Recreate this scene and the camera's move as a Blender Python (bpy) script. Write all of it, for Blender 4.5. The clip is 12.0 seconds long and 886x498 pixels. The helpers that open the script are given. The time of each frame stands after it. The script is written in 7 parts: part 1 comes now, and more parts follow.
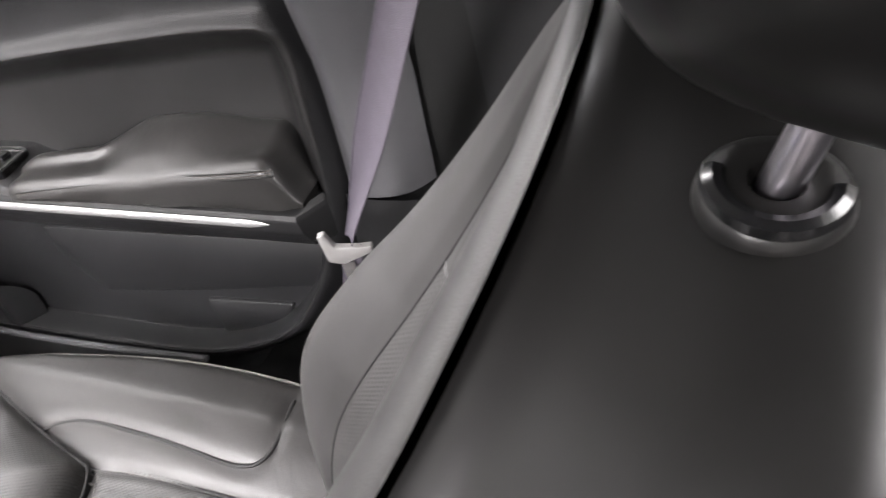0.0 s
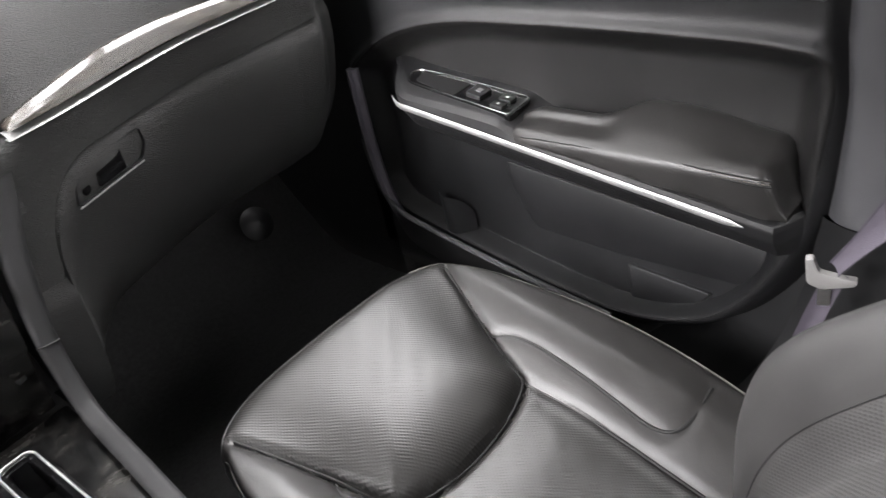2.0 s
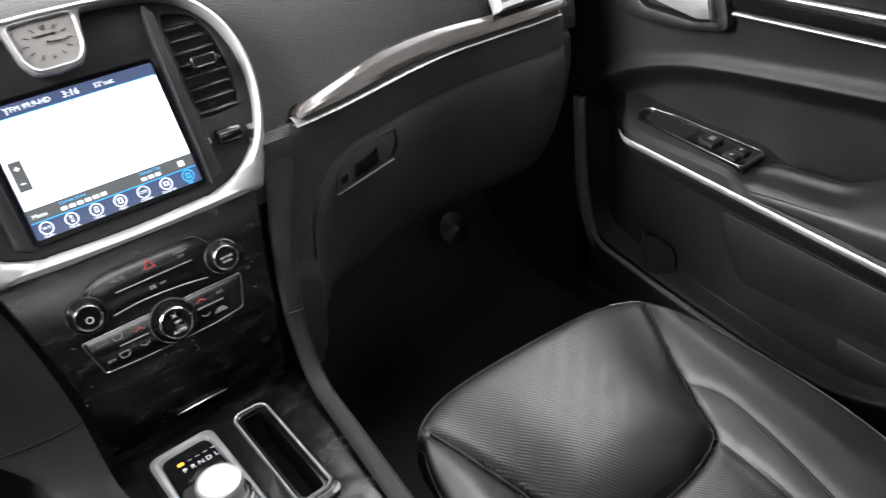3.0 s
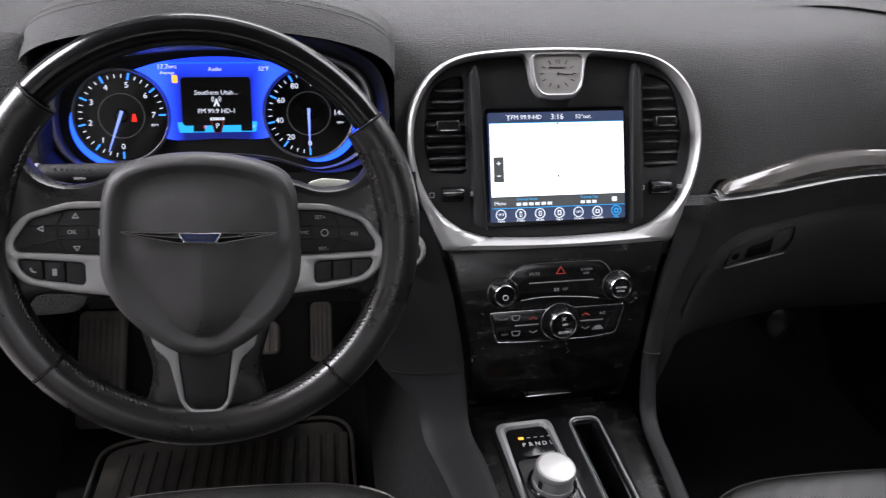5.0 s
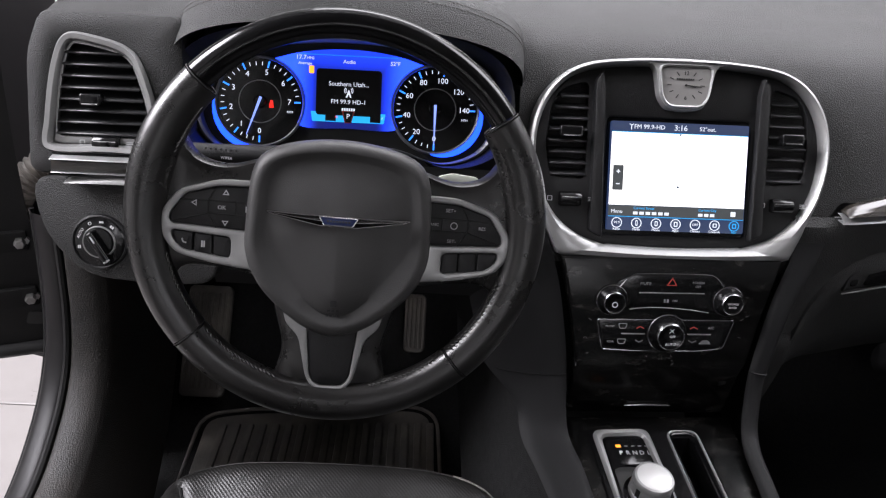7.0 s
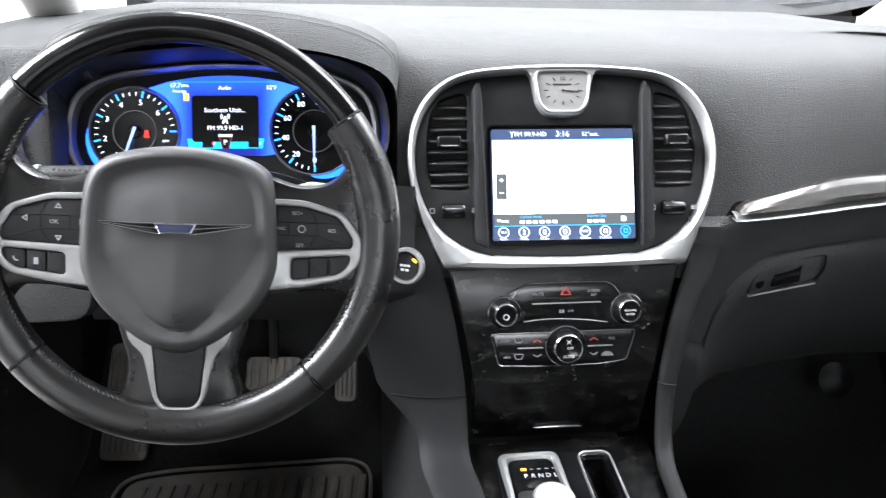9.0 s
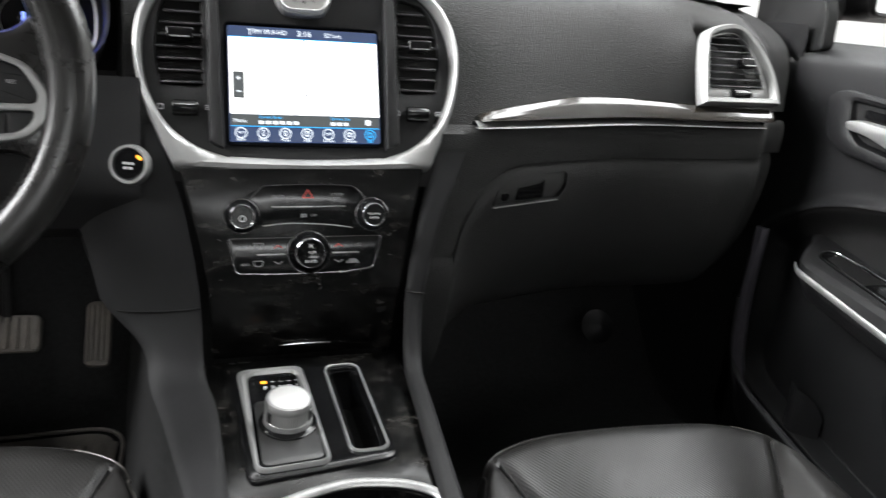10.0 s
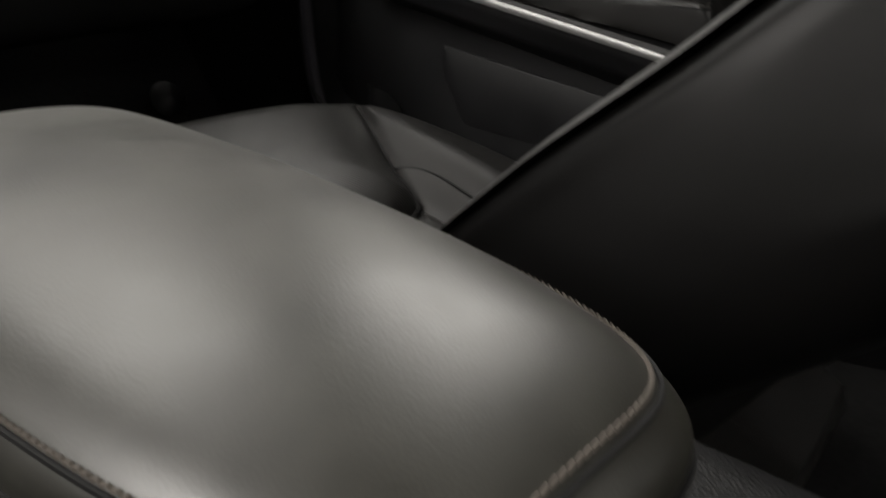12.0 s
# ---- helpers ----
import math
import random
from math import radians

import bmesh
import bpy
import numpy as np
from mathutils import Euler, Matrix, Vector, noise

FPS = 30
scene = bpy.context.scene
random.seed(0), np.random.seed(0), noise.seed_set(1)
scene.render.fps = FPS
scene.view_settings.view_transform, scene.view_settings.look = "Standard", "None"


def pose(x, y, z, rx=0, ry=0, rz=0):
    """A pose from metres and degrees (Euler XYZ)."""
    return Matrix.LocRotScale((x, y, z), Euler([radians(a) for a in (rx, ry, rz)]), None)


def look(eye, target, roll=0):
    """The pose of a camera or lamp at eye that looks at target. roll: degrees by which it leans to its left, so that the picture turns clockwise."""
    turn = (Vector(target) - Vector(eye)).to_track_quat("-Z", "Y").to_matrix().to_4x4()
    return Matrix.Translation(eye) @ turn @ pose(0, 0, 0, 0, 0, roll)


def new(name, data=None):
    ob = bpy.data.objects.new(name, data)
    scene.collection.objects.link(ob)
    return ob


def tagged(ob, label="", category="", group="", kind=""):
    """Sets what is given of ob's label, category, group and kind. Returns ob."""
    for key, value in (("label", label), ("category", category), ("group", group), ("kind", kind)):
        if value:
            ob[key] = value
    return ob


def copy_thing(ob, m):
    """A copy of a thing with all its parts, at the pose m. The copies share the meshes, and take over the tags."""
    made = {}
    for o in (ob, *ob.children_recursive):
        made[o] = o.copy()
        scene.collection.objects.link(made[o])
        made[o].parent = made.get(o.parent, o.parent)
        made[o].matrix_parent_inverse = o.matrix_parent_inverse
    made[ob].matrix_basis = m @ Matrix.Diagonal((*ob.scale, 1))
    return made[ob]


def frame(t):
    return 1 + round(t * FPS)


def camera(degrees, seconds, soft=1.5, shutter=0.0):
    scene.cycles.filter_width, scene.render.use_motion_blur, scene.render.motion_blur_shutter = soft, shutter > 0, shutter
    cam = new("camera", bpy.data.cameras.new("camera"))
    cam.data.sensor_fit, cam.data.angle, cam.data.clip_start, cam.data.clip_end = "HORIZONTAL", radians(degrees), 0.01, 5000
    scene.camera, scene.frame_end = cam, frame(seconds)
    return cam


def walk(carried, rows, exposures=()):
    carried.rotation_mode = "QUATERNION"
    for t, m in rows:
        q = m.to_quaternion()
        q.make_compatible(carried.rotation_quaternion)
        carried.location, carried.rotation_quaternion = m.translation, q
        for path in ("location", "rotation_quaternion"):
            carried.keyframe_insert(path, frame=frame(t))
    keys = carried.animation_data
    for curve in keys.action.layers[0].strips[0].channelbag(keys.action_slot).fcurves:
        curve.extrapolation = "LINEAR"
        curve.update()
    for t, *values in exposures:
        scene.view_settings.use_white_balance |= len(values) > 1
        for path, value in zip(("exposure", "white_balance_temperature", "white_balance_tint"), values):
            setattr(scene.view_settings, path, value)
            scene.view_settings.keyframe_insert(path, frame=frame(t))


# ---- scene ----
cam = camera(60.4, 12.0, 1.2, 0.25)
PATH = [
    (0, (0.141, -0.183, 0.714), (1.657, 0.497, -0.399), -16.7),
    (0.5, (0.107, -0.145, 0.739), (1.528, 0.728, -0.365), -15.8),
    (1, (0.065, -0.115, 0.777), (1.387, 0.874, -0.351), -14.1),
    (1.5, (0.039, -0.073, 0.806), (1.271, 1.038, -0.311), -14.0),
    (2, (0.001, -0.031, 0.841), (1.122, 1.233, -0.23), -13.1),
    (2.5, (-0.034, -0.004, 0.857), (0.995, 1.371, -0.169), -10.3),
    (3, (-0.087, 0.015, 0.884), (0.784, 1.524, -0.098), -8.8),
    (3.5, (-0.142, 0.018, 0.904), (0.606, 1.623, -0.025), -6.1),
    (3.7, (-0.165, 0.017, 0.91), (0.523, 1.664, 0.008), -4.0),
    (5.3, (-0.29, -0.027, 0.961), (-0.097, 1.75, 0.063), 3.2),
    (5.5, (-0.302, -0.031, 0.961), (-0.16, 1.75, 0.061), 3.5),
    (6, (-0.315, -0.033, 0.96), (-0.227, 1.749, 0.055), 4.1),
    (6.5, (-0.323, -0.033, 0.96), (-0.232, 1.746, 0.05), 4.5),
    (8.3, (-0.274, -0.032, 0.935), (-0.198, 1.794, 0.122), 4.5),
    (8.5, (-0.256, -0.036, 0.925), (-0.175, 1.799, 0.135), 4.6),
    (9, (-0.184, -0.037, 0.888), (-0.094, 1.828, 0.173), 1.2),
    (9.3, (-0.149, -0.042, 0.856), (0.068, 1.818, 0.151), 2.5),
    (9.5, (-0.131, -0.048, 0.828), (0.181, 1.806, 0.145), 4.1),
    (9.7, (-0.113, -0.056, 0.796), (0.265, 1.790, 0.127), 4.8),
    (10, (-0.088, -0.069, 0.744), (0.459, 1.754, 0.129), 5.2),
    (10.3, (-0.068, -0.077, 0.695), (0.687, 1.690, 0.140), 4.5),
    (10.5, (-0.062, -0.081, 0.663), (0.763, 1.661, 0.13), 3.1),
    (11, (-0.061, -0.087, 0.579), (0.908, 1.584, 0.063), 0.3),
    (11.5, (-0.067, -0.085, 0.51), (1.054, 1.461, -0.084), -0.7),
    (11.8, (-0.069, -0.087, 0.480), (1.196, 1.294, -0.222), -0.2),
    (11.9, (-0.068, -0.092, 0.471), (1.255, 1.210, -0.273), 0.1),
    (12, (-0.068, -0.097, 0.461), (1.302, 1.123, -0.335), 0.4),
]
EXPOSURES = [(0.0, 2.5, 6500, 15), (0.5, 2.5, 6500, 15), (1.0, 2.42, 6500, 14), (1.5, 2.38, 6400, 13), (2.0, 2.15, 6400, 13), (2.5, 1.75, 6300, 13), (3.0, 1.3, 6300, 13), (3.5, 0.98, 6300, 13), (5.5, 0.38, 6200, 17), (6.5, 0.25, 6200, 17), (8.5, 1.5, 6100, 12), (9.0, 1.80, 6000, 10), (9.5, 1.6, 6000, 9), (10.0, 0.95, 6300, 9), (10.5, 0.53, 6400, 10), (11.0, 0.30, 6550, 10), (11.5, -0.33, 6750, 10), (12.0, -0.25, 6800, 10)]
walk(cam, [(row[0], look(*row[1:])) for row in PATH], EXPOSURES)

# ---- light: a white hall; added area lamps stand in for its ceiling panels ----
world = bpy.data.worlds.new("world")
scene.world = world
world.use_nodes = True
world.node_tree.nodes["Background"].inputs[0].default_value = (0.9, 0.95, 1.0, 1)
world.node_tree.nodes["Background"].inputs[1].default_value = 0.05


def area_lamp(name, eye, target, sx, sy, watts, colour=(1, 0.985, 0.97)):
    data = bpy.data.lights.new(name, "AREA")
    data.shape, data.size, data.size_y, data.energy, data.color = "RECTANGLE", sx, sy, watts, colour
    ob = new(name, data)
    ob.matrix_world = look(eye, target)
    return ob


area_lamp("added_light_front", (0.2, 3.2, 3.4), (0.15, 0.6, 0.4), 3.0, 1.6, 106)
area_lamp("added_light_corner", (-2.5, 0.75, 2.2), (-0.2, 0.55, 0.4), 1.4, 1.6, 205)
# added unseen: the side lamp for sheen on the lid, the rear one as fill
area_lamp("added_light_far_side", (2.2, 1.35, 3.0), (0.4, 0.5, 0.5), 1.8, 2.2, 108)
area_lamp("added_light_rear", (0.3, -4.0, 2.6), (0.2, -0.5, 0.6), 3.0, 1.4, 72)

# ---- materials ----
def material(name, colour, rough=0.5, metal=0.0, spec=0.5, var=0.0, var_scale=20.0, grain=0.0, grain_scale=600.0, wave=None, flat_axis=None,
             emit=None, strength=0.0, second=None, band=(0.35, 0.68), stretch=(1, 1, 1), coat=0.0, rough_var=0.0, crease=0.0, grain_depth=0.0006):
    m = bpy.data.materials.new(name)
    m.use_nodes = True
    nt = m.node_tree
    b = nt.nodes["Principled BSDF"]
    b.inputs["Roughness"].default_value = rough
    b.inputs["Metallic"].default_value = metal
    b.inputs["Specular IOR Level"].default_value = spec
    b.inputs["Coat Weight"].default_value = coat
    b.inputs["Coat Roughness"].default_value = 0.08
    b.inputs["Base Color"].default_value = (*colour, 1)
    tc = nt.nodes.new("ShaderNodeTexCoord")
    mp = nt.nodes.new("ShaderNodeMapping")
    mp.inputs["Scale"].default_value = stretch
    nt.links.new(tc.outputs["Object"], mp.inputs["Vector"])
    if var or rough_var:
        n = nt.nodes.new("ShaderNodeTexNoise")
        n.inputs["Scale"].default_value, n.inputs["Detail"].default_value, n.inputs["Roughness"].default_value = var_scale, 6, 0.65
        nt.links.new(mp.outputs[0], n.inputs["Vector"])
    if var:
        ramp = nt.nodes.new("ShaderNodeMix")
        ramp.data_type = "RGBA"
        other = second or tuple(min(1, c * (1 + var)) for c in colour)
        ramp.inputs["A"].default_value = (*colour, 1)
        ramp.inputs["B"].default_value = (*other, 1)
        mr = nt.nodes.new("ShaderNodeMapRange")
        mr.inputs["From Min"].default_value, mr.inputs["From Max"].default_value = band
        nt.links.new(n.outputs["Fac"], mr.inputs["Value"])
        nt.links.new(mr.outputs[0], ramp.inputs["Factor"])
        nt.links.new(ramp.outputs["Result"], b.inputs["Base Color"])
    if rough_var:
        rr = nt.nodes.new("ShaderNodeMapRange")
        rr.inputs["From Min"].default_value, rr.inputs["From Max"].default_value = 0.3, 0.7
        rr.inputs["To Min"].default_value, rr.inputs["To Max"].default_value = max(0.02, rough - rough_var), rough + rough_var
        nt.links.new(n.outputs["Fac"], rr.inputs["Value"])
        nt.links.new(rr.outputs[0], b.inputs["Roughness"])
    last = None
    if grain:
        g = nt.nodes.new("ShaderNodeTexVoronoi")
        g.inputs["Scale"].default_value = grain_scale
        nt.links.new(mp.outputs[0], g.inputs["Vector"])
        bp = nt.nodes.new("ShaderNodeBump")
        bp.inputs["Strength"].default_value, bp.inputs["Distance"].default_value = grain, grain_depth
        nt.links.new(g.outputs["Distance"], bp.inputs["Height"])
        last = bp
    if crease:
        cn = nt.nodes.new("ShaderNodeTexNoise")
        cn.inputs["Scale"].default_value, cn.inputs["Detail"].default_value, cn.inputs["Distortion"].default_value = 34, 3, 1.2
        nt.links.new(mp.outputs[0], cn.inputs["Vector"])
        bc = nt.nodes.new("ShaderNodeBump")
        bc.inputs["Strength"].default_value, bc.inputs["Distance"].default_value = crease, 0.004
        nt.links.new(cn.outputs["Fac"], bc.inputs["Height"])
        if last:
            nt.links.new(last.outputs[0], bc.inputs["Normal"])
        last = bc
    if wave:
        w = nt.nodes.new("ShaderNodeTexVoronoi")
        w.feature, w.inputs["Randomness"].default_value = "F1", 0.0
        w.inputs["Scale"].default_value = wave
        m2 = nt.nodes.new("ShaderNodeMapping")
        m2.inputs["Scale"].default_value = (1.15, 1.15, 0) if flat_axis != "y" else (1.15, 0, 1.15)
        m2.inputs["Rotation"].default_value = (0, 0, math.radians(41)) if flat_axis != "y" else (0, math.radians(41), 0)
        nt.links.new(tc.outputs["Object"], m2.inputs["Vector"])
        nt.links.new(m2.outputs[0], w.inputs["Vector"])
        th = nt.nodes.new("ShaderNodeMapRange")
        th.inputs["From Min"].default_value, th.inputs["From Max"].default_value = 0.24, 0.36
        nt.links.new(w.outputs["Distance"], th.inputs["Value"])
        bp2 = nt.nodes.new("ShaderNodeBump")
        bp2.inputs["Strength"].default_value, bp2.inputs["Distance"].default_value = 0.16, 0.0008
        nt.links.new(th.outputs[0], bp2.inputs["Height"])
        # rows of the perforation stand up as fine ribs
        sp = nt.nodes.new("ShaderNodeSeparateXYZ")
        nt.links.new(tc.outputs["Object"], sp.inputs[0])
        across, along_, si = (nt.nodes.new("ShaderNodeMath") for _ in range(3))
        across.operation, along_.operation, si.operation = "MULTIPLY", "MULTIPLY_ADD", "SINE"
        across.inputs[1].default_value = 2 * math.pi * wave * 1.15 * 0.755
        along_.inputs[1].default_value = 2 * math.pi * wave * 1.15 * 0.656
        nt.links.new(sp.outputs[0], across.inputs[0])
        nt.links.new(sp.outputs[1 if flat_axis != "y" else 2], along_.inputs[0])
        nt.links.new(across.outputs[0], along_.inputs[2])
        nt.links.new(along_.outputs[0], si.inputs[0])
        br = nt.nodes.new("ShaderNodeBump")
        br.inputs["Strength"].default_value, br.inputs["Distance"].default_value = 0.15 if flat_axis != "y" else 0.08, 0.0006
        nt.links.new(si.outputs[0], br.inputs["Height"])
        if last:
            nt.links.new(last.outputs[0], br.inputs["Normal"])
        last = br
        hole = nt.nodes.new("ShaderNodeMix")
        hole.data_type = "RGBA"
        hole.inputs["A"].default_value = (*(q * 0.6 for q in colour), 1)
        hole.inputs["B"].default_value = (*colour, 1)
        if var:
            nt.links.new(ramp.outputs["Result"], hole.inputs["B"])
        nt.links.new(th.outputs[0], hole.inputs["Factor"])
        nt.links.new(hole.outputs["Result"], b.inputs["Base Color"])
        if last:
            nt.links.new(last.outputs[0], bp2.inputs["Normal"])
        last = bp2
    if last:
        nt.links.new(last.outputs[0], b.inputs["Normal"])
    if emit:
        b.inputs["Emission Color"].default_value = (*emit, 1)
        b.inputs["Emission Strength"].default_value = strength
    return m


LEATHER = material("black_leather", (0.0088, 0.0084, 0.0081), 0.40, var=0.4, var_scale=9, grain=0.10, grain_scale=800, rough_var=0.07, crease=0.10, spec=0.34)
SHELL = material("smooth_black_leather", (0.0032, 0.0031, 0.0030), 0.33, var=0.3, var_scale=7, spec=0.27)
# matt backrest leather, with windscreen light painted in as a lighter base colour
BACK_LEATHER = material("matt_leather_lit", (0.0125, 0.0121, 0.0118), 0.52, var=0.35, var_scale=9, grain=0.10, grain_scale=800, rough_var=0.06, crease=0.05)
DOOR_LEATHER = material("door_leather", (0.0060, 0.0058, 0.0058), 0.42, var=0.35, var_scale=9, grain=0.12, grain_scale=800, rough_var=0.06, crease=0.03, spec=0.34)
LID_LEATHER = material("worn_lid_leather", (0.0105, 0.0100, 0.0074), 0.40, var=1.3, var_scale=13, grain=0.05, grain_scale=900, rough_var=0.07, crease=0.02, spec=0.95)
PERFORATED = material("perforated_black_leather", (0.0080, 0.0077, 0.0072), 0.39, var=0.35, var_scale=9, grain=0.08, grain_scale=800, wave=240, rough_var=0.04, crease=0.025, spec=0.38)
# paler than the cushion's perforated leather: windscreen light put into the colour
PERFORATED_BACK = material("perforated_leather_lit_back", (0.0145, 0.0141, 0.0137), 0.50, var=0.35, var_scale=9, grain=0.08, grain_scale=800, wave=250, flat_axis="y", rough_var=0.06)
WHEEL_LEATHER = material("worn_smooth_leather", (0.0070, 0.0067, 0.0064), 0.29, var=0.5, var_scale=14, grain=0.08, grain_scale=900, rough_var=0.06, spec=0.5)
PAD = material("soft_dash_vinyl", (0.0215, 0.0215, 0.0212), 0.57, var=0.3, var_scale=6, grain=0.8, grain_scale=720, grain_depth=0.0009, rough_var=0.06, spec=0.22)
CONSOLE_VINYL = material("matt_console_plastic", (0.0050, 0.0050, 0.0053), 0.58, var=0.4, var_scale=8, grain=0.3, grain_scale=1100, rough_var=0.06, spec=0.20)
PLASTIC = material("hard_black_plastic", (0.0060, 0.0060, 0.0063), 0.46, var=0.4, var_scale=8, grain=0.35, grain_scale=950, grain_depth=0.0006, rough_var=0.06, spec=0.30)
VANE = material("vent_vane_plastic", (0.020, 0.020, 0.021), 0.42, var=0.3, var_scale=20, spec=0.45)
HUB_VINYL = material("airbag_vinyl", (0.030, 0.0295, 0.029), 0.44, var=0.25, var_scale=8, grain=0.30, grain_scale=1500, grain_depth=0.0005, rough_var=0.05, spec=0.42)
DARK = material("dark_recess_plastic", (0.006, 0.006, 0.006), 0.6, var=0.2, var_scale=15, spec=0.2)
DOOR_VINYL = material("door_vinyl", (0.0058, 0.0058, 0.0062), 0.46, var=0.35, var_scale=7, grain=0.4, grain_scale=900, grain_depth=0.0006, rough_var=0.05, spec=0.26)
SATIN = material("satin_silver_trim", (0.26, 0.26, 0.257), 0.43, 0.70, var=0.10, var_scale=30, rough_var=0.05)
CHROME = material("chrome", (0.70, 0.70, 0.71), 0.16, 1.0, rough_var=0.04, var_scale=40)
BRIGHT = material("soft_bright_metal", (0.42, 0.42, 0.42), 0.38, 1.0, var=0.1, var_scale=40, rough_var=0.05)
POST_STEEL = material("dull_post_steel", (0.22, 0.21, 0.23), 0.30, 1.0, var=0.2, var_scale=60)
DIM_SATIN = material("dim_satin_metal", (0.06, 0.06, 0.06), 0.33, 0.8, var=0.15, var_scale=40)
PIANO = material("gloss_black", (0.003, 0.003, 0.0032), 0.15, spec=0.35, var=0.5, var_scale=30, rough_var=0.03)
VENEER = material("dark_wood_veneer", (0.0020, 0.0020, 0.0020), 0.24, var=1.0, second=(0.022, 0.0205, 0.0185), band=(0.50, 0.80), var_scale=34, stretch=(0.8, 1.6, 2.0), rough_var=0.05, spec=0.26)
INLAY = material("lacquered_dark_wood", (0.006, 0.0055, 0.005), 0.22, coat=0.5, spec=0.5, var=1.0, second=(0.026, 0.021, 0.016), var_scale=30, stretch=(0.5, 2, 3))
# pale from dust, and lightened further in place of light through the open door
RUBBER = material("ribbed_rubber", (0.075, 0.072, 0.067), 0.55, var=0.9, second=(0.15, 0.132, 0.114), var_scale=13, grain=0.3, spec=0.3)
CARPET = material("black_carpet", (0.009, 0.009, 0.009), 0.95, var=0.8, var_scale=120, grain=0.9, grain_scale=900, spec=0.1)
BELT = material("woven_belt", (0.031, 0.026, 0.036), 0.7, var=0.2, var_scale=80, grain=0.6, grain_scale=900)
GREY_PLASTIC = material("grey_pillar_plastic", (0.035, 0.035, 0.037), 0.5, var=0.2, var_scale=9, grain=0.3, grain_scale=700, spec=0.35)
HEADLINER = material("pale_headliner", (0.40, 0.39, 0.375), 0.9, var=0.1, var_scale=60, grain=0.4)
BODY = material("dark_grey_paint", (0.007, 0.0064, 0.0068), 0.42, 0.0, spec=0.22, var=0.2, var_scale=40)
STEEL = material("bolt_steel", (0.55, 0.54, 0.52), 0.35, 1.0, var=0.3, var_scale=60)
SILL = material("dusty_sill_plastic", (0.007, 0.0068, 0.0066), 0.5, var=1.0, second=(0.019, 0.016, 0.0135), var_scale=9, grain=0.5, grain_scale=600, grain_depth=0.001, spec=0.35, rough_var=0.08)
STITCH = material("grey_thread", (0.05, 0.044, 0.038), 0.8)
# piping with its edge highlight put into a pale base colour
PIPING = material("piping_leather", (0.115, 0.110, 0.102), 0.36, var=0.3, var_scale=30)
WHITE_INK = material("white_ink", (0.55, 0.55, 0.55), 0.6)
GREY_INK = material("grey_ink", (0.38, 0.38, 0.39), 0.6)
SEAL = material("grey_rubber_seal", (0.075, 0.07, 0.085), 0.5, var=0.2, var_scale=30)
HALL_WHITE = material("white_hall_paint", (0.78, 0.78, 0.77), 0.7, var=0.06, var_scale=2)
TILE = material("pale_floor_tile", (0.22, 0.205, 0.198), 0.35, var=0.12, var_scale=6, rough_var=0.1)
GROUT = material("dark_grout", (0.12, 0.12, 0.12), 0.9)
CLOCK_FACE = material("clock_face", (0.15, 0.147, 0.14), 0.4, var=0.08, var_scale=60)
BLUE_INLAY = material("blue_inlay", (0.02, 0.035, 0.12), 0.3)


def glow(name, colour, strength):
    return material(name, (0.01, 0.01, 0.01), 0.4, emit=colour, strength=strength)


SCREEN_WHITE = glow("screen_white", (1.0, 0.99, 0.95), 1.5)
SCREEN_DARK = glow("screen_dark_blue", (0.02, 0.035, 0.085), 1.0)
SCREEN_GREY = glow("screen_grey", (0.045, 0.05, 0.05), 1.0)
SCREEN_TEXT = glow("screen_text", (0.9, 0.95, 1.0), 0.9)
SCREEN_CYAN = glow("screen_cyan", (0.02, 0.45, 0.95), 0.9)
GAUGE_BLUE = glow("gauge_blue", (0.012, 0.06, 1.0), 3.2)
GAUGE_PANEL = glow("gauge_panel_blue", (0.016, 0.055, 1.0), 1.9)
GAUGE_BRIGHT = glow("gauge_bright_blue", (0.03, 0.22, 1.0), 1.5)
GAUGE_CYAN = glow("gauge_cyan", (0.01, 0.20, 0.95), 1.0)
GAUGE_TEXT = glow("gauge_text", (0.85, 0.9, 1.0), 0.8)
GAUGE_NEEDLE = glow("gauge_needle", (0.25, 0.35, 1.0), 1.1)
LAMP_RED = glow("lamp_red", (1.0, 0.02, 0.01), 1.2)
LAMP_AMBER = glow("lamp_amber", (1.0, 0.35, 0.02), 1.6)
RED_INK = material("red_ink", (0.40, 0.035, 0.025), 0.6)
PANEL_INK = material("dim_panel_ink", (0.17, 0.17, 0.175), 0.6)
LID_THREAD = material("beige_thread", (0.075, 0.063, 0.052), 0.8)
DARK_THREAD = material("dark_thread", (0.022, 0.021, 0.020), 0.7)
DIM_CHROME = material("dark_chrome", (0.30, 0.30, 0.31), 0.20, 1.0, rough_var=0.04, var_scale=40)

# the dial panel glows brightest beside the dials and along its top, and is dark round the display
_n = GAUGE_PANEL.node_tree
_tc, _sx = _n.nodes.new("ShaderNodeTexCoord"), _n.nodes.new("ShaderNodeSeparateXYZ")
_n.links.new(_tc.outputs["Generated"], _sx.inputs[0])


def _step(kind, source, a):
    node = _n.nodes.new("ShaderNodeMath")
    node.operation = kind
    _n.links.new(source, node.inputs[0])
    if isinstance(a, float):
        node.inputs[1].default_value = a
    else:
        _n.links.new(a, node.inputs[1])
    return node.outputs[0]


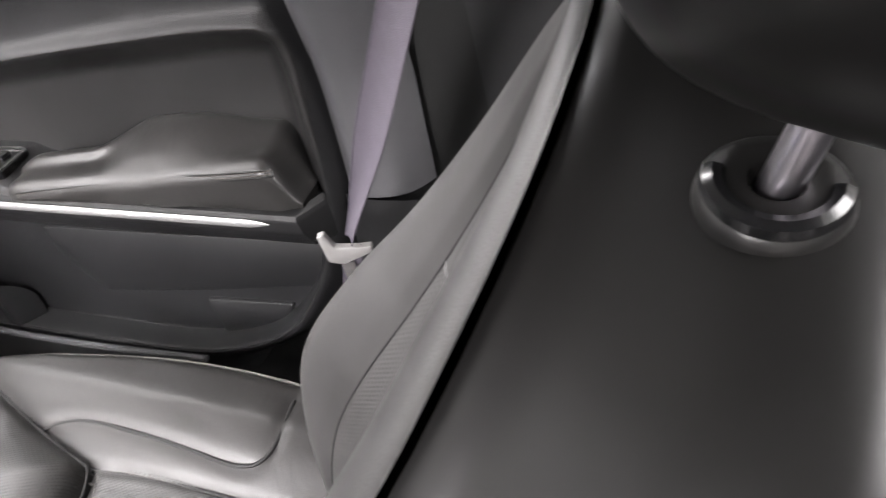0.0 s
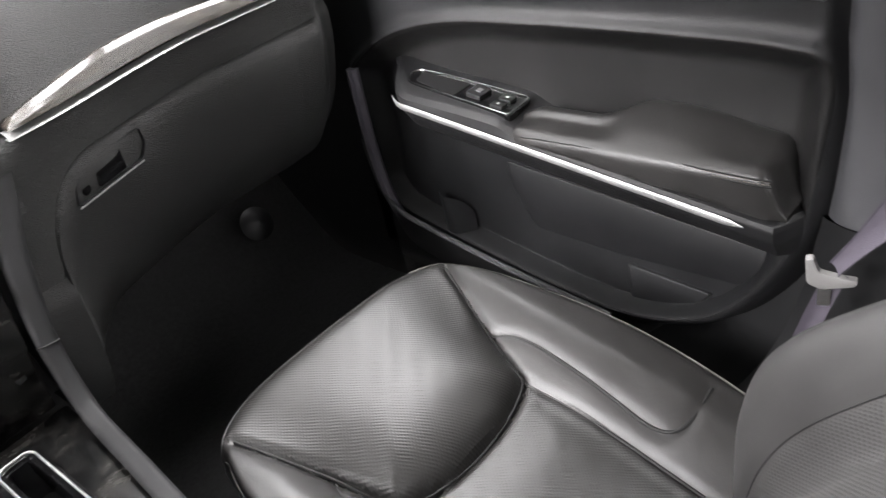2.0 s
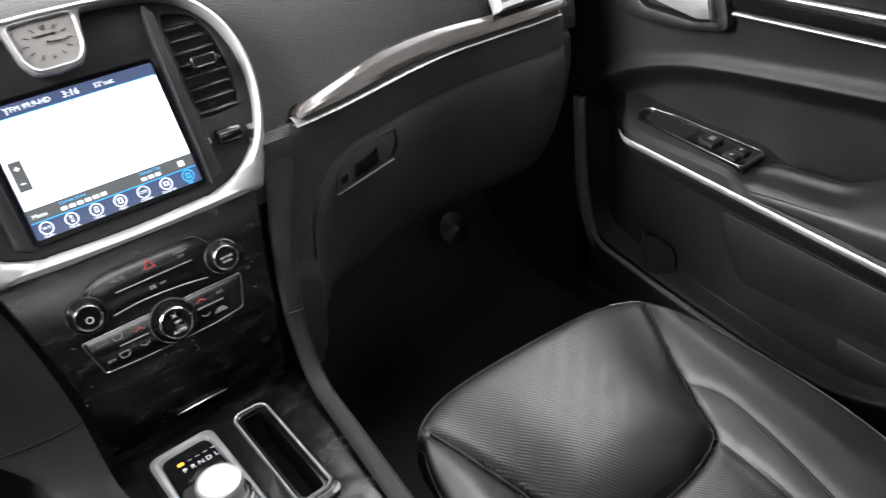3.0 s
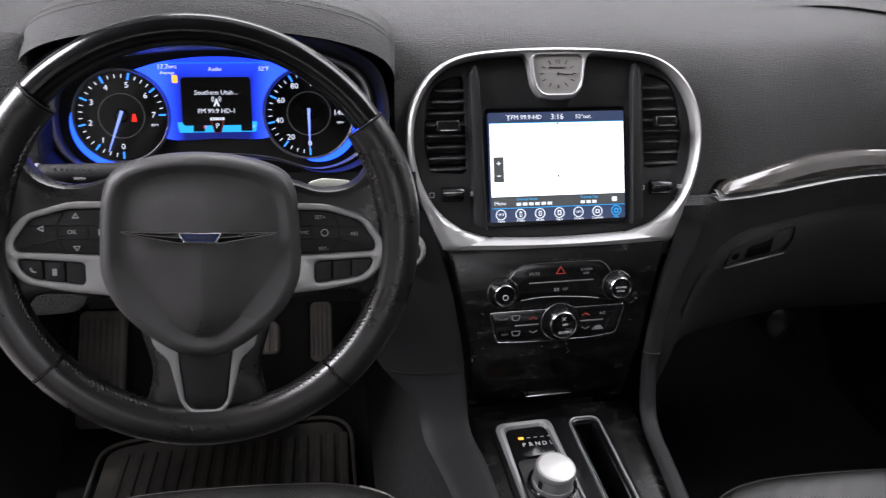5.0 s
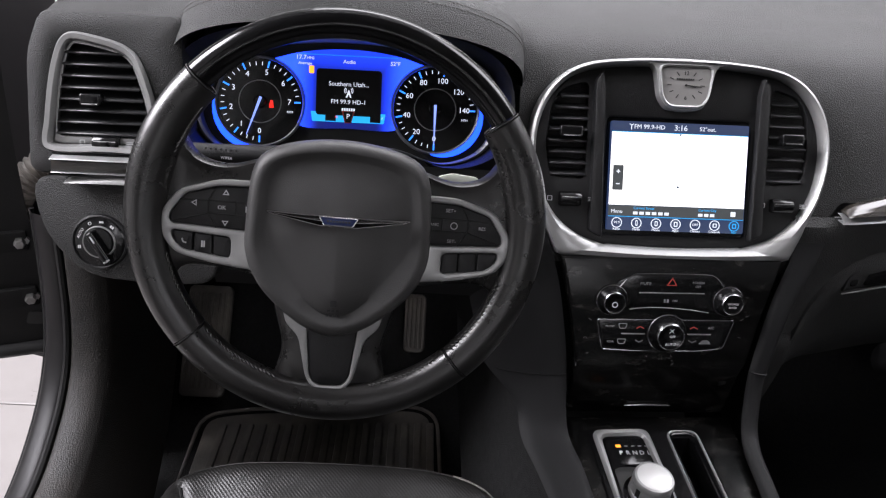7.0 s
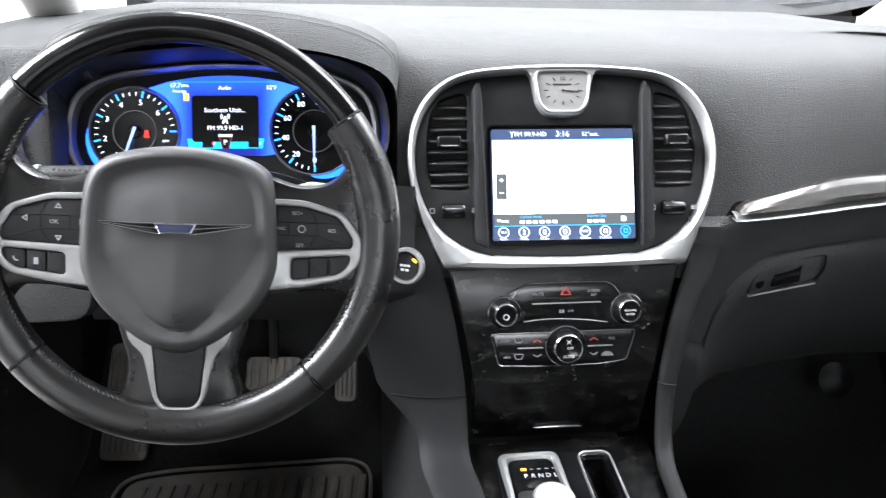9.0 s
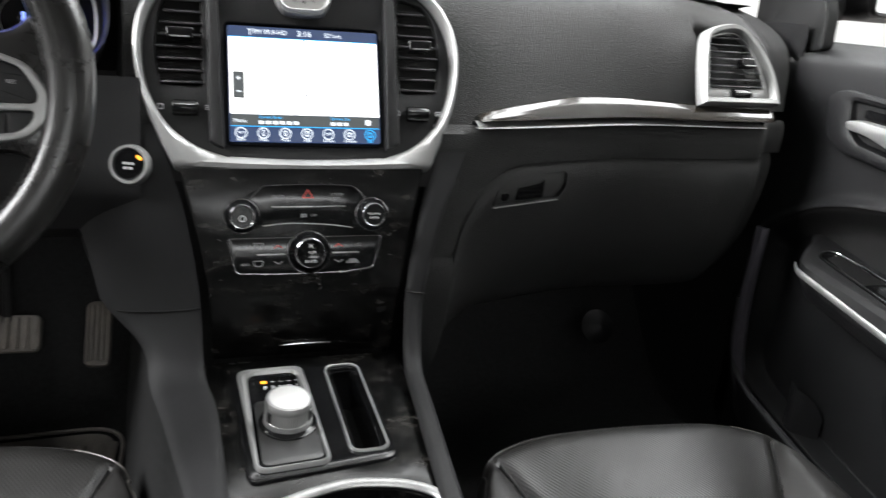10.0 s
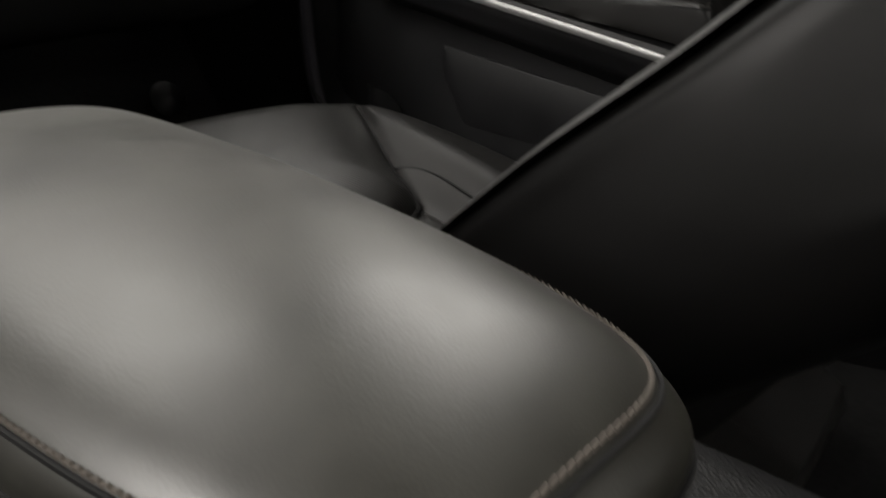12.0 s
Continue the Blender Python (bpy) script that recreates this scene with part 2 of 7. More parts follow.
def _ramp(source, lo, hi, to_lo, to_hi):
    node = _n.nodes.new("ShaderNodeMapRange")
    node.interpolation_type = "SMOOTHSTEP"
    for key, val in (("From Min", lo), ("From Max", hi), ("To Min", to_lo), ("To Max", to_hi)):
        node.inputs[key].default_value = val
    _n.links.new(source, node.inputs["Value"])
    return node.outputs[0]


_side = _ramp(_step("ABSOLUTE", _step("SUBTRACT", _sx.outputs[0], 0.5), 0.0), 0.17, 0.34, 0.16, 2.6)
_high = _ramp(_sx.outputs[2], 0.62, 0.95, 0.12, 1.1)
_n.links.new(_step("MAXIMUM", _side, _high), _n.nodes["Principled BSDF"].inputs["Emission Strength"])


def window_glass(name, tint):
    m = bpy.data.materials.new(name)
    m.use_nodes = True
    b = m.node_tree.nodes["Principled BSDF"]
    b.inputs["Transmission Weight"].default_value, b.inputs["Roughness"].default_value, b.inputs["IOR"].default_value = 1.0, 0.0, 1.05
    b.inputs["Base Color"].default_value = (*tint, 1)
    return m


GLASS = window_glass("clear_glass", (0.95, 0.97, 0.96))
TINTED_GLASS = window_glass("dark_tinted_glass", (0.10, 0.105, 0.11))
MIRROR = material("mirror_glass", (0.85, 0.86, 0.87), 0.02, 1.0)


# ---- mesh helpers ----
def thing(name, label, category, at=(0, 0, 0), group="", kind=""):
    ob = new(name)
    ob.location = at
    ob.empty_display_size = 0.02
    return tagged(ob, label, category, group, kind)


def finish(name, bm, mat, smooth=True, sharp=40):
    me = bpy.data.meshes.new(name)
    bmesh.ops.remove_doubles(bm, verts=bm.verts, dist=1e-6)
    bmesh.ops.recalc_face_normals(bm, faces=bm.faces)
    for f in bm.faces:
        f.smooth = smooth
    if smooth:
        lim = radians(sharp)
        for e in bm.edges:
            if len(e.link_faces) == 2 and e.calc_face_angle(0) > lim:
                e.smooth = False
    bm.to_mesh(me)
    bm.free()
    for m in mat if isinstance(mat, (list, tuple)) else (mat,):
        me.materials.append(m)
    return me


def part(name, bm, mat, parent, label="", smooth=True, sharp=40):
    ob = new(name, finish(name, bm, mat, smooth, sharp))
    ob.parent = parent
    ob.matrix_parent_inverse = Matrix.Translation(-parent.location)
    return tagged(ob, label)


def solo(name, bm, mat, label, category, kind="", group="", smooth=True, sharp=40):
    return tagged(new(name, finish(name, bm, mat, smooth, sharp)), label, category, group, kind)


def tilted(origin, lean=0.0, roll=0.0, yaw=0.0):
    """A local frame: x to the car's right, y up the leaning face, z out of it towards the seats."""
    return Matrix.Translation(origin) @ pose(0, 0, 0, 0, 0, yaw) @ pose(0, 0, 0, 90 - lean, 0, 0) @ pose(0, 0, 0, 0, 0, roll)


def smooth01(a, b, x):
    t = min(1, max(0, (x - a) / (b - a)))
    return t * t * (3 - 2 * t)


def curve(points, n=64, closed=True):
    """A smooth curve through a few points (Catmull-Rom), evenly resampled to n points."""
    p = [Vector((*q, 0)) if len(q) == 2 else Vector(q) for q in points]
    k, out = len(p), []
    segs = k if closed else k - 1
    for i in range(segs):
        if closed:
            a, b, c, d = p[i - 1], p[i], p[(i + 1) % k], p[(i + 2) % k]
        else:
            a, b, c, d = p[max(i - 1, 0)], p[i], p[i + 1], p[min(i + 2, k - 1)]
        for j in range(12):
            t = j / 12
            out.append(0.5 * ((2 * b) + (c - a) * t + (2 * a - 5 * b + 4 * c - d) * t * t + (3 * b - a - 3 * c + d) * t ** 3))
    out.append(out[0].copy() if closed else p[-1].copy())
    run = [0.0]
    for a, b in zip(out, out[1:]):
        run.append(run[-1] + (b - a).length)
    res, i = [], 0
    for j in range(n):
        s = run[-1] * j / (n if closed else n - 1)
        while i < len(run) - 2 and run[i + 1] < s:
            i += 1
        f = (s - run[i]) / max(1e-9, run[i + 1] - run[i])
        res.append(out[i].lerp(out[i + 1], f))
    return res


def spline(points, per):
    """A smooth curve through points with the same number of steps between each two."""
    p, out = [Vector(q) for q in points], []
    for i in range(len(p) - 1):
        a, b, c, d = p[max(i - 1, 0)], p[i], p[i + 1], p[min(i + 2, len(p) - 1)]
        for j in range(per):
            t = j / per
            out.append(0.5 * ((2 * b) + (c - a) * t + (2 * a - 5 * b + 4 * c - d) * t * t + (3 * b - a - 3 * c + d) * t ** 3))
    return out + [p[-1]]


def rrect(w, h, r, cx=0.0, cy=0.0, seg=6):
    out = []
    for sx, sy, a in ((1, 1, 0), (-1, 1, 90), (-1, -1, 180), (1, -1, 270)):
        for i in range(seg + 1):
            t = radians(a + 90 * i / seg)
            out.append(Vector((cx + sx * (w / 2 - r) + r * math.cos(t), cy + sy * (h / 2 - r) + r * math.sin(t), 0)))
    return out


def circle(r, cx=0.0, cy=0.0, n=40, squash=1.0):
    return [Vector((cx + r * math.cos(2 * math.pi * i / n), cy + squash * r * math.sin(2 * math.pi * i / n), 0)) for i in range(n)]


def poly(*pts, r=0.0, seg=4):
    """A polygon with rounded corners."""
    p = [Vector((x, y, 0)) for x, y in pts]
    if not r:
        return p
    out = []
    for i, b in enumerate(p):
        a, c = p[i - 1], p[(i + 1) % len(p)]
        ra = min(r, (a - b).length * 0.45)
        rc = min(r, (c - b).length * 0.45)
        s, e = b + (a - b).normalized() * ra, b + (c - b).normalized() * rc
        for j in range(seg + 1):
            t = j / seg
            out.append((1 - t) ** 2 * s + 2 * t * (1 - t) * b + t * t * e)
    return out


def plate(outer, holes, z0, z1, m, edge=0.0, bm=None):
    """A flat plate from z0 to z1 with holes through it; its front edges are rounded by edge."""
    bm = bm or bmesh.new()
    loops = [outer] + list(holes)
    fronts = []
    for k, lp in enumerate(loops):
        pts = [Vector((q.x, q.y, 0)) for q in lp]
        area = sum(a.x * b.y - b.x * a.y for a, b in zip(pts, pts[1:] + pts[:1]))
        if area < 0:
            pts.reverse()
        n = len(pts)
        sign = 1 if k == 0 else -1
        inner = []
        for i in range(n):
            d = (pts[(i + 1) % n] - pts[i - 1])
            d = d.normalized() if d.length > 1e-9 else Vector((1, 0, 0))
            inner.append(pts[i] + Vector((-d.y, d.x, 0)) * edge * sign)
        rings = [[p + Vector((0, 0, z0)) for p in pts], [p + Vector((0, 0, z1 - edge)) for p in pts]]
        if edge:
            rings.append([p.lerp(q, 0.3) + Vector((0, 0, z1 - edge * 0.3)) for p, q in zip(pts, inner)])
            rings.append([p + Vector((0, 0, z1)) for p in inner])
        vs = [[bm.verts.new(m @ p) for p in r] for r in rings]
        for r0, r1 in zip(vs, vs[1:]):
            for i in range(n):
                bm.faces.new((r0[i], r0[(i + 1) % n], r1[(i + 1) % n], r1[i]))
        fronts.append(vs[-1])
    edges = []
    for f in fronts:
        for i in range(len(f)):
            edges.append(bm.edges.get((f[i], f[(i + 1) % len(f)])) or bm.edges.new((f[i], f[(i + 1) % len(f)])))
    nrm = (m.to_3x3() @ Vector((0, 0, 1))).normalized()
    bmesh.ops.triangle_fill(bm, use_beauty=True, use_dissolve=False, edges=edges, normal=nrm)
    return bm


def ring(outer, inner, profile, m, bm=None):
    """A closed rim between two curves of as many points; profile: (share of the way from outer to inner, height)."""
    bm = bm or bmesh.new()
    n = len(outer)
    rows = [[bm.verts.new(m @ (outer[i].lerp(inner[i], a) + Vector((0, 0, h)))) for i in range(n)] for a, h in profile]
    for r0, r1 in zip(rows, rows[1:]):
        for i in range(n):
            bm.faces.new((r0[i], r0[(i + 1) % n], r1[(i + 1) % n], r1[i]))
    return bm


def offset(lp, d):
    n, out = len(lp), []
    for i in range(n):
        t = (lp[(i + 1) % n] - lp[i - 1]).normalized()
        out.append(lp[i] + Vector((t.y, -t.x, 0)) * d)
    return out


def tube(path, r, closed=False, seg=8, bm=None, flat=1.0, up=None, caps=True, taper=None):
    """A tube of radius r along a path of points; flat squashes it along up."""
    bm = bm or bmesh.new()
    p = [Vector(q) for q in path]
    n = len(p)
    rows = []
    ref = Vector(up) if up else None
    last = None
    for i in range(n):
        t = (p[(i + 1) % n] - p[i - 1]) if closed or 0 < i < n - 1 else (p[1] - p[0] if i == 0 else p[-1] - p[-2])
        t.normalize()
        if ref is not None:
            a = ref - t * ref.dot(t)
        elif last is not None:
            a = last - t * last.dot(t)
        else:
            a = t.orthogonal()
        a.normalize()
        last = a
        b = t.cross(a)
        k = r * (taper(i / max(1, n - 1)) if taper else 1)
        rows.append([bm.verts.new(p[i] + (a * math.cos(2 * math.pi * j / seg) * flat + b * math.sin(2 * math.pi * j / seg)) * k) for j in range(seg)])
    for i in range(n if closed else n - 1):
        r0, r1 = rows[i], rows[(i + 1) % n]
        for j in range(seg):
            bm.faces.new((r0[j], r0[(j + 1) % seg], r1[(j + 1) % seg], r1[j]))
    if caps and not closed:
        bm.faces.new(rows[0])
        bm.faces.new(rows[-1])
    return bm


def sheet(fn, nu, nv, bm=None, close_u=False):
    """A surface from a function of u, v in 0..1."""
    bm = bm or bmesh.new()
    vs = [[bm.verts.new(fn(i / nu, j / nv)) for j in range(nv + 1)] for i in range(nu if close_u else nu + 1)]
    k = len(vs)
    for i in range(nu):
        for j in range(nv):
            bm.faces.new((vs[i][j], vs[(i + 1) % k][j], vs[(i + 1) % k][j + 1], vs[i][j + 1]))
    return bm


def lathe(profile, m, n=40, bm=None):
    """A turned body: (radius, height) pairs round the local z axis."""
    bm = bm or bmesh.new()
    rows = [[bm.verts.new(m @ Vector((max(r, 1e-5) * math.cos(2 * math.pi * i / n), max(r, 1e-5) * math.sin(2 * math.pi * i / n), h))) for i in range(n)] for r, h in profile]
    for r0, r1 in zip(rows, rows[1:]):
        for i in range(n):
            bm.faces.new((r0[i], r0[(i + 1) % n], r1[(i + 1) % n], r1[i]))
    return bm


def box(size, m, bevel=0.0, seg=2, bm=None):
    b2 = bmesh.new()
    bmesh.ops.create_cube(b2, size=1, matrix=Matrix.Diagonal((*size, 1)))
    if bevel:
        bmesh.ops.bevel(b2, geom=b2.edges[:], offset=bevel, segments=seg, profile=0.6, affect="EDGES")
    bmesh.ops.transform(b2, matrix=m, verts=b2.verts)
    if bm is None:
        return b2
    me = bpy.data.meshes.new("tmp")
    b2.to_mesh(me)
    b2.free()
    bm.from_mesh(me)
    bpy.data.meshes.remove(me)
    return bm


def at(m, x, y, z=0.0, rx=0, ry=0, rz=0):
    return m @ pose(x, y, z, rx, ry, rz)


def text_mesh(body, size, m, mat, parent, name="lettering", align="CENTER", depth=0.0002):
    """Lettering as a mesh, centred at m's origin on its xy plane."""
    cu = bpy.data.curves.new("lettering", "FONT")
    cu.body, cu.size, cu.align_x, cu.align_y, cu.extrude, cu.resolution_u = body, size, align, "CENTER", depth, 2
    tmp = bpy.data.objects.new("lettering", cu)
    scene.collection.objects.link(tmp)
    me = bpy.data.meshes.new_from_object(tmp.evaluated_get(bpy.context.evaluated_depsgraph_get()))
    bpy.data.objects.remove(tmp)
    bpy.data.curves.remove(cu)
    bm = bmesh.new()
    bm.from_mesh(me)
    bpy.data.meshes.remove(me)
    bmesh.ops.transform(bm, matrix=m, verts=bm.verts)
    return part(name, bm, mat, parent, smooth=False)


def bars(m, w, h, mat, parent, name="lettering", n=1, gap=0.3):
    """Plain bars where writing cannot be read."""
    bm = bmesh.new()
    each = w / n
    for i in range(n):
        box((each * (1 - gap), h, 0.0006), at(m, -w / 2 + each * (i + 0.5), 0), bm=bm)
    return part(name, bm, mat, parent, smooth=False)

# ---- setting: hall, car floor, roof, pillars ----
def grid_floor():
    x0, x1, y0, y1, z = -4.5, 4.5, -4.5, 5.0, -0.32
    bm = box((x1 - x0, y1 - y0, 0.05), pose((x0 + x1) / 2, (y0 + y1) / 2, z - 0.03))
    floor = solo("hall_floor", bm, GROUT, "pale tiled hall floor with dark joints", "floor", "structure", smooth=False)
    me = finish("tile", box((0.596, 0.596, 0.01), pose(0, 0, 0), 0.002, 1), TILE)
    for i in range(15):
        for j in range(15):
            ob = new("tile", me)
            ob.location = (x0 + 0.3 + 0.6 * i, y0 + 0.3 + 0.6 * j, z)
            ob.parent = floor


def slab(name, size, centre, mat, label, category="wall"):
    return solo(name, box(size, pose(*centre)), mat, label, category, "structure", smooth=False)


slab("wall_north", (9.2, 0.1, 4.2), (0, 5.05, 1.75), HALL_WHITE, "plain white painted hall wall")
slab("wall_south", (9.2, 0.1, 4.2), (0, -4.55, 1.75), HALL_WHITE, "plain white painted hall wall")
slab("wall_west", (0.1, 9.5, 4.2), (-4.55, 0.25, 1.75), HALL_WHITE, "plain white painted hall wall")
slab("wall_east", (0.1, 9.5, 4.2), (4.55, 0.25, 1.75), HALL_WHITE, "plain white painted hall wall")
slab("ceiling", (9.2, 9.7, 0.1), (0, 0.25, 3.85), HALL_WHITE, "white painted hall ceiling", "ceiling")


def car_shell():
    # carpeted floor with rising toe board
    def floor_at(u, v):
        y = -1.25 + 2.85 * u
        z = 0.45 * smooth01(1.14, 1.55, y) + 0.04 * smooth01(0.15, -0.2, y)
        return Vector((-0.78 + 1.56 * v, y, z))
    bm = sheet(floor_at, 60, 20)
    solo("car_floor", bm, CARPET, "black carpeted car floor rising to the toe board", "floor", "structure")
    # underbody, firewall, rear wall
    slab("underbody", (1.72, 3.2, 0.04), (0, 0.15, -0.16), BODY, "dark painted car underbody", "car body")
    slab("firewall", (1.5, 0.03, 0.9), (0, 1.60, 0.35), DARK, "dark firewall behind the dashboard", "car body")
    slab("rear_bulkhead", (1.56, 0.05, 0.72), (0, -1.36, 0.28), DARK, "dark rear bulkhead of the cabin", "car body")

    # headliner
    def roof_z(x, y):
        return 1.20 - 0.10 * (x / 0.66) ** 2 - 0.05 * smooth01(0.2, 0.65, y) - 0.12 * smooth01(-0.7, -1.35, y)

    bm = bmesh.new()
    x0, x1, y0, y1 = -0.66, 0.66, -0.92, 0.65
    sheet(lambda u, v: Vector((x0 + (x1 - x0) * u, y0 + (y1 - y0) * v, roof_z(x0 + (x1 - x0) * u, y0 + (y1 - y0) * v))), 24, 40, bm)
    solo("headliner", bm, HEADLINER, "pale woven headliner under the roof", "ceiling", "structure")
    # pillars, right and left
    for s, nm in ((1, "right"), (-1, "left")):
        path = curve([(s * 0.60, 0.62, 1.11), (s * 0.67, 0.95, 0.95), (s * 0.75, 1.25, 0.80), (s * 0.80, 1.45, 0.68)], 20, False)
        solo("front_pillar", tube(path, 0.045, seg=12, flat=0.6, up=(0, 0.5, 1)), HEADLINER, "slim moulded front pillar beside the windscreen", "pillar", "structure")
        path = curve([(s * 0.60, 0.62, 1.10), (s * 0.63, 0.1, 1.14), (s * 0.61, -0.7, 1.10), (s * 0.6, -1.35, 0.9)], 20, False)
        solo("roof_rail", tube(path, 0.04, seg=12), HEADLINER, "pale roof rail above the side windows", "pillar", "structure")
    # dark cowl beyond the dashboard
    slab("cowl", (1.3, 0.35, 0.03), (0, 1.60, 0.788), PLASTIC, "black cowl under the windscreen", "car body")


grid_floor()
car_shell()


def b_pillar(s):
    """A pillar trim panel with its lower cover."""
    t = thing("centre_pillar", "grey plastic centre pillar trim with a lower cover", "pillar", kind="structure")

    def face(u, v):
        z = 0.305 + (1.10 - 0.305) * v
        x = s * (0.80 - 0.17 * max(0, z - 0.45) / 0.65)
        a = -1 + 2 * u
        return Vector((x + s * 0.035 * abs(a) ** 3, 0.165 + 0.055 * a - 0.05 * v, z))
    part("upper_trim", sheet(face, 14, 20), GREY_PLASTIC, t)

    def low(u, v):
        z = -0.03 + 0.338 * v
        a = -1 + 2 * u
        return Vector((s * (0.785 + 0.03 * abs(a) ** 3), 0.10 + (0.12 + 0.10 * (1 - v) ** 2) * a, z))
    part("core", box((0.04, 0.26, 1.16), pose(s * 0.865, 0.10, 0.52)), DARK, t)
    part("lower_trim", sheet(low, 14, 16), PLASTIC, t)
    return t


b_pillar(1)
b_pillar(-1)


def rear_quarter():
    """Rear door and rear seat, dark behind the front seats."""
    t = thing("rear_door", "dark rear door panel with black trim", "car door")

    def face(u, v):
        y, z = 0.03 - 1.38 * u, -0.02 + 0.76 * v
        return Vector((0.825 + 0.02 * smooth01(0.69, 0.74, z), y, z))
    part("panel", sheet(face, 12, 24), DOOR_VINYL, t)
    part("window_frame", tube(curve([(0.80, -0.86, 0.74), (0.74, -0.90, 0.90), (0.64, -0.92, 1.08)], 16, False), 0.030, seg=10, flat=0.7), DARK, t)
    t2 = thing("rear_seat", "black leather rear bench seat", "car seat", (0, -0.9, 0))

    def cushion(u, v):
        a = v * math.pi
        return Vector((-0.66 + 1.32 * u, -0.55 - 0.24 - 0.26 * math.cos(a), 0.10 + 0.22 * math.sin(a) ** 0.5))
    part("cushion", sheet(cushion, 20, 16), LEATHER, t2)

    def back(u, v):
        a = v * math.pi
        return Vector((-0.66 + 1.32 * u, -1.02 - 0.2 * v + 0.05 * math.sin(a), 0.25 + 0.45 * v))
    part("backrest", sheet(back, 20, 16), LEATHER, t2)


rear_quarter()


def glass_pane(name, corners, label, glass=GLASS):
    a, b, c, d = (Vector(q) for q in corners)
    bm = sheet(lambda u, v: a.lerp(b, u).lerp(d.lerp(c, u), v), 6, 6)
    ob = solo(name, bm, glass, label, "window", "structure")
    ob.visible_shadow = glass is TINTED_GLASS
    return ob


glass_pane("windscreen", ((-0.66, 1.42, 0.80), (0.66, 1.42, 0.80), (0.58, 0.64, 1.13), (-0.58, 0.64, 1.13)), "clear laminated windscreen")
glass_pane("rear_window", ((-0.58, -0.92, 1.17), (0.58, -0.92, 1.17), (0.60, -1.36, 0.66), (-0.60, -1.36, 0.66)), "clear rear window behind the bench seat")
glass_pane("window_1", ((0.815, 1.0, 0.70), (0.815, 0.2, 0.70), (0.64, 0.2, 1.10), (0.64, 0.75, 1.08)), "clear side window of the passenger door")
glass_pane("window_2", ((0.835, 0.08, 0.74), (0.835, -0.86, 0.74), (0.64, -0.90, 1.08), (0.64, 0.08, 1.10)), "dark tinted rear side window", TINTED_GLASS)

# ---- dashboard ----
ROLL = 0.9
STACK = tilted((0.001, 0.80, 0.58), 23, ROLL, 1.2) @ Matrix.Diagonal((1.012, 1.0, 1.0, 1.0))
PANEL = tilted((0.0, 0.773, 0.524), 13, ROLL, 2.5)
BIN_DOOR = tilted((0.001, 0.750, 0.416), -11, ROLL, 2.5)
GAUGES = tilted((-0.406, 0.881, 0.672), 20, ROLL)
WHEEL = tilted((-0.388, 0.617, 0.652), 16, -2.5, 3)
LEFT = tilted((-0.68, 0.80, 0.60), 16, ROLL)


def face_y(x, z):
    """How far ahead the dashboard's face stands."""
    low = 0.812 + 0.075 * smooth01(0.17, 0.50, x) - 0.016 * smooth01(-0.2, -0.6, x)
    return low + (z - 0.60) * 0.40 + 0.10 * max(0, x - 0.62) ** 1.0


def trim_z(x):
    return 0.607 + 0.014 * (x - 0.2) if x > 0 else 0.612 + 0.016 * (x + 0.69)


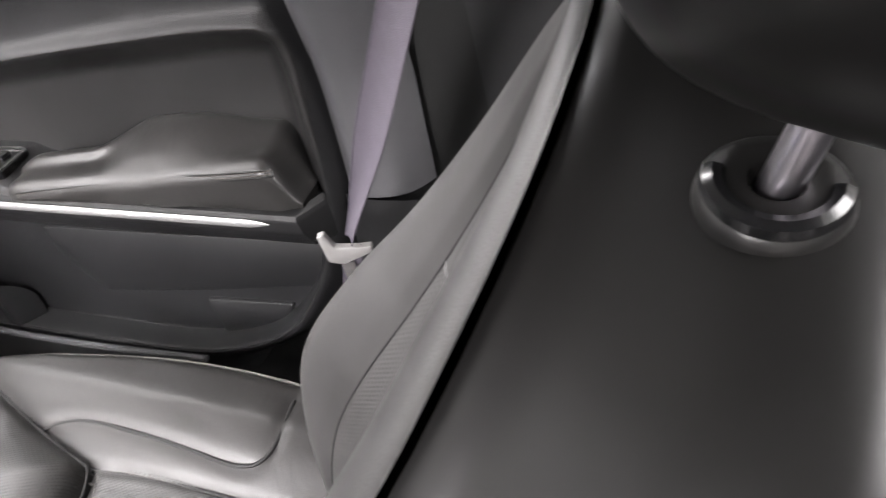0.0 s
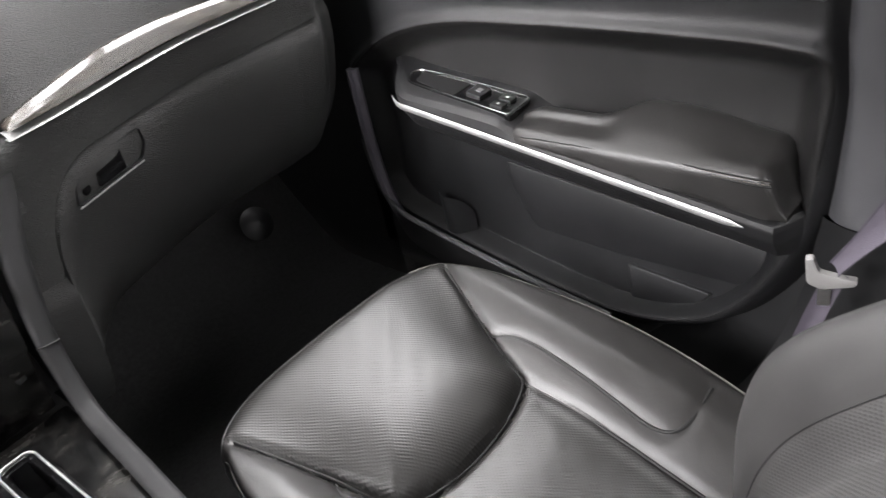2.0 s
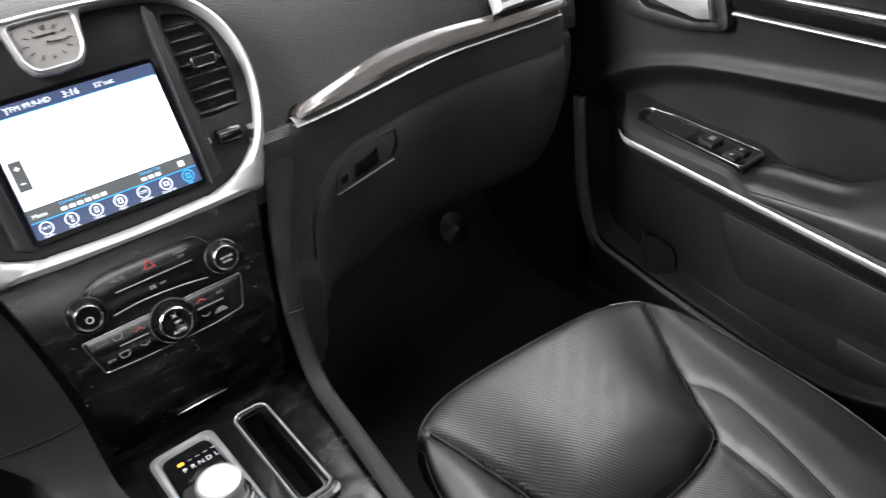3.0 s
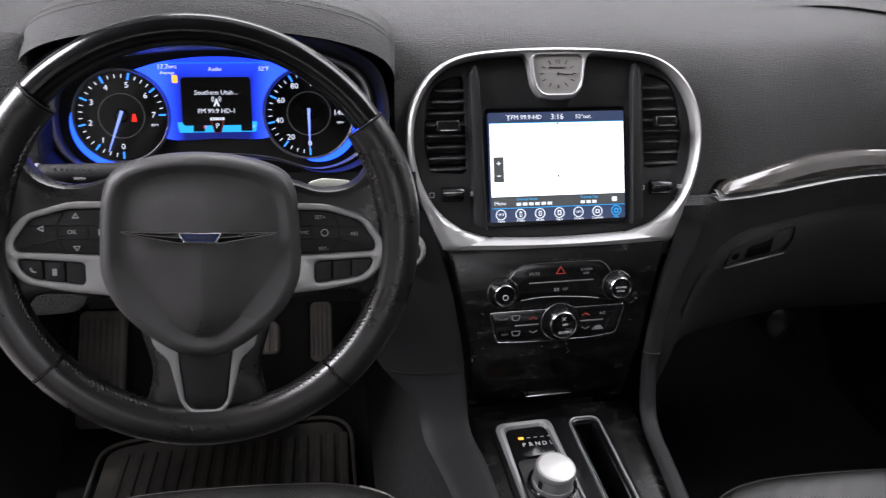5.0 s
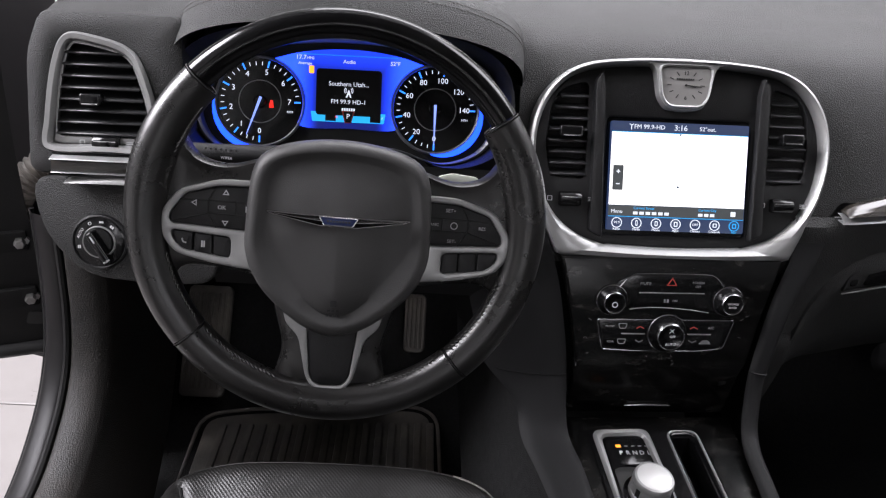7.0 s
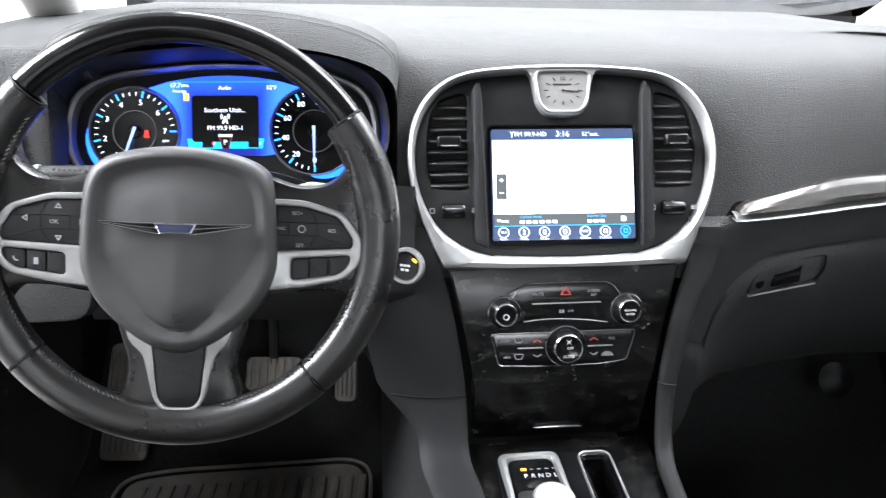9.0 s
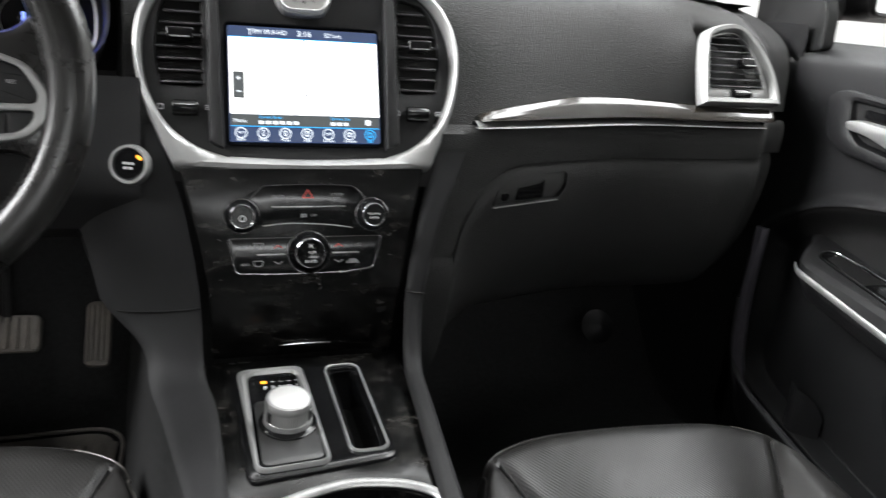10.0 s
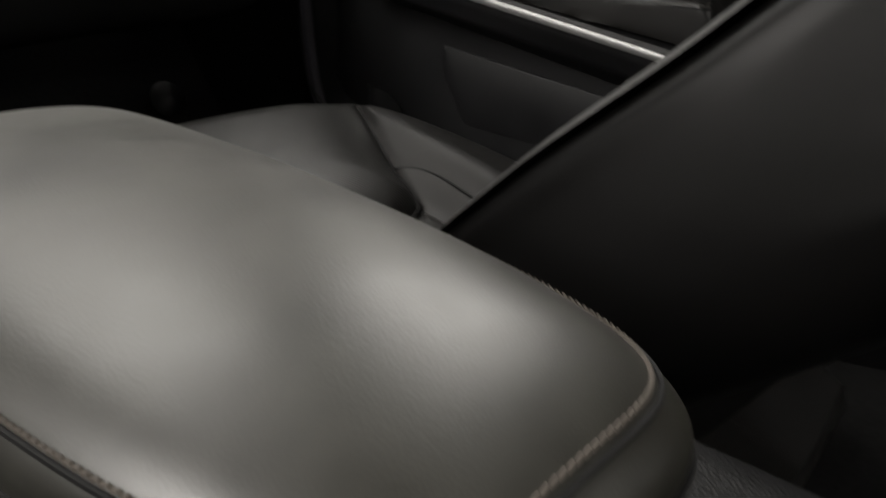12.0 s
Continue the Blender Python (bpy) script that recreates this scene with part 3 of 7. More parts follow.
def dashboard():
    t = thing("dashboard", "black soft-touch dashboard with pale reflections on its grained top", "dashboard")

    def pad(u, v, cache={}):
        x = -0.765 + 1.530 * u
        if u not in cache:
            recess = smooth01(-0.585, -0.560, x) * smooth01(-0.200, -0.218, x)
            mid = smooth01(0.30, 0.15, abs(x))
            e = 0.05 * smooth01(0.675, 0.735, x) + 0.03 * smooth01(-0.70, -0.765, x)
            zt = 0.800 - 0.02 * smooth01(0.45, 0.71, x) - 0.015 * smooth01(-0.6, -0.765, x)
            low_ = smooth01(-0.585, -0.560, x) * smooth01(-0.200, -0.218, x)
            crown = smooth01(-0.555, -0.535, x) * smooth01(-0.256, -0.276, x)
            left = smooth01(-0.565, -0.59, x)
            vent = smooth01(0.562, 0.574, x) * smooth01(0.688, 0.678, x)
            proud = 0.020 * smooth01(0.42, 0.56, x)
            yb = recess * 0.12 + 0.09 * left + e
            out_z = trim_z(x) + 0.01 - 0.016 * smooth01(0.215, 0.200, abs(x))
            zl = 0.53 + (out_z - 0.53) * smooth01(0.184, 0.200, abs(x))
            p = [(1.50 - 0.10 * (x / 0.7) ** 2, zt + 0.005), (1.25, zt + 0.006), (1.08 + e * 0.5, zt + 0.003), (face_y(x, 0.77) + 0.110 - 0.05 * left + e, zt - 0.004),
                 (face_y(x, 0.77) + 0.048 - 0.05 * left + e, zt - 0.019), (face_y(x, 0.765) + 0.012 + crown * 0.06 + 0.045 * left + 0.008 * vent + e * 0.75 + 0.006 * mid - 0.6 * proud, zt - 0.045),
                 (face_y(x, 0.70) + 0.005 + yb + 0.06 * vent + 0.012 * mid - proud, 0.70), (face_y(x, zl) + 0.004 + yb + 0.12 * (low_ - recess) + 0.014 * mid, zl)]
            cache[u] = spline([(0, *q) for q in p], 7)
        q = cache[u][round(v * 49)]
        return Vector((x, q.y, q.z))
    part("upper_pad", sheet(pad, 240, 49), PAD, t, "grained black vinyl top pad")

    # lower fascia and glovebox, passenger side
    def corner(x):
        """How far the glovebox's rounded inner corner drops."""
        k = min(1.0, max(0.0, (0.285 - x) / 0.095))
        return 0.115 * (1 - math.sqrt(1 - k * k))

    def low(u, v, cache={}):
        x = 0.150 + 0.606 * u
        if u not in cache:
            e = 0.05 * smooth01(0.67, 0.73, x)
            zt = trim_z(x) - 0.002
            f = face_y(x, 0.6) + e
            p = [(f + 0.002, zt), (f - 0.005, zt - 0.006), (f - 0.008, zt - 0.028), (f - 0.006, zt - 0.0495 - corner(x))]
            cache[u] = curve([(0, *q) for q in p], 13, False)
        q = cache[u][round(v * 12)]
        return Vector((x, q.y, q.z))
    part("lower_fascia", sheet(low, 120, 12), PAD, t)

    part("fascia_side", sheet(lambda u, v: Vector((0.150 + 0.20 * u, face_y(0.150 + 0.20 * u, 0.6) + 0.004 + 0.03 * v, trim_z(0.150 + 0.20 * u) - 0.004 - 0.17 * v)), 16, 12), PLASTIC, t)
    # glovebox door with its latch
    def gb(u, v, cache={}):
        if u not in cache:
            x = 0.150 + 0.592 * u
            e = 0.05 * smooth01(0.67, 0.73, x)
            zt = trim_z(x) - 0.052 - corner(x)
            f = face_y(x, 0.6) + e
            p = [(f - 0.002, zt), (f - 0.0065, zt - 0.004), (f - 0.008, zt - 0.03), (f + 0.002, zt - 0.08), (f + 0.035, zt - 0.16), (f + 0.11, zt - 0.24), (f + 0.25, zt - 0.27)]
            cache[u] = (x, curve([(0, *q) for q in p], 31, False))
        x, c = cache[u]
        q = c[round(v * 30)]
        return Vector((x, q.y, q.z))
    door = part("glovebox_door", sheet(gb, 120, 30), PAD, t)
    hm = tilted((0.292, face_y(0.292, 0.6) - 0.0085, 0.525), 6, 3, 16)
    outer = poly((-0.060, -0.019), (0.046, -0.019), (0.060, -0.004), (0.062, 0.018), (-0.030, 0.018), (-0.052, 0.002), r=0.007)
    inner = offset(outer, -0.0025)
    part("latch_bezel", ring(outer, inner, [(0, -0.006), (0.1, 0.0005), (0.8, 0.0005), (1, -0.012)], hm), PLASTIC, door)
    part("latch_recess", plate(offset(outer, -0.002), [], -0.02, -0.006, hm), DARK, door)
    part("latch_lever", plate(poly((-0.024, -0.014), (0.020, -0.014), (0.024, 0.014), (-0.018, 0.014), r=0.004), [], -0.006, 0.0, hm, 0.001), PIANO, door)
    part("key_lock", lathe([(0.0, -0.001), (0.006, -0.001), (0.0075, -0.003), (0.0075, -0.01)], at(hm, -0.040, -0.006), 20), PIANO, door)
    part("latch_edge", box((0.104, 0.0018, 0.002), at(hm, -0.008, -0.0195, 0.0008), 0.0006), SATIN, door, "thin bright edge")

    # wood inlay and bright strips
    def strip(x0, x1, h0, h1, out, taper):
        """A rounded strip that leans back: its lower edge stands furthest out."""
        def fn(u, v):
            x = x0 + (x1 - x0) * u
            k = min(1, (u / taper) ** 0.55) if taper else 1
            hh = (h1 - h0) * (0.12 + 0.88 * k) * (1 - 0.42 * smooth01(0.36, 0.69, x))
            e = 0.05 * smooth01(0.675, 0.735, x)
            y0, z0 = face_y(x, 0.6) + e + 0.004, trim_z(x) + h0
            p = ((0.0, hh), (out * 0.30, hh * 0.98), (out * 0.62, hh * 0.72), (out * 0.90, hh * 0.36), (out, hh * 0.10), (out * 0.92, 0.0), (-0.004, 0.0))
            f = v * 6
            i = min(5, int(f))
            f -= i
            return Vector((x, y0 - p[i][0] * (1 - f) - p[i + 1][0] * f, z0 + p[i][1] * (1 - f) + p[i + 1][1] * f))
        return fn
    part("wood_inlay", sheet(strip(0.207, 0.686, 0.0050, 0.0325, 0.021, 0.30), 90, 24), INLAY, t, "glossy dark wood inlay")
    part("bright_strip", sheet(strip(0.203, 0.669, -0.004, 0.0032, 0.021, 0), 60, 24), SATIN, t, "satin silver strip")
    part("wood_inlay", sheet(strip(-0.735, -0.60, 0.0035, 0.0195, 0.010, 0), 20, 24), INLAY, t, "glossy dark wood inlay")
    part("bright_line", sheet(strip(-0.735, -0.60, 0.0185, 0.0205, 0.0115, 0), 20, 24), BRIGHT, t)
    part("bright_line", sheet(strip(-0.735, -0.60, 0.0030, 0.0050, 0.0130, 0), 20, 24), BRIGHT, t)
    part("bright_strip", sheet(strip(-0.722, -0.60, -0.009, 0.001, 0.014, 0.5), 20, 24), SATIN, t)

    # driver's lower fascia with its rounded outer corner
    out = poly((-0.088, 0.0065), (0.13, 0.0065), (0.13, -0.118), (0.04, -0.120), (-0.03, -0.112), (-0.075, -0.062), r=0.03, seg=6)
    part("knee_panel", plate(out, [], -0.08, -0.001, LEFT, 0.004), PAD, t)
    out = poly((-0.087, 0.145), (-0.070, 0.194), (0.092, 0.194), (0.095, 0.10), (0.095, 0.008), (-0.089, 0.008), r=0.016, seg=5)
    part("end_panel", plate(out, [poly((-0.060, 0.038), (-0.061, 0.075), (-0.050, 0.150), (-0.034, 0.164), (0.03, 0.149), (0.052, 0.10), (0.064, 0.042), r=0.010)], -0.06, 0.0, LEFT, 0.010), PAD, t)

    def knee(u, v):
        x = -0.56 + 0.383 * u
        p = [(0.812, 0.640), (0.785, 0.52), (0.80, 0.475), (0.88, 0.44), (1.05, 0.42)]
        i = min(3, int(v * 4))
        f = v * 4 - i
        return Vector((x, p[i][0] * (1 - f) + p[i + 1][0] * f, p[i][1] * (1 - f) + p[i + 1][1] * f))
    part("knee_cover", sheet(knee, 10, 20), PLASTIC, t)
    return t


def vent_tab(parent, m, x, y, w=0.024):
    part("tab", box((w, 0.0135, 0.014), at(m, x, y, 0.004), 0.003, 3), PIANO, parent, "gloss black vane tab")
    part("tab_edge", box((w * 0.75, 0.0016, 0.002), at(m, x, y - 0.0050, 0.0112), 0.0006), CHROME, parent)


def thumb_wheel(parent, m, x, y, w=0.030):
    part("thumb_wheel", lathe([(0.0, w / 2), (0.008, w / 2), (0.009, w / 2 - 0.002), (0.009, -w / 2 + 0.002), (0.008, -w / 2), (0, -w / 2)], at(m, x, y, -0.003, 0, 90, 0), 24), PIANO, parent)
    part("thumb_wheel_edge", box((w * 0.85, 0.0015, 0.0012), at(m, x, y + 0.002, 0.0055), 0.0004), CHROME, parent)
    part("closed_mark", plate(rrect(0.006, 0.006, 0.001), [rrect(0.0045, 0.0045, 0.0008)], -0.0002, 0.0004, at(m, x - w / 2 - 0.012, y, 0.0008)), GREY_INK, parent)
    bm = bmesh.new()
    for k in (-1, 0, 1):
        box((0.008, 0.0009, 0.0004), at(m, x + w / 2 + 0.012, y + k * 0.002, 0.001), bm=bm)
    part("open_mark", bm, GREY_INK, parent)


def side_vent(m, outer, grille, label, tab, wheel, slat_rows):
    t = thing("air_vent", label, "air vent", m.translation, group="side air vents")
    n = 96
    o = curve(outer, n)
    inner = offset(o, 0.011) if sum(a.x * b.y - b.x * a.y for a, b in zip(o, o[1:] + o[:1])) < 0 else offset(o, -0.011)
    part("silver_frame", ring(o, inner, [(0, -0.012), (0.02, 0.002), (0.25, 0.007), (0.7, 0.006), (0.95, 0.002), (1, -0.012)], m), SATIN, t, "satin silver vent frame")
    part("face", plate(inner, [grille], -0.010, -0.003, m, 0.002), SATIN, t)
    part("duct", plate(offset(grille, 0.004), [], -0.06, -0.045, m), DARK, t)
    for z, a, b in slat_rows:
        part("slat", box((b - a, 0.0026, 0.028), at(m, (a + b) / 2, z, -0.0135, 20), 0.001, 1), VANE, t)
    vent_tab(t, m, *tab)
    thumb_wheel(t, m, *wheel)
    return t


dashboard()
side_vent(LEFT, [(-0.064, 0.036), (-0.065, 0.075), (-0.055, 0.135), (-0.040, 0.166), (-0.012, 0.168), (0.036, 0.152), (0.056, 0.11), (0.066, 0.06), (0.068, 0.036), (0.0, 0.034)],
          poly((-0.0535, 0.053), (-0.049, 0.13), (-0.037, 0.1585), (-0.01, 0.1595), (0.030, 0.145), (0.045, 0.107), (0.0555, 0.053), r=0.008),
          "black slatted corner air vent in a silver frame", (-0.01, 0.095), (0.003, 0.046), [(0.060 + 0.0130 * k, -0.054 + 0.0016 * k, 0.056 - 0.0036 * k) for k in range(8)])
RIGHT = tilted((0.622, 0.887, 0.655), 22, ROLL, 7)
side_vent(RIGHT, [(-0.0705, -0.0125), (-0.068, 0.020), (-0.0635, 0.055), (-0.053, 0.088), (-0.020, 0.1005), (0.011, 0.0995), (0.037, 0.078), (0.060, 0.042), (0.0685, 0.008), (0.0675, -0.0150), (0.060, -0.0160), (0.0, -0.0155), (-0.066, -0.0148)],
          poly((-0.0515, 0.010), (-0.042, 0.082), (-0.020, 0.0885), (0.006, 0.0885), (0.025, 0.072), (0.043, 0.040), (0.046, 0.010), r=0.007),
          "black slatted corner air vent in a silver frame", (0.012, 0.044), (0.001, -0.0005), [(0.0155 + 0.0100 * k, -0.0515 + 0.0012 * k, min(0.045, 0.055 - 0.0060 * k)) for k in range(8)])

# ---- centre stack: vents, clock and touch screen in one silver frame ----
def centre_stack():
    t = thing("centre_stack", "silver-framed centre stack with twin vents and a lit touch screen", "centre stack", STACK.translation)
    outer_r = [(0.0, 0.208), (0.06, 0.206), (0.115, 0.199), (0.150, 0.181), (0.173, 0.150), (0.1825, 0.108), (0.177, 0.058), (0.160, 0.008), (0.143, -0.030)]
    right = curve(outer_r, 60, False)
    bottom = [Vector((0.143 - 0.286 * i / 40, -0.032 - 0.004 * math.sin(math.pi * i / 40), 0)) for i in range(1, 40)]
    left = [Vector((-q.x, q.y, 0)) for q in reversed(right)]
    outer = right + bottom + left[:-1]
    inner_r = [(0.0, 0.199), (0.06, 0.1975), (0.112, 0.191), (0.1435, 0.1745), (0.1645, 0.145), (0.1735, 0.106), (0.1685, 0.059), (0.150, 0.020), (0.121, -0.005), (0.085, -0.018)]
    r2 = curve(inner_r, 60, False)
    b2 = [Vector((0.085 - 0.17 * i / 40, -0.017 - 0.003 * math.sin(math.pi * i / 40), 0)) for i in range(1, 40)]
    inner = r2 + b2 + [Vector((-q.x, q.y, 0)) for q in reversed(r2)][:-1]
    part("silver_frame", ring(outer, inner, [(0, -0.02), (0.02, 0.001), (0.15, 0.006), (0.45, 0.008), (0.8, 0.004), (0.97, -0.002), (1, -0.012)], STACK), SATIN, t, "satin silver frame")

    def vent_hole(s):
        pts = [(s * 0.112, 0.060), (s * 0.155, 0.064), (s * 0.161, 0.10), (s * 0.157, 0.145), (s * 0.146, 0.168), (s * 0.112, 0.178)]
        return poly(*pts, r=0.01)
    holes = [vent_hole(-1), vent_hole(1), rrect(0.176, 0.142, 0.006, 0, 0.066)]
    part("black_face", plate(inner, holes, -0.020, -0.007, STACK, 0.002), PLASTIC, t)
    part("screen_well", plate(rrect(0.19, 0.155, 0.004, 0, 0.066), [], -0.02, -0.010, STACK), PIANO, t)
    for s in (-1, 1):
        v = part("vent", plate(offset(vent_hole(s), 0.003 * s), [], -0.06, -0.045, STACK), DARK, t, "black slatted centre air vent")
        for k in range(8):
            y = 0.070 + 0.0133 * k
            b = 0.158 - 0.0008 * max(0, k - 3) ** 2 if k > 3 else 0.155 + 0.0012 * k
            part("slat", box((b - 0.111, 0.0028, 0.026), at(STACK, s * (b + 0.111) / 2, y, -0.017, 24), 0.001, 1), VANE, v)
        vent_tab(v, STACK, s * 0.134, 0.116, 0.027)
        thumb_wheel(v, STACK, s * 0.130, 0.036, 0.026)
        rail = poly((s * 0.090, -0.010), (s * 0.106, -0.002), (s * 0.106, 0.178), (s * 0.098, 0.190), (s * 0.094, 0.17), r=0.004)
        part("screen_pillar", plate(rail, [], -0.012, 0.004, STACK, 0.003), PLASTIC, t)
    # clock
    co = [(-0.049, 0.204), (0.049, 0.204), (0.0375, 0.196), (0.0345, 0.182), (0.0310, 0.161), (0.022, 0.1475), (0.0, 0.145), (-0.022, 0.1475), (-0.0310, 0.161), (-0.0345, 0.182), (-0.0375, 0.196)]
    part("clock_surround", plate(poly(*co, r=0.006, seg=4), [], -0.01, 0.006, STACK, 0.004), SATIN, t, "satin silver clock housing")
    ci = poly((-0.0295, 0.1965), (0.0295, 0.1965), (0.0290, 0.186), (0.0262, 0.163), (0.0185, 0.1525), (-0.0185, 0.1525), (-0.0262, 0.163), (-0.0290, 0.186), r=0.007, seg=5)
    clock = part("clock", plate(offset(ci, -0.003), [], 0.0, 0.0072, STACK), CLOCK_FACE, t, "cream analogue clock face")
    part("clock_rim", ring(ci, offset(ci, -0.004), [(0, 0.003), (0.2, 0.009), (0.6, 0.010), (1, 0.006)], STACK), SATIN, clock)
    cm = at(STACK, 0, 0.1755, 0.0076)
    for k in range(12):
        a = radians(30 * k)
        rx, ry = 0.0200, 0.0152
        if k in (0, 6):
            continue
        part("hour_mark", box((0.005, 0.0009, 0.0004), at(cm, rx * math.sin(a), ry * math.cos(a), 0, 0, 0, math.degrees(math.atan2(math.cos(a) * ry, math.sin(a) * rx)))), DARK, clock)
    text_mesh("12", 0.0065, at(cm, 0, 0.0142), DARK, clock)
    text_mesh("6", 0.0065, at(cm, 0, -0.0150), DARK, clock)
    bars(at(cm, -0.001, 0.0072), 0.022, 0.0017, DARK, clock, n=8)
    for ang, ln in ((98, 0.012), (95, 0.019)):
        a = radians(90 - ang)
        part("clock_hand", box((ln, 0.0010, 0.0004), at(cm, math.cos(a) * ln / 2, math.sin(a) * ln / 2, 0.0005, 0, 0, 90 - ang)), DARK, clock)
    part("clock_hub", lathe([(0, 0.001), (0.0014, 0.001), (0.0014, 0)], cm, 12), DARK, clock)

    # touch screen
    sm = at(STACK, 0, 0.0, -0.002)
    scr = part("screen", plate(rrect(0.168, 0.1315, 0.002, 0, 0.0658), [], -0.006, 0.0, sm), SCREEN_DARK, t, "lit touch screen with a white map")
    part("map_area", box((0.166, 0.0875, 0.0006), at(sm, 0, 0.0745, 0.0006)), SCREEN_WHITE, scr, "white map")
    part("status_line", box((0.166, 0.0009, 0.0006), at(sm, 0, 0.1187, 0.0006)), SCREEN_CYAN, scr)
    part("info_bar", box((0.166, 0.0125, 0.0006), at(sm, 0, 0.0238, 0.0006)), SCREEN_GREY, scr)
    part("info_line", box((0.166, 0.0008, 0.0006), at(sm, 0, 0.0168, 0.0009)), SCREEN_CYAN, scr)
    tm = at(sm, 0, 0, 0.0012)
    text_mesh("FM 99.9-HD", 0.0075, at(tm, -0.038, 0.1252), SCREEN_TEXT, scr)
    text_mesh("3:16", 0.0095, at(tm, 0.0, 0.1252), SCREEN_TEXT, scr)
    text_mesh("52\u00b0out.", 0.0068, at(tm, 0.033, 0.1250), SCREEN_TEXT, scr)
    bm = tube([at(tm, -0.060, 0.1215) @ Vector((0, 0, 0)), at(tm, -0.060, 0.1275) @ Vector((0, 0, 0))], 0.0005, seg=6)
    tube([at(tm, -0.0625, 0.1285) @ Vector((0, 0, 0)), at(tm, -0.060, 0.1265) @ Vector((0, 0, 0)), at(tm, -0.0575, 0.1285) @ Vector((0, 0, 0))], 0.0005, seg=6, bm=bm)
    part("aerial_mark", bm, SCREEN_TEXT, scr)
    zoom = part("zoom_keys", box((0.0125, 0.0300, 0.0006), at(sm, -0.0735, 0.0635, 0.0012)), SCREEN_GREY, scr)
    part("plus_mark", box((0.0045, 0.0013, 0.0004), at(tm, -0.0735, 0.071, 0.0006)), SCREEN_TEXT, zoom)
    part("plus_mark", box((0.0013, 0.0045, 0.0004), at(tm, -0.0735, 0.071, 0.0006)), SCREEN_TEXT, zoom)
    part("minus_mark", box((0.0045, 0.0013, 0.0004), at(tm, -0.0735, 0.056, 0.0006)), SCREEN_TEXT, zoom)
    part("place_mark", plate(poly((-0.0018, 0.053), (0.0018, 0.053), (0, 0.0565)), [], 0.001, 0.0014, sm), SCREEN_DARK, scr)
    part("heading_mark", plate(poly((-0.002, 0.118), (0.002, 0.118), (0, 0.1155)), [], 0.001, 0.0014, sm), SCREEN_DARK, scr)
    text_mesh("Menu", 0.0062, at(tm, -0.073, 0.0228), SCREEN_TEXT, scr)
    text_mesh("Current Street", 0.0042, at(tm, -0.040, 0.0272), SCREEN_CYAN, scr)
    bars(at(tm, -0.031, 0.0213), 0.046, 0.0036, SCREEN_TEXT, scr, n=6)
    text_mesh("Current City", 0.0042, at(tm, 0.038, 0.0272), SCREEN_CYAN, scr)
    bars(at(tm, 0.037, 0.0213), 0.022, 0.0036, SCREEN_TEXT, scr, n=3)
    part("list_mark", plate(rrect(0.006, 0.006, 0.0008, 0.070, 0.0236), [], 0.0008, 0.0014, sm), SCREEN_TEXT, scr)
    for k, word in enumerate(("Radio", "Media", "Phone", "Apps", "Climate", "Controls", "Nav")):
        x = -0.0722 + 0.02405 * k
        mat = SCREEN_CYAN if word == "Nav" else SCREEN_TEXT
        ic = part("menu_icon", ring(circle(0.0064, 0, 0, 28), circle(0.0054, 0, 0, 28), [(0, 0), (0, 0.0004), (1, 0.0004), (1, 0)], at(sm, x, 0.0092, 0.0006)), mat, scr)
        if word == "Radio":
            text_mesh("99.9", 0.0042, at(tm, x, 0.0092), mat, ic)
        elif word == "Climate":
            text_mesh("OFF", 0.0042, at(tm, x, 0.0092), mat, ic)
        else:
            w, h = {"Media": (0.0025, 0.007), "Phone": (0.0036, 0.0062), "Apps": (0.0045, 0.0062), "Controls": (0.0050, 0.005), "Nav": (0.005, 0.006)}[word]
            part("icon_shape", plate(rrect(w, h, 0.001), [rrect(w * 0.55, h * 0.6, 0.0006)], 0, 0.0004, at(tm, x, 0.0092)), mat, ic)
        text_mesh(word, 0.0040, at(tm, x, 0.0014), mat, scr)
    return t


centre_stack()


def knob(parent, m, r, h, label=""):
    k = part("knob", lathe([(0.0, h - 0.0012), (r * 0.60, h - 0.0010), (r * 0.64, h - 0.0002), (r * 0.70, h), (r * 0.76, h - 0.0012), (r * 0.82, h * 0.62), (r * 0.96, h * 0.36), (r, 0.001), (r, -0.004)], m, 48), PIANO, parent, label)
    part("knob_ring", lathe([(r * 0.655, h + 0.0001), (r * 0.69, h + 0.0006), (r * 0.725, h - 0.0004)], m, 48), DIM_CHROME, k)
    part("knob_base_ring", lathe([(r * 1.0, 0.0032), (r * 1.045, 0.0028), (r * 1.06, -0.002)], m, 48), DIM_CHROME, k)
    return k


def line_ring(path, m, r, mat, parent, name="bright_outline", closed=True):
    return part(name, tube([m @ Vector((q.x, q.y, 0.0012)) for q in path], r, closed, 8), mat, parent)


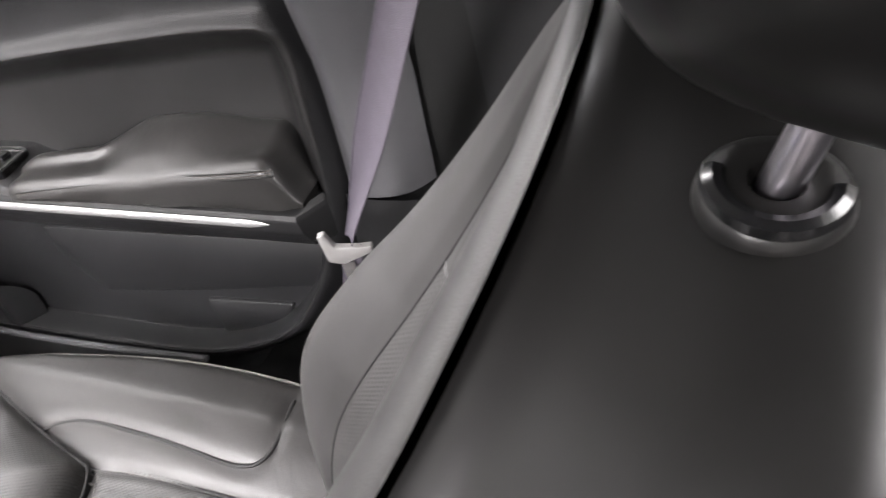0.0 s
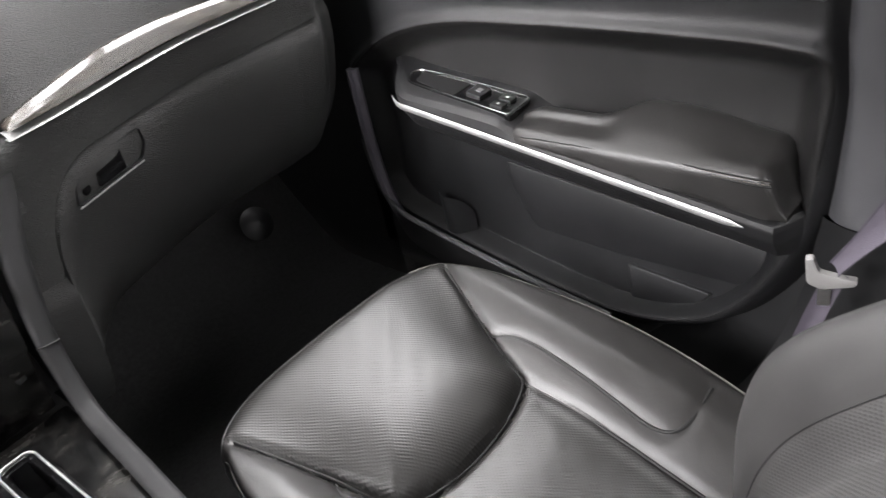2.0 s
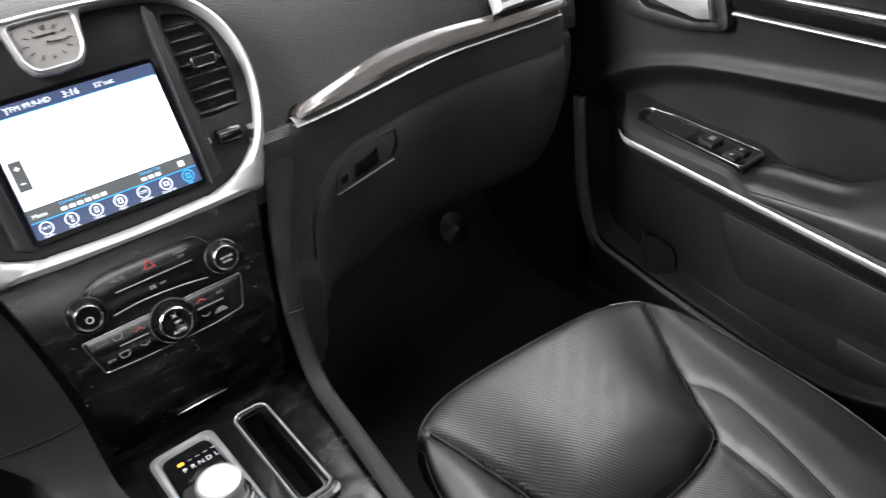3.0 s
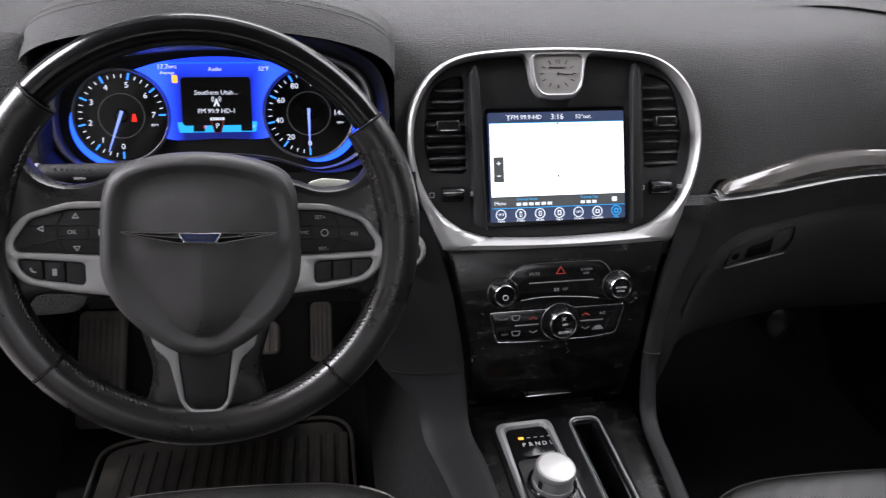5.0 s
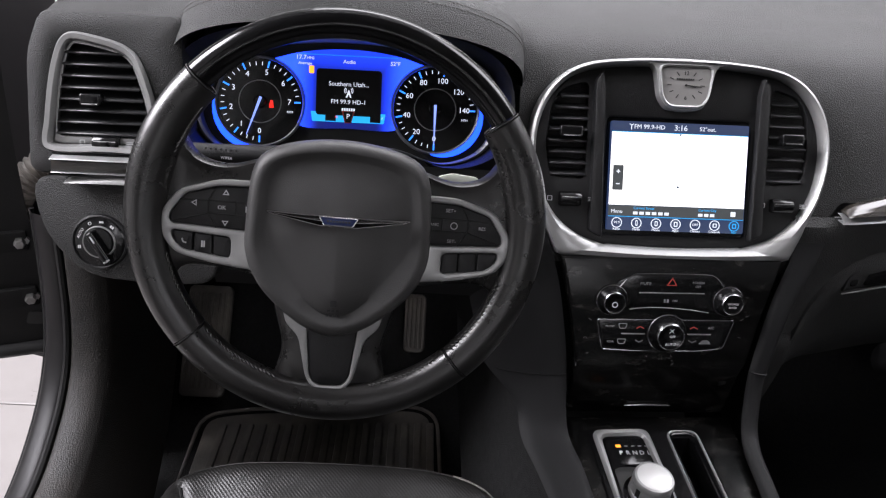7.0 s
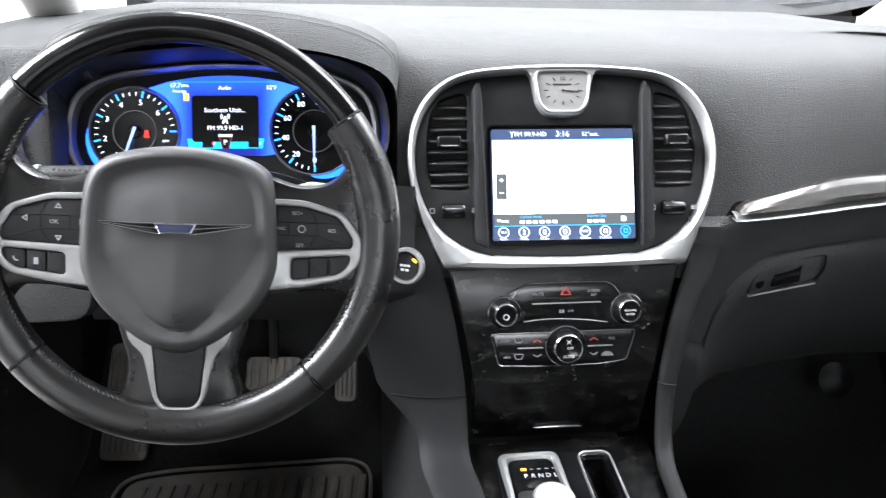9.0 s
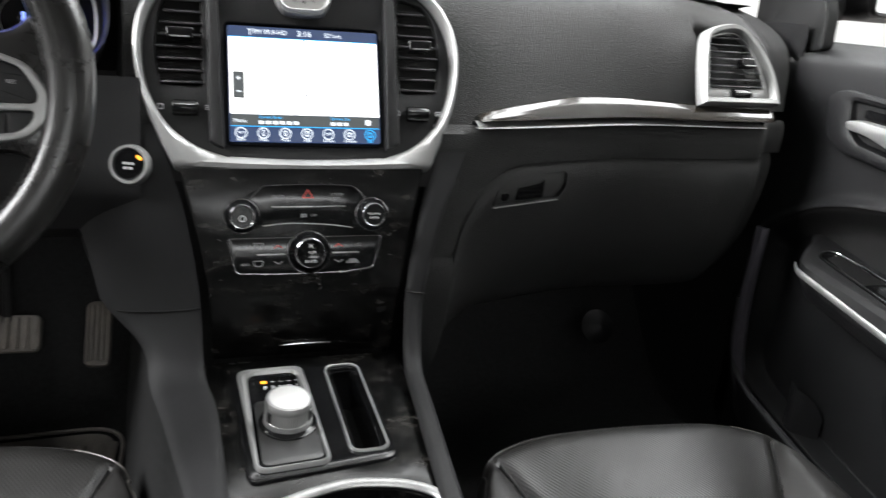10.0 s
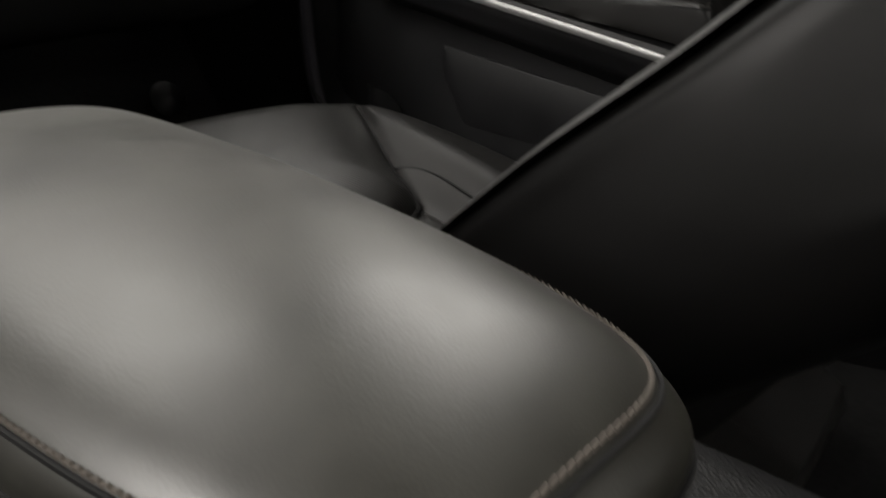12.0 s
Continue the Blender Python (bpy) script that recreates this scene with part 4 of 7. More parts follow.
def control_panel():
    t = thing("climate_control_panel", "glossy dark wood control panel with three knobs", "control panel", PANEL.translation)
    out = poly((-0.137, 0.030), (0.137, 0.030), (0.118, -0.05), (0.108, -0.111), (-0.108, -0.111), (-0.118, -0.05), r=0.004)
    part("panel", plate(out, [], -0.02, 0.0, PANEL, 0.002), VENEER, t, "glossy dark wood veneer panel")
    up = poly((-0.070, 0.0), (-0.050, 0.010), (-0.036, 0.012), (0.036, 0.012), (0.052, 0.009), (0.070, -0.002), (0.066, -0.038), (0.035, -0.036), (0.02, -0.032), (-0.035, -0.032), (-0.068, -0.038), r=0.008)
    part("upper_key_plate", plate(up, [], 0.0, 0.0025, PANEL, 0.0008), PIANO, t)
    line_ring(curve([(-0.066, -0.008), (-0.052, 0.008), (-0.034, 0.0115), (0.034, 0.0115), (0.054, 0.0085), (0.066, -0.006)], 50, False), at(PANEL, 0, 0, 0.0018), 0.0008, DIM_CHROME, t, closed=False)
    line_ring(curve([(-0.05, -0.0335), (-0.02, -0.031), (0.02, -0.033), (0.05, -0.037)], 30, False), at(PANEL, 0, 0, 0.0018), 0.0006, SATIN, t, closed=False)
    lo = poly((-0.089, -0.047), (0.085, -0.047), (0.074, -0.084), (0.04, -0.088), (-0.04, -0.088), (-0.080, -0.086), r=0.005)
    part("lower_key_plate", plate(lo, [], 0.0, 0.0022, PANEL, 0.0008), PIANO, t)
    line_ring(lo, at(PANEL, 0, 0, 0.0012), 0.0008, DIM_CHROME, t)
    part("bright_line", box((0.082, 0.0014, 0.0012), at(PANEL, 0.001, -0.0125, 0.0028), 0.0004), SATIN, t)
    for s in (-1, 1):
        part("bright_line", box((0.030, 0.0016, 0.0012), at(PANEL, s * 0.042, -0.0655, 0.0026), 0.0004), SATIN, t)
    for x, y, r, h, lab in ((-0.073, -0.022, 0.0185, 0.016, "gloss black volume knob with chrome rings"), (0.073, -0.022, 0.0185, 0.016, "gloss black tuning knob with chrome rings"), (0.0, -0.064, 0.0235, 0.018, "gloss black fan knob with chrome rings")):
        knob(t, at(PANEL, x, y, 0.001), r, h, lab)
    part("hazard_mark", ring(poly((-0.0065, -0.003), (0.0065, -0.003), (0, 0.0075)), poly((-0.0045, -0.002), (0.0045, -0.002), (0, 0.0052)), [(0, 0), (0, 0.0006), (1, 0.0006), (1, 0)], at(PANEL, 0, 0, 0.0025)), RED_INK, t, "red hazard triangle")
    im = at(PANEL, 0, 0, 0.0030)
    text_mesh("MUTE", 0.0052, at(im, -0.033, -0.001), PANEL_INK, t)
    text_mesh("SCREEN", 0.0042, at(im, 0.033, 0.001), PANEL_INK, t)
    text_mesh("OFF", 0.0042, at(im, 0.033, -0.004), PANEL_INK, t)
    text_mesh("OFF", 0.0040, at(im, 0.006, -0.0225), PANEL_INK, t)
    bars(at(im, -0.005, -0.0225), 0.007, 0.004, PANEL_INK, t, n=2)
    text_mesh("FRONT", 0.0036, at(im, -0.072, -0.056), PANEL_INK, t)
    text_mesh("REAR", 0.0036, at(im, -0.070, -0.076), PANEL_INK, t)
    text_mesh("A/C", 0.0048, at(im, 0.056, -0.057), PANEL_INK, t)
    for y in (-0.056, -0.076):
        part("demist_mark", ring(poly((-0.006, 0.004), (0.006, 0.004), (0.004, -0.003), (-0.004, -0.003), r=0.002), poly((-0.0048, 0.003), (0.0048, 0.003), (0.0032, -0.002), (-0.0032, -0.002), r=0.0015), [(0, 0), (0, 0.0004), (1, 0.0004), (1, 0)], at(im, -0.056, y, -0.0004)), PANEL_INK, t)
    part("recirculation_mark", plate(poly((-0.008, -0.002), (0.008, -0.002), (0.006, 0.001), (0.003, 0.0035), (-0.003, 0.003), (-0.006, 0.0005), r=0.001), [], 0, 0.0004, at(im, 0.050, -0.076)), PANEL_INK, t)
    for s in (-1, 1):
        for y, up_ in ((-0.057, 1), (-0.075, -1)):
            bm = bmesh.new()
            for q in (-1, 1):
                box((0.0058, 0.0012, 0.0004), at(im, s * 0.034 + q * 0.0023, y, 0, 0, 0, -q * up_ * 30), bm=bm)
            part("arrow_mark", bm, RED_INK if up_ > 0 else PANEL_INK, t)
    km = at(PANEL, 0, -0.064, 0.0195)
    text_mesh("OFF", 0.0042, at(km, 0.0015, 0.001), WHITE_INK, t)
    text_mesh("AUTO", 0.0048, at(km, 0, -0.009), WHITE_INK, t)
    part("fan_mark", plate(poly((-0.003, 0.003), (0, 0.0005), (0.003, 0.003), (0.0008, 0), (0.003, -0.003), (0, -0.0005), (-0.003, -0.003), (-0.0008, 0)), [], 0, 0.0003, at(km, 0, 0.0085)), WHITE_INK, t)
    text_mesh("BROWSE", 0.0034, at(PANEL, 0.073, -0.021, 0.0175), WHITE_INK, t)
    text_mesh("ENTER", 0.0034, at(PANEL, 0.073, -0.0255, 0.0175), WHITE_INK, t)
    part("power_mark", ring(circle(0.0035, 0, 0, 20), circle(0.0027, 0, 0, 20), [(0, 0), (0, 0.0004), (1, 0.0004), (1, 0)], at(PANEL, -0.073, -0.024, 0.0168)), WHITE_INK, t)
    # thin pale bars paint tiny specular glints on the veneer
    rng = random.Random(11)
    for _ in range(16):
        x, y = rng.uniform(-0.10, 0.10), rng.choice((rng.uniform(-0.108, -0.094), rng.uniform(0.016, 0.026), rng.uniform(-0.100, -0.04)))
        if abs(x) < 0.092 and -0.09 < y < 0.012:
            x = math.copysign(rng.uniform(0.094, 0.104), x)
        part("glint_bar", box((rng.uniform(0.001, 0.005), 0.0004, 0.0003), at(PANEL, x, y, 0.0002, 0, 0, rng.uniform(-60, 60))), PANEL_INK, t)
    # storage door under the controls
    pm = BIN_DOOR
    d = part("storage_door", plate(poly((-0.1085, 0.0), (0.1085, 0.0), (0.105, -0.088), (-0.105, -0.088), r=0.003), [], -0.015, 0.0, pm, 0.002), VENEER, t, "dark wood storage door")
    part("door_pull", tube(curve([tuple(at(pm, -0.0305 + 0.061 * i / 8, -0.0725 + 0.0012 * math.sin(math.pi * i / 8), 0.001).translation) for i in range(9)], 24, False), 0.0027, seg=10, taper=lambda u: max(0.15, math.sin(math.pi * u) ** 0.5)), CHROME, d, "slim chrome door pull")
    part("press_mark", plate(poly((0.083, -0.026), (0.094, -0.025), (0.094, -0.031), (0.085, -0.034), r=0.001), [], 0.0, 0.0006, pm), DIM_SATIN, d)
    return t


control_panel()


def start_button():
    m = tilted((-0.187, 0.786, 0.551), 15, 0, -18)
    t = thing("start_button", "round black engine start button with a silver rim", "button", m.translation)
    part("rim", lathe([(0.0165, 0.002), (0.018, 0.005), (0.0205, 0.005), (0.022, -0.004)], m, 40), SATIN, t)
    part("cap", lathe([(0, 0.004), (0.015, 0.004), (0.0165, 0.002), (0.0165, -0.006)], m, 40), PIANO, t)
    bars(at(m, 0, 0.001, 0.0043), 0.013, 0.0028, GREY_INK, t, n=3)
    bars(at(m, 0, -0.004, 0.0043), 0.011, 0.0028, GREY_INK, t, n=2)
    part("indicator", box((0.006, 0.003, 0.001), at(m, 0.011, 0.008, 0.0045, 0, 0, -35)), LAMP_AMBER, t, "glowing amber light")


start_button()

# ---- instrument cluster ----
def polar(cx, cy, r, deg):
    return cx + r * math.cos(radians(deg)), cy + r * math.sin(radians(deg))


def gauge(parent, cx, label, numbers, step, needle, unit):
    m = at(GAUGES, cx, 0.0145, 0) @ Matrix.Scale(0.955, 4)
    g = part("gauge", lathe([(0.0, 0.001), (0.054, 0.001), (0.054, -0.01)], m, 64), PIANO, parent, label)
    part("gauge_rim", lathe([(0.0542, 0.0), (0.0550, 0.005), (0.0562, 0.006), (0.0578, 0.002), (0.0585, -0.01)], m, 72), SATIN, g)
    part("hub_ring", ring(circle(0.0275, 0, 0, 48), circle(0.0262, 0, 0, 48), [(0, 0.001), (0.2, 0.0025), (0.8, 0.0025), (1, 0.001)], m), SATIN, g)
    part("hub", lathe([(0, 0.006), (0.006, 0.006), (0.008, 0.004), (0.0085, 0.001)], m, 24), PIANO, g)
    n = len(numbers)
    for k, word in enumerate(numbers):
        a = 270 - step * k
        text_mesh(word, 0.0098, at(m, *polar(0, 0, 0.0375, a), 0.0018), GAUGE_TEXT, g, "numeral")
    for k in range((n - 1) * 4 + 1):
        a = 270 - step * k / 4
        big = k % 4 == 0
        mat = GAUGE_BRIGHT if big else GAUGE_TEXT
        part("tick", box((0.0085 if big else 0.0045, 0.0020 if big else 0.0009, 0.0006), at(m, *polar(0, 0, 0.0478, a), 0.0016, 0, 0, a)), mat, g)
    ln = 0.046
    nd = poly((-0.006, 0.0018), (ln * 0.6, 0.0010), (ln, 0.0004), (ln, -0.0004), (ln * 0.6, -0.0010), (-0.006, -0.0018))
    part("needle", plate(nd, [], 0.0, 0.0012, at(m, 0, 0, 0.0068, 0, 0, needle), 0.0003), GAUGE_NEEDLE, g, "glowing blue-white needle")
    if unit:
        for i, w in enumerate(unit):
            text_mesh(w, 0.0042, at(m, 0.0385, -0.012 - 0.0055 * i, 0.0018), GAUGE_TEXT, g)
    return g


def instrument_cluster():
    t = thing("instrument_cluster", "blue-lit instrument cluster with two dials and a display", "instrument cluster", GAUGES.translation)
    out = curve([(-0.181, 0.0), (-0.172, 0.052), (-0.13, 0.078), (-0.06, 0.088), (0.0, 0.091), (0.06, 0.088), (0.13, 0.078), (0.172, 0.052), (0.181, 0.0), (0.162, -0.036), (0.116, -0.0515), (0.062, -0.037), (0.0, -0.0315), (-0.062, -0.037), (-0.116, -0.0515), (-0.162, -0.036)], 120)
    part("backing", plate(out, [], -0.02, -0.002, GAUGES), DARK, t)
    big = [Vector((q.x * 1.03, q.y * 1.05, 0)) for q in out]
    part("bright_rim", ring(big, [q.lerp(Vector((0, 0.01, 0)), 0.02) for q in out], [(0, -0.01), (0.1, 0.012), (0.5, 0.015), (0.9, 0.012), (1, -0.004)], GAUGES), SATIN, t)
    far = [Vector((q.x * 1.10, q.y * (1.16 if q.y > 0 else 1.06) - 0.002, 0)) for q in out]
    part("shroud", ring(far, big, [(0, 0.055), (0.3, 0.050), (0.7, 0.03), (1, 0.008)], GAUGES), PLASTIC, t)
    # blue glow panels round the dials
    part("centre_glow", plate(curve([(-0.100, 0.058), (-0.078, 0.0715), (-0.04, 0.0795), (0.0, 0.082), (0.04, 0.0795), (0.078, 0.0715), (0.100, 0.058), (0.066, 0.020), (0.060, -0.012), (0.0, -0.0135), (-0.060, -0.012), (-0.066, 0.020)], 90), [], -0.002, -0.0005, GAUGES), GAUGE_PANEL, t, "glowing blue panel")
    for s in (-1, 1):
        o, i = [], []
        a0, a1 = (172, 282) if s < 0 else (14, -95)
        for k in range(33):
            a = a0 + (a1 - a0) * k / 32
            w = 0.0072 * math.sin(math.pi * k / 32) ** 0.7
            o.append(Vector((*polar(s * 0.1075, 0.0145, 0.0550 + w, a), 0)))
            i.append(Vector((*polar(s * 0.1075, 0.0145, 0.0545, a), 0)))
        bm = bmesh.new()
        vo, vi = [bm.verts.new(at(GAUGES, 0, 0, 0.001) @ q) for q in o], [bm.verts.new(at(GAUGES, 0, 0, 0.004) @ q) for q in i]
        for k in range(32):
            bm.faces.new((vo[k], vo[k + 1], vi[k + 1], vi[k]))
        part("side_glow", bm, GAUGE_BLUE, t, "glowing blue crescent")
    gauge(t, -0.108, "black rev counter with a blue-white needle", "01234567", 38.5, 250, ("RPM",))
    gauge(t, 0.107, "black speedometer with a blue-white needle", ("0", "20", "40", "60", "80", "100", "120", "140"), 38.5, 270, ("MPH",))
    part("seat_belt_lamp", plate(poly((-0.003, -0.004), (0.003, -0.004), (0.002, 0.001), (0.0015, 0.005), (-0.0015, 0.005), (-0.002, 0.001), r=0.001), [], 0.001, 0.0022, at(GAUGES, -0.094, 0.0115)), LAMP_RED, t, "glowing red warning lamp")
    # display
    d = part("display", plate(rrect(0.080, 0.056, 0.004, 0, 0.030), [], -0.001, 0.0012, GAUGES), DARK, t, "dark display with radio text")
    part("header_line", box((0.118, 0.0009, 0.0006), at(GAUGES, 0, 0.0745, 0.0002)), GAUGE_CYAN, t)
    im = at(GAUGES, 0, 0, 0.0018)
    text_mesh("Southern Utah...", 0.0075, at(im, 0, 0.040), GAUGE_TEXT, d)
    text_mesh("FM 99.9 HD-1", 0.0075, at(im, 0, 0.0185), GAUGE_TEXT, d)
    bars(at(im, 0, 0.0095), 0.017, 0.0032, GAUGE_TEXT, d, n=6)
    part("aerial_mark", plate(poly((-0.0035, -0.004), (-0.0018, -0.004), (0, 0.0), (0.0018, -0.004), (0.0035, -0.004), (0.0006, 0.005), (-0.0006, 0.005)), [], 0, 0.0003, at(im, 0, 0.028)), GAUGE_TEXT, d)
    for r in (0.0035, 0.0052):
        for s in (0, 180):
            arc = [at(im, *polar(0, 0.0325, r, s - 40 + 8 * k)).translation for k in range(11)]
            part("aerial_wave", tube(arc, 0.0004, seg=5), GAUGE_TEXT, d)
    text_mesh("Audio", 0.0062, at(im, 0, 0.067), GAUGE_TEXT, t)
    text_mesh("17.7", 0.0075, at(im, -0.059, 0.070), GAUGE_TEXT, t)
    text_mesh("MPG", 0.0045, at(im, -0.0475, 0.0695), GAUGE_TEXT, t)
    text_mesh("Average", 0.0050, at(im, -0.054, 0.0632), GAUGE_TEXT, t)
    text_mesh("52\u00b0F", 0.0066, at(im, 0.056, 0.0672), GAUGE_TEXT, t)
    part("door_lamp", plate(rrect(0.006, 0.009, 0.0015), [], 0, 0.0004, at(im, -0.046, 0.056)), LAMP_AMBER, t, "amber open-door lamp")
    part("fuel_bar", plate(poly((-0.044, -0.006), (0.044, -0.006), (0.046, 0.006), (-0.046, 0.006), r=0.001), [], 0.0, 0.0008, GAUGES), SCREEN_CYAN, t)
    for s in (-1, 1):
        part("bar_end", box((0.013, 0.010, 0.0006), at(GAUGES, s * 0.0215 + 0.012 * (s > 0), 0.0, 0.0012)), DARK, t)
    part("gear_badge", plate(poly((-0.008, 0.0075), (0.008, 0.0075), (0.004, -0.007), (-0.004, -0.007)), [], 0.0008, 0.0014, GAUGES), RED_INK, t)
    part("gear_badge_face", plate(poly((-0.006, 0.0070), (0.006, 0.0070), (0.003, -0.006), (-0.003, -0.006)), [], 0.0012, 0.0018, GAUGES), DARK, t)
    text_mesh("P", 0.0085, at(im, 0, 0.001, 0.0006), GAUGE_TEXT, t)
    text_mesh("H", 0.0045, at(im, -0.0145, 0.0, 0.0004), LAMP_RED, t)
    text_mesh("F", 0.0045, at(im, 0.042, 0.0, 0.0004), GAUGE_TEXT, t)

    # leather hood with two rows of stitching
    hx = -0.403

    def hood_z(a):
        return 0.752 + 0.076 * max(0.0, math.cos(a)) ** 0.75

    def hood_lip(a):
        return 0.030 * (0.72 + 0.28 * math.cos(a))

    def hood(u, v):
        a = -math.pi / 2 + math.pi * u
        w = 0.204 + 0.012 * v
        x = hx + w * math.sin(a)
        lip = hood_lip(a) * (1 - min(1, v * 5)) ** 1.7
        y = 0.822 + 0.20 * v + 0.030 * (1 - math.cos(a))
        return Vector((x, y, hood_z(a) - lip + 0.006 * math.sin(math.pi * v) - 0.034 * smooth01(0.45, 1, v)))
    h = part("hood", sheet(hood, 60, 24), PAD, t, "stitched black leather hood")

    def under(u, v):
        a = -math.pi / 2 + math.pi * u
        x = hx + (0.204 - 0.010 * v) * math.sin(a)
        return Vector((x, 0.822 + 0.085 * v + 0.035 * (1 - math.cos(a)), hood_z(a) - hood_lip(a) - 0.010 * v))
    part("hood_lining", sheet(under, 60, 8), PLASTIC, t)
    for v in (0.13, 0.17):
        for k in range(110):
            u = 0.03 + 0.94 * k / 110
            a, b = hood(u, v), hood(u + 0.005, v)
            part("stitch", tube([a + Vector((0, 0, 0.0007)), b + Vector((0, 0, 0.0005))], 0.00045, seg=4), STITCH, h)
    return t


instrument_cluster()


# ---- steering wheel ----
def steering_wheel():
    t = thing("steering_wheel", "black leather steering wheel with silver spokes", "steering wheel", WHEEL.translation)
    R, W = 0.1775, 0.0178

    def arc(a0, a1, r=W, mat=WHEEL_LEATHER, name="rim_grip", label="", grow=0.0):
        def fn(u, v):
            a = radians(a0 + (a1 - a0) * u)
            b = 2 * math.pi * v
            bulge = 1 + grow * math.exp(-((math.degrees(a) % 360 - 165) / 14) ** 2) + grow * math.exp(-(((math.degrees(a) + 180) % 360 - 195) / 14) ** 2)
            rr = R + (0.0043 if r < 0.016 else 0) + r * bulge * math.cos(b) * (1.08 if math.cos(b) < 0 else 1.0)
            return WHEEL @ Vector((rr * math.cos(a), rr * math.sin(a), r * 0.95 * math.sin(b)))
        return part(name, sheet(fn, max(12, int(abs(a1 - a0) / 2)), 20), mat, t, label)
    arc(37, 137, 0.0130, PIANO, "rim_top", "glossy black upper rim")
    arc(138, 220.5, W, grow=0.10)
    arc(221.5, 312.5, W, WHEEL_LEATHER, "rim_bottom")
    arc(313.5, 396, W, grow=0.10)
    for a in (137.5, 36.5, 221, 313):
        c = WHEEL @ Vector((R * math.cos(radians(a)), R * math.sin(radians(a)), 0))
        ax = WHEEL.to_3x3() @ Vector((math.cos(radians(a)), math.sin(radians(a)), 0))
        out = WHEEL.to_3x3() @ Vector((0, 0, 1))
        ringp = [c + ax * (W * 1.0) * math.cos(2 * math.pi * k / 24) + out * (W * 0.96) * math.sin(2 * math.pi * k / 24) for k in range(24)]
        part("seam", tube(ringp, 0.0007, True, 6), DARK, t)
    # stitching inside the rim
    for a0, a1 in ((223, 252), (284, 311), (143, 162), (194, 219.5), (315, 344), (20, 34)):
        for k in range(int((a1 - a0) / 1.6)):
            a = radians(a0 + 1.6 * k)
            p = [WHEEL @ Vector(((R - W * 1.02) * math.cos(a + d), (R - W * 1.02) * math.sin(a + d), 0.0075 + e)) for d, e in ((0, 0.0), (0.019, 0.0045))]
            part("stitch", tube(p, 0.0007, seg=5), DARK_THREAD, t)
    # side spokes
    for s in (-1, 1):
        sp = poly((s * 0.070, 0.056), (s * 0.105, 0.044), (s * 0.135, 0.050), (s * 0.152, 0.078), (s * 0.170, 0.060), (s * 0.174, -0.05), (s * 0.160, -0.075), (s * 0.145, -0.050), (s * 0.115, -0.050), (s * 0.070, -0.058), r=0.014, seg=5)
        part("spoke", plate(sp, [], -0.022, 0.002, WHEEL, 0.008), WHEEL_LEATHER, t)
        frame_ = poly((s * 0.066, 0.034), (s * 0.110, 0.033), (s * 0.146, 0.022), (s * 0.162, 0.0), (s * 0.163, -0.020), (s * 0.148, -0.038), (s * 0.112, -0.046), (s * 0.066, -0.051), r=0.009, seg=5)
        up = poly((s * 0.074, 0.028), (s * 0.110, 0.027), (s * 0.140, 0.018), (s * 0.154, -0.002), (s * 0.153, -0.010), (s * 0.074, -0.014), r=0.005)
        dn = poly((s * 0.098, -0.020), (s * 0.152, -0.016), (s * 0.150, -0.026), (s * 0.140, -0.034), (s * 0.098, -0.040), r=0.005)
        part("silver_spoke_frame", plate(frame_, [up, dn] if s > 0 else [up, dn], 0.0, 0.008, WHEEL, 0.002), SATIN, t, "satin silver spoke frame")
        pad_ = part("button_pad", plate(offset(up, 0.0004 * s), [], 0.0, 0.0062, WHEEL, 0.0012), PLASTIC, t)
        # grooves between the keys
        for a, b in (((0.112, 0.028), (0.120, 0.013)), ((0.112, -0.012), (0.120, 0.001)), ((0.120, 0.013), (0.120, 0.001)), ((0.095, 0.013), (0.095, 0.001)), ((0.095, 0.013), (0.120, 0.013)), ((0.095, 0.001), (0.120, 0.001)), ((0.095, 0.013), (0.080, 0.013)), ((0.095, 0.001), (0.080, 0.001)), ((0.120, 0.013), (0.146, 0.012)), ((0.120, 0.001), (0.150, -0.008))):
            part("key_groove", tube([WHEEL @ Vector((s * a[0], a[1], 0.0062)), WHEEL @ Vector((s * b[0], b[1], 0.0062))], 0.0006, seg=5), DARK, pad_)
        low = None
        for x0, x1 in ((0.0985, 0.1135), (0.115, 0.131), (0.1325, 0.1515)):
            z0, z1 = (-0.0205 + 0.075 * (x0 - 0.098), -0.0395 + 0.10 * (x0 - 0.098)), (-0.0205 + 0.075 * (x1 - 0.098), -0.0395 + 0.10 * (x1 - 0.098))
            low = part("key", plate(poly((s * x0, z0[0]), (s * x1, z1[0]), (s * (x1 - (0.006 if x1 > 0.15 else 0)), z1[1]), (s * x0, z0[1]), r=0.0025), [], 0.0, 0.0062, WHEEL, 0.001), PLASTIC, t)
        im = at(WHEEL, 0, 0, 0.0066)
        if s < 0:
            text_mesh("OK", 0.0052, at(im, -0.1075, 0.007), GREY_INK, pad_)
            for x, y, a in ((-0.104, 0.021, 0), (-0.104, -0.007, 180), (-0.132, 0.010, 90), (-0.084, 0.007, -90)):
                part("arrow_mark", ring(poly((-0.003, -0.002), (0.003, -0.002), (0, 0.003)), poly((-0.0016, -0.0012), (0.0016, -0.0012), (0, 0.0014)), [(0, 0), (0, 0.0003), (1, 0.0003), (1, 0)], at(im, x, y, 0, 0, 0, a)), GREY_INK, pad_)
            part("phone_mark", tube(curve([tuple(at(im, -0.142, -0.024).translation), tuple(at(im, -0.141, -0.027).translation), tuple(at(im, -0.138, -0.028).translation)], 10, False), 0.0008, seg=5), GREY_INK, low)
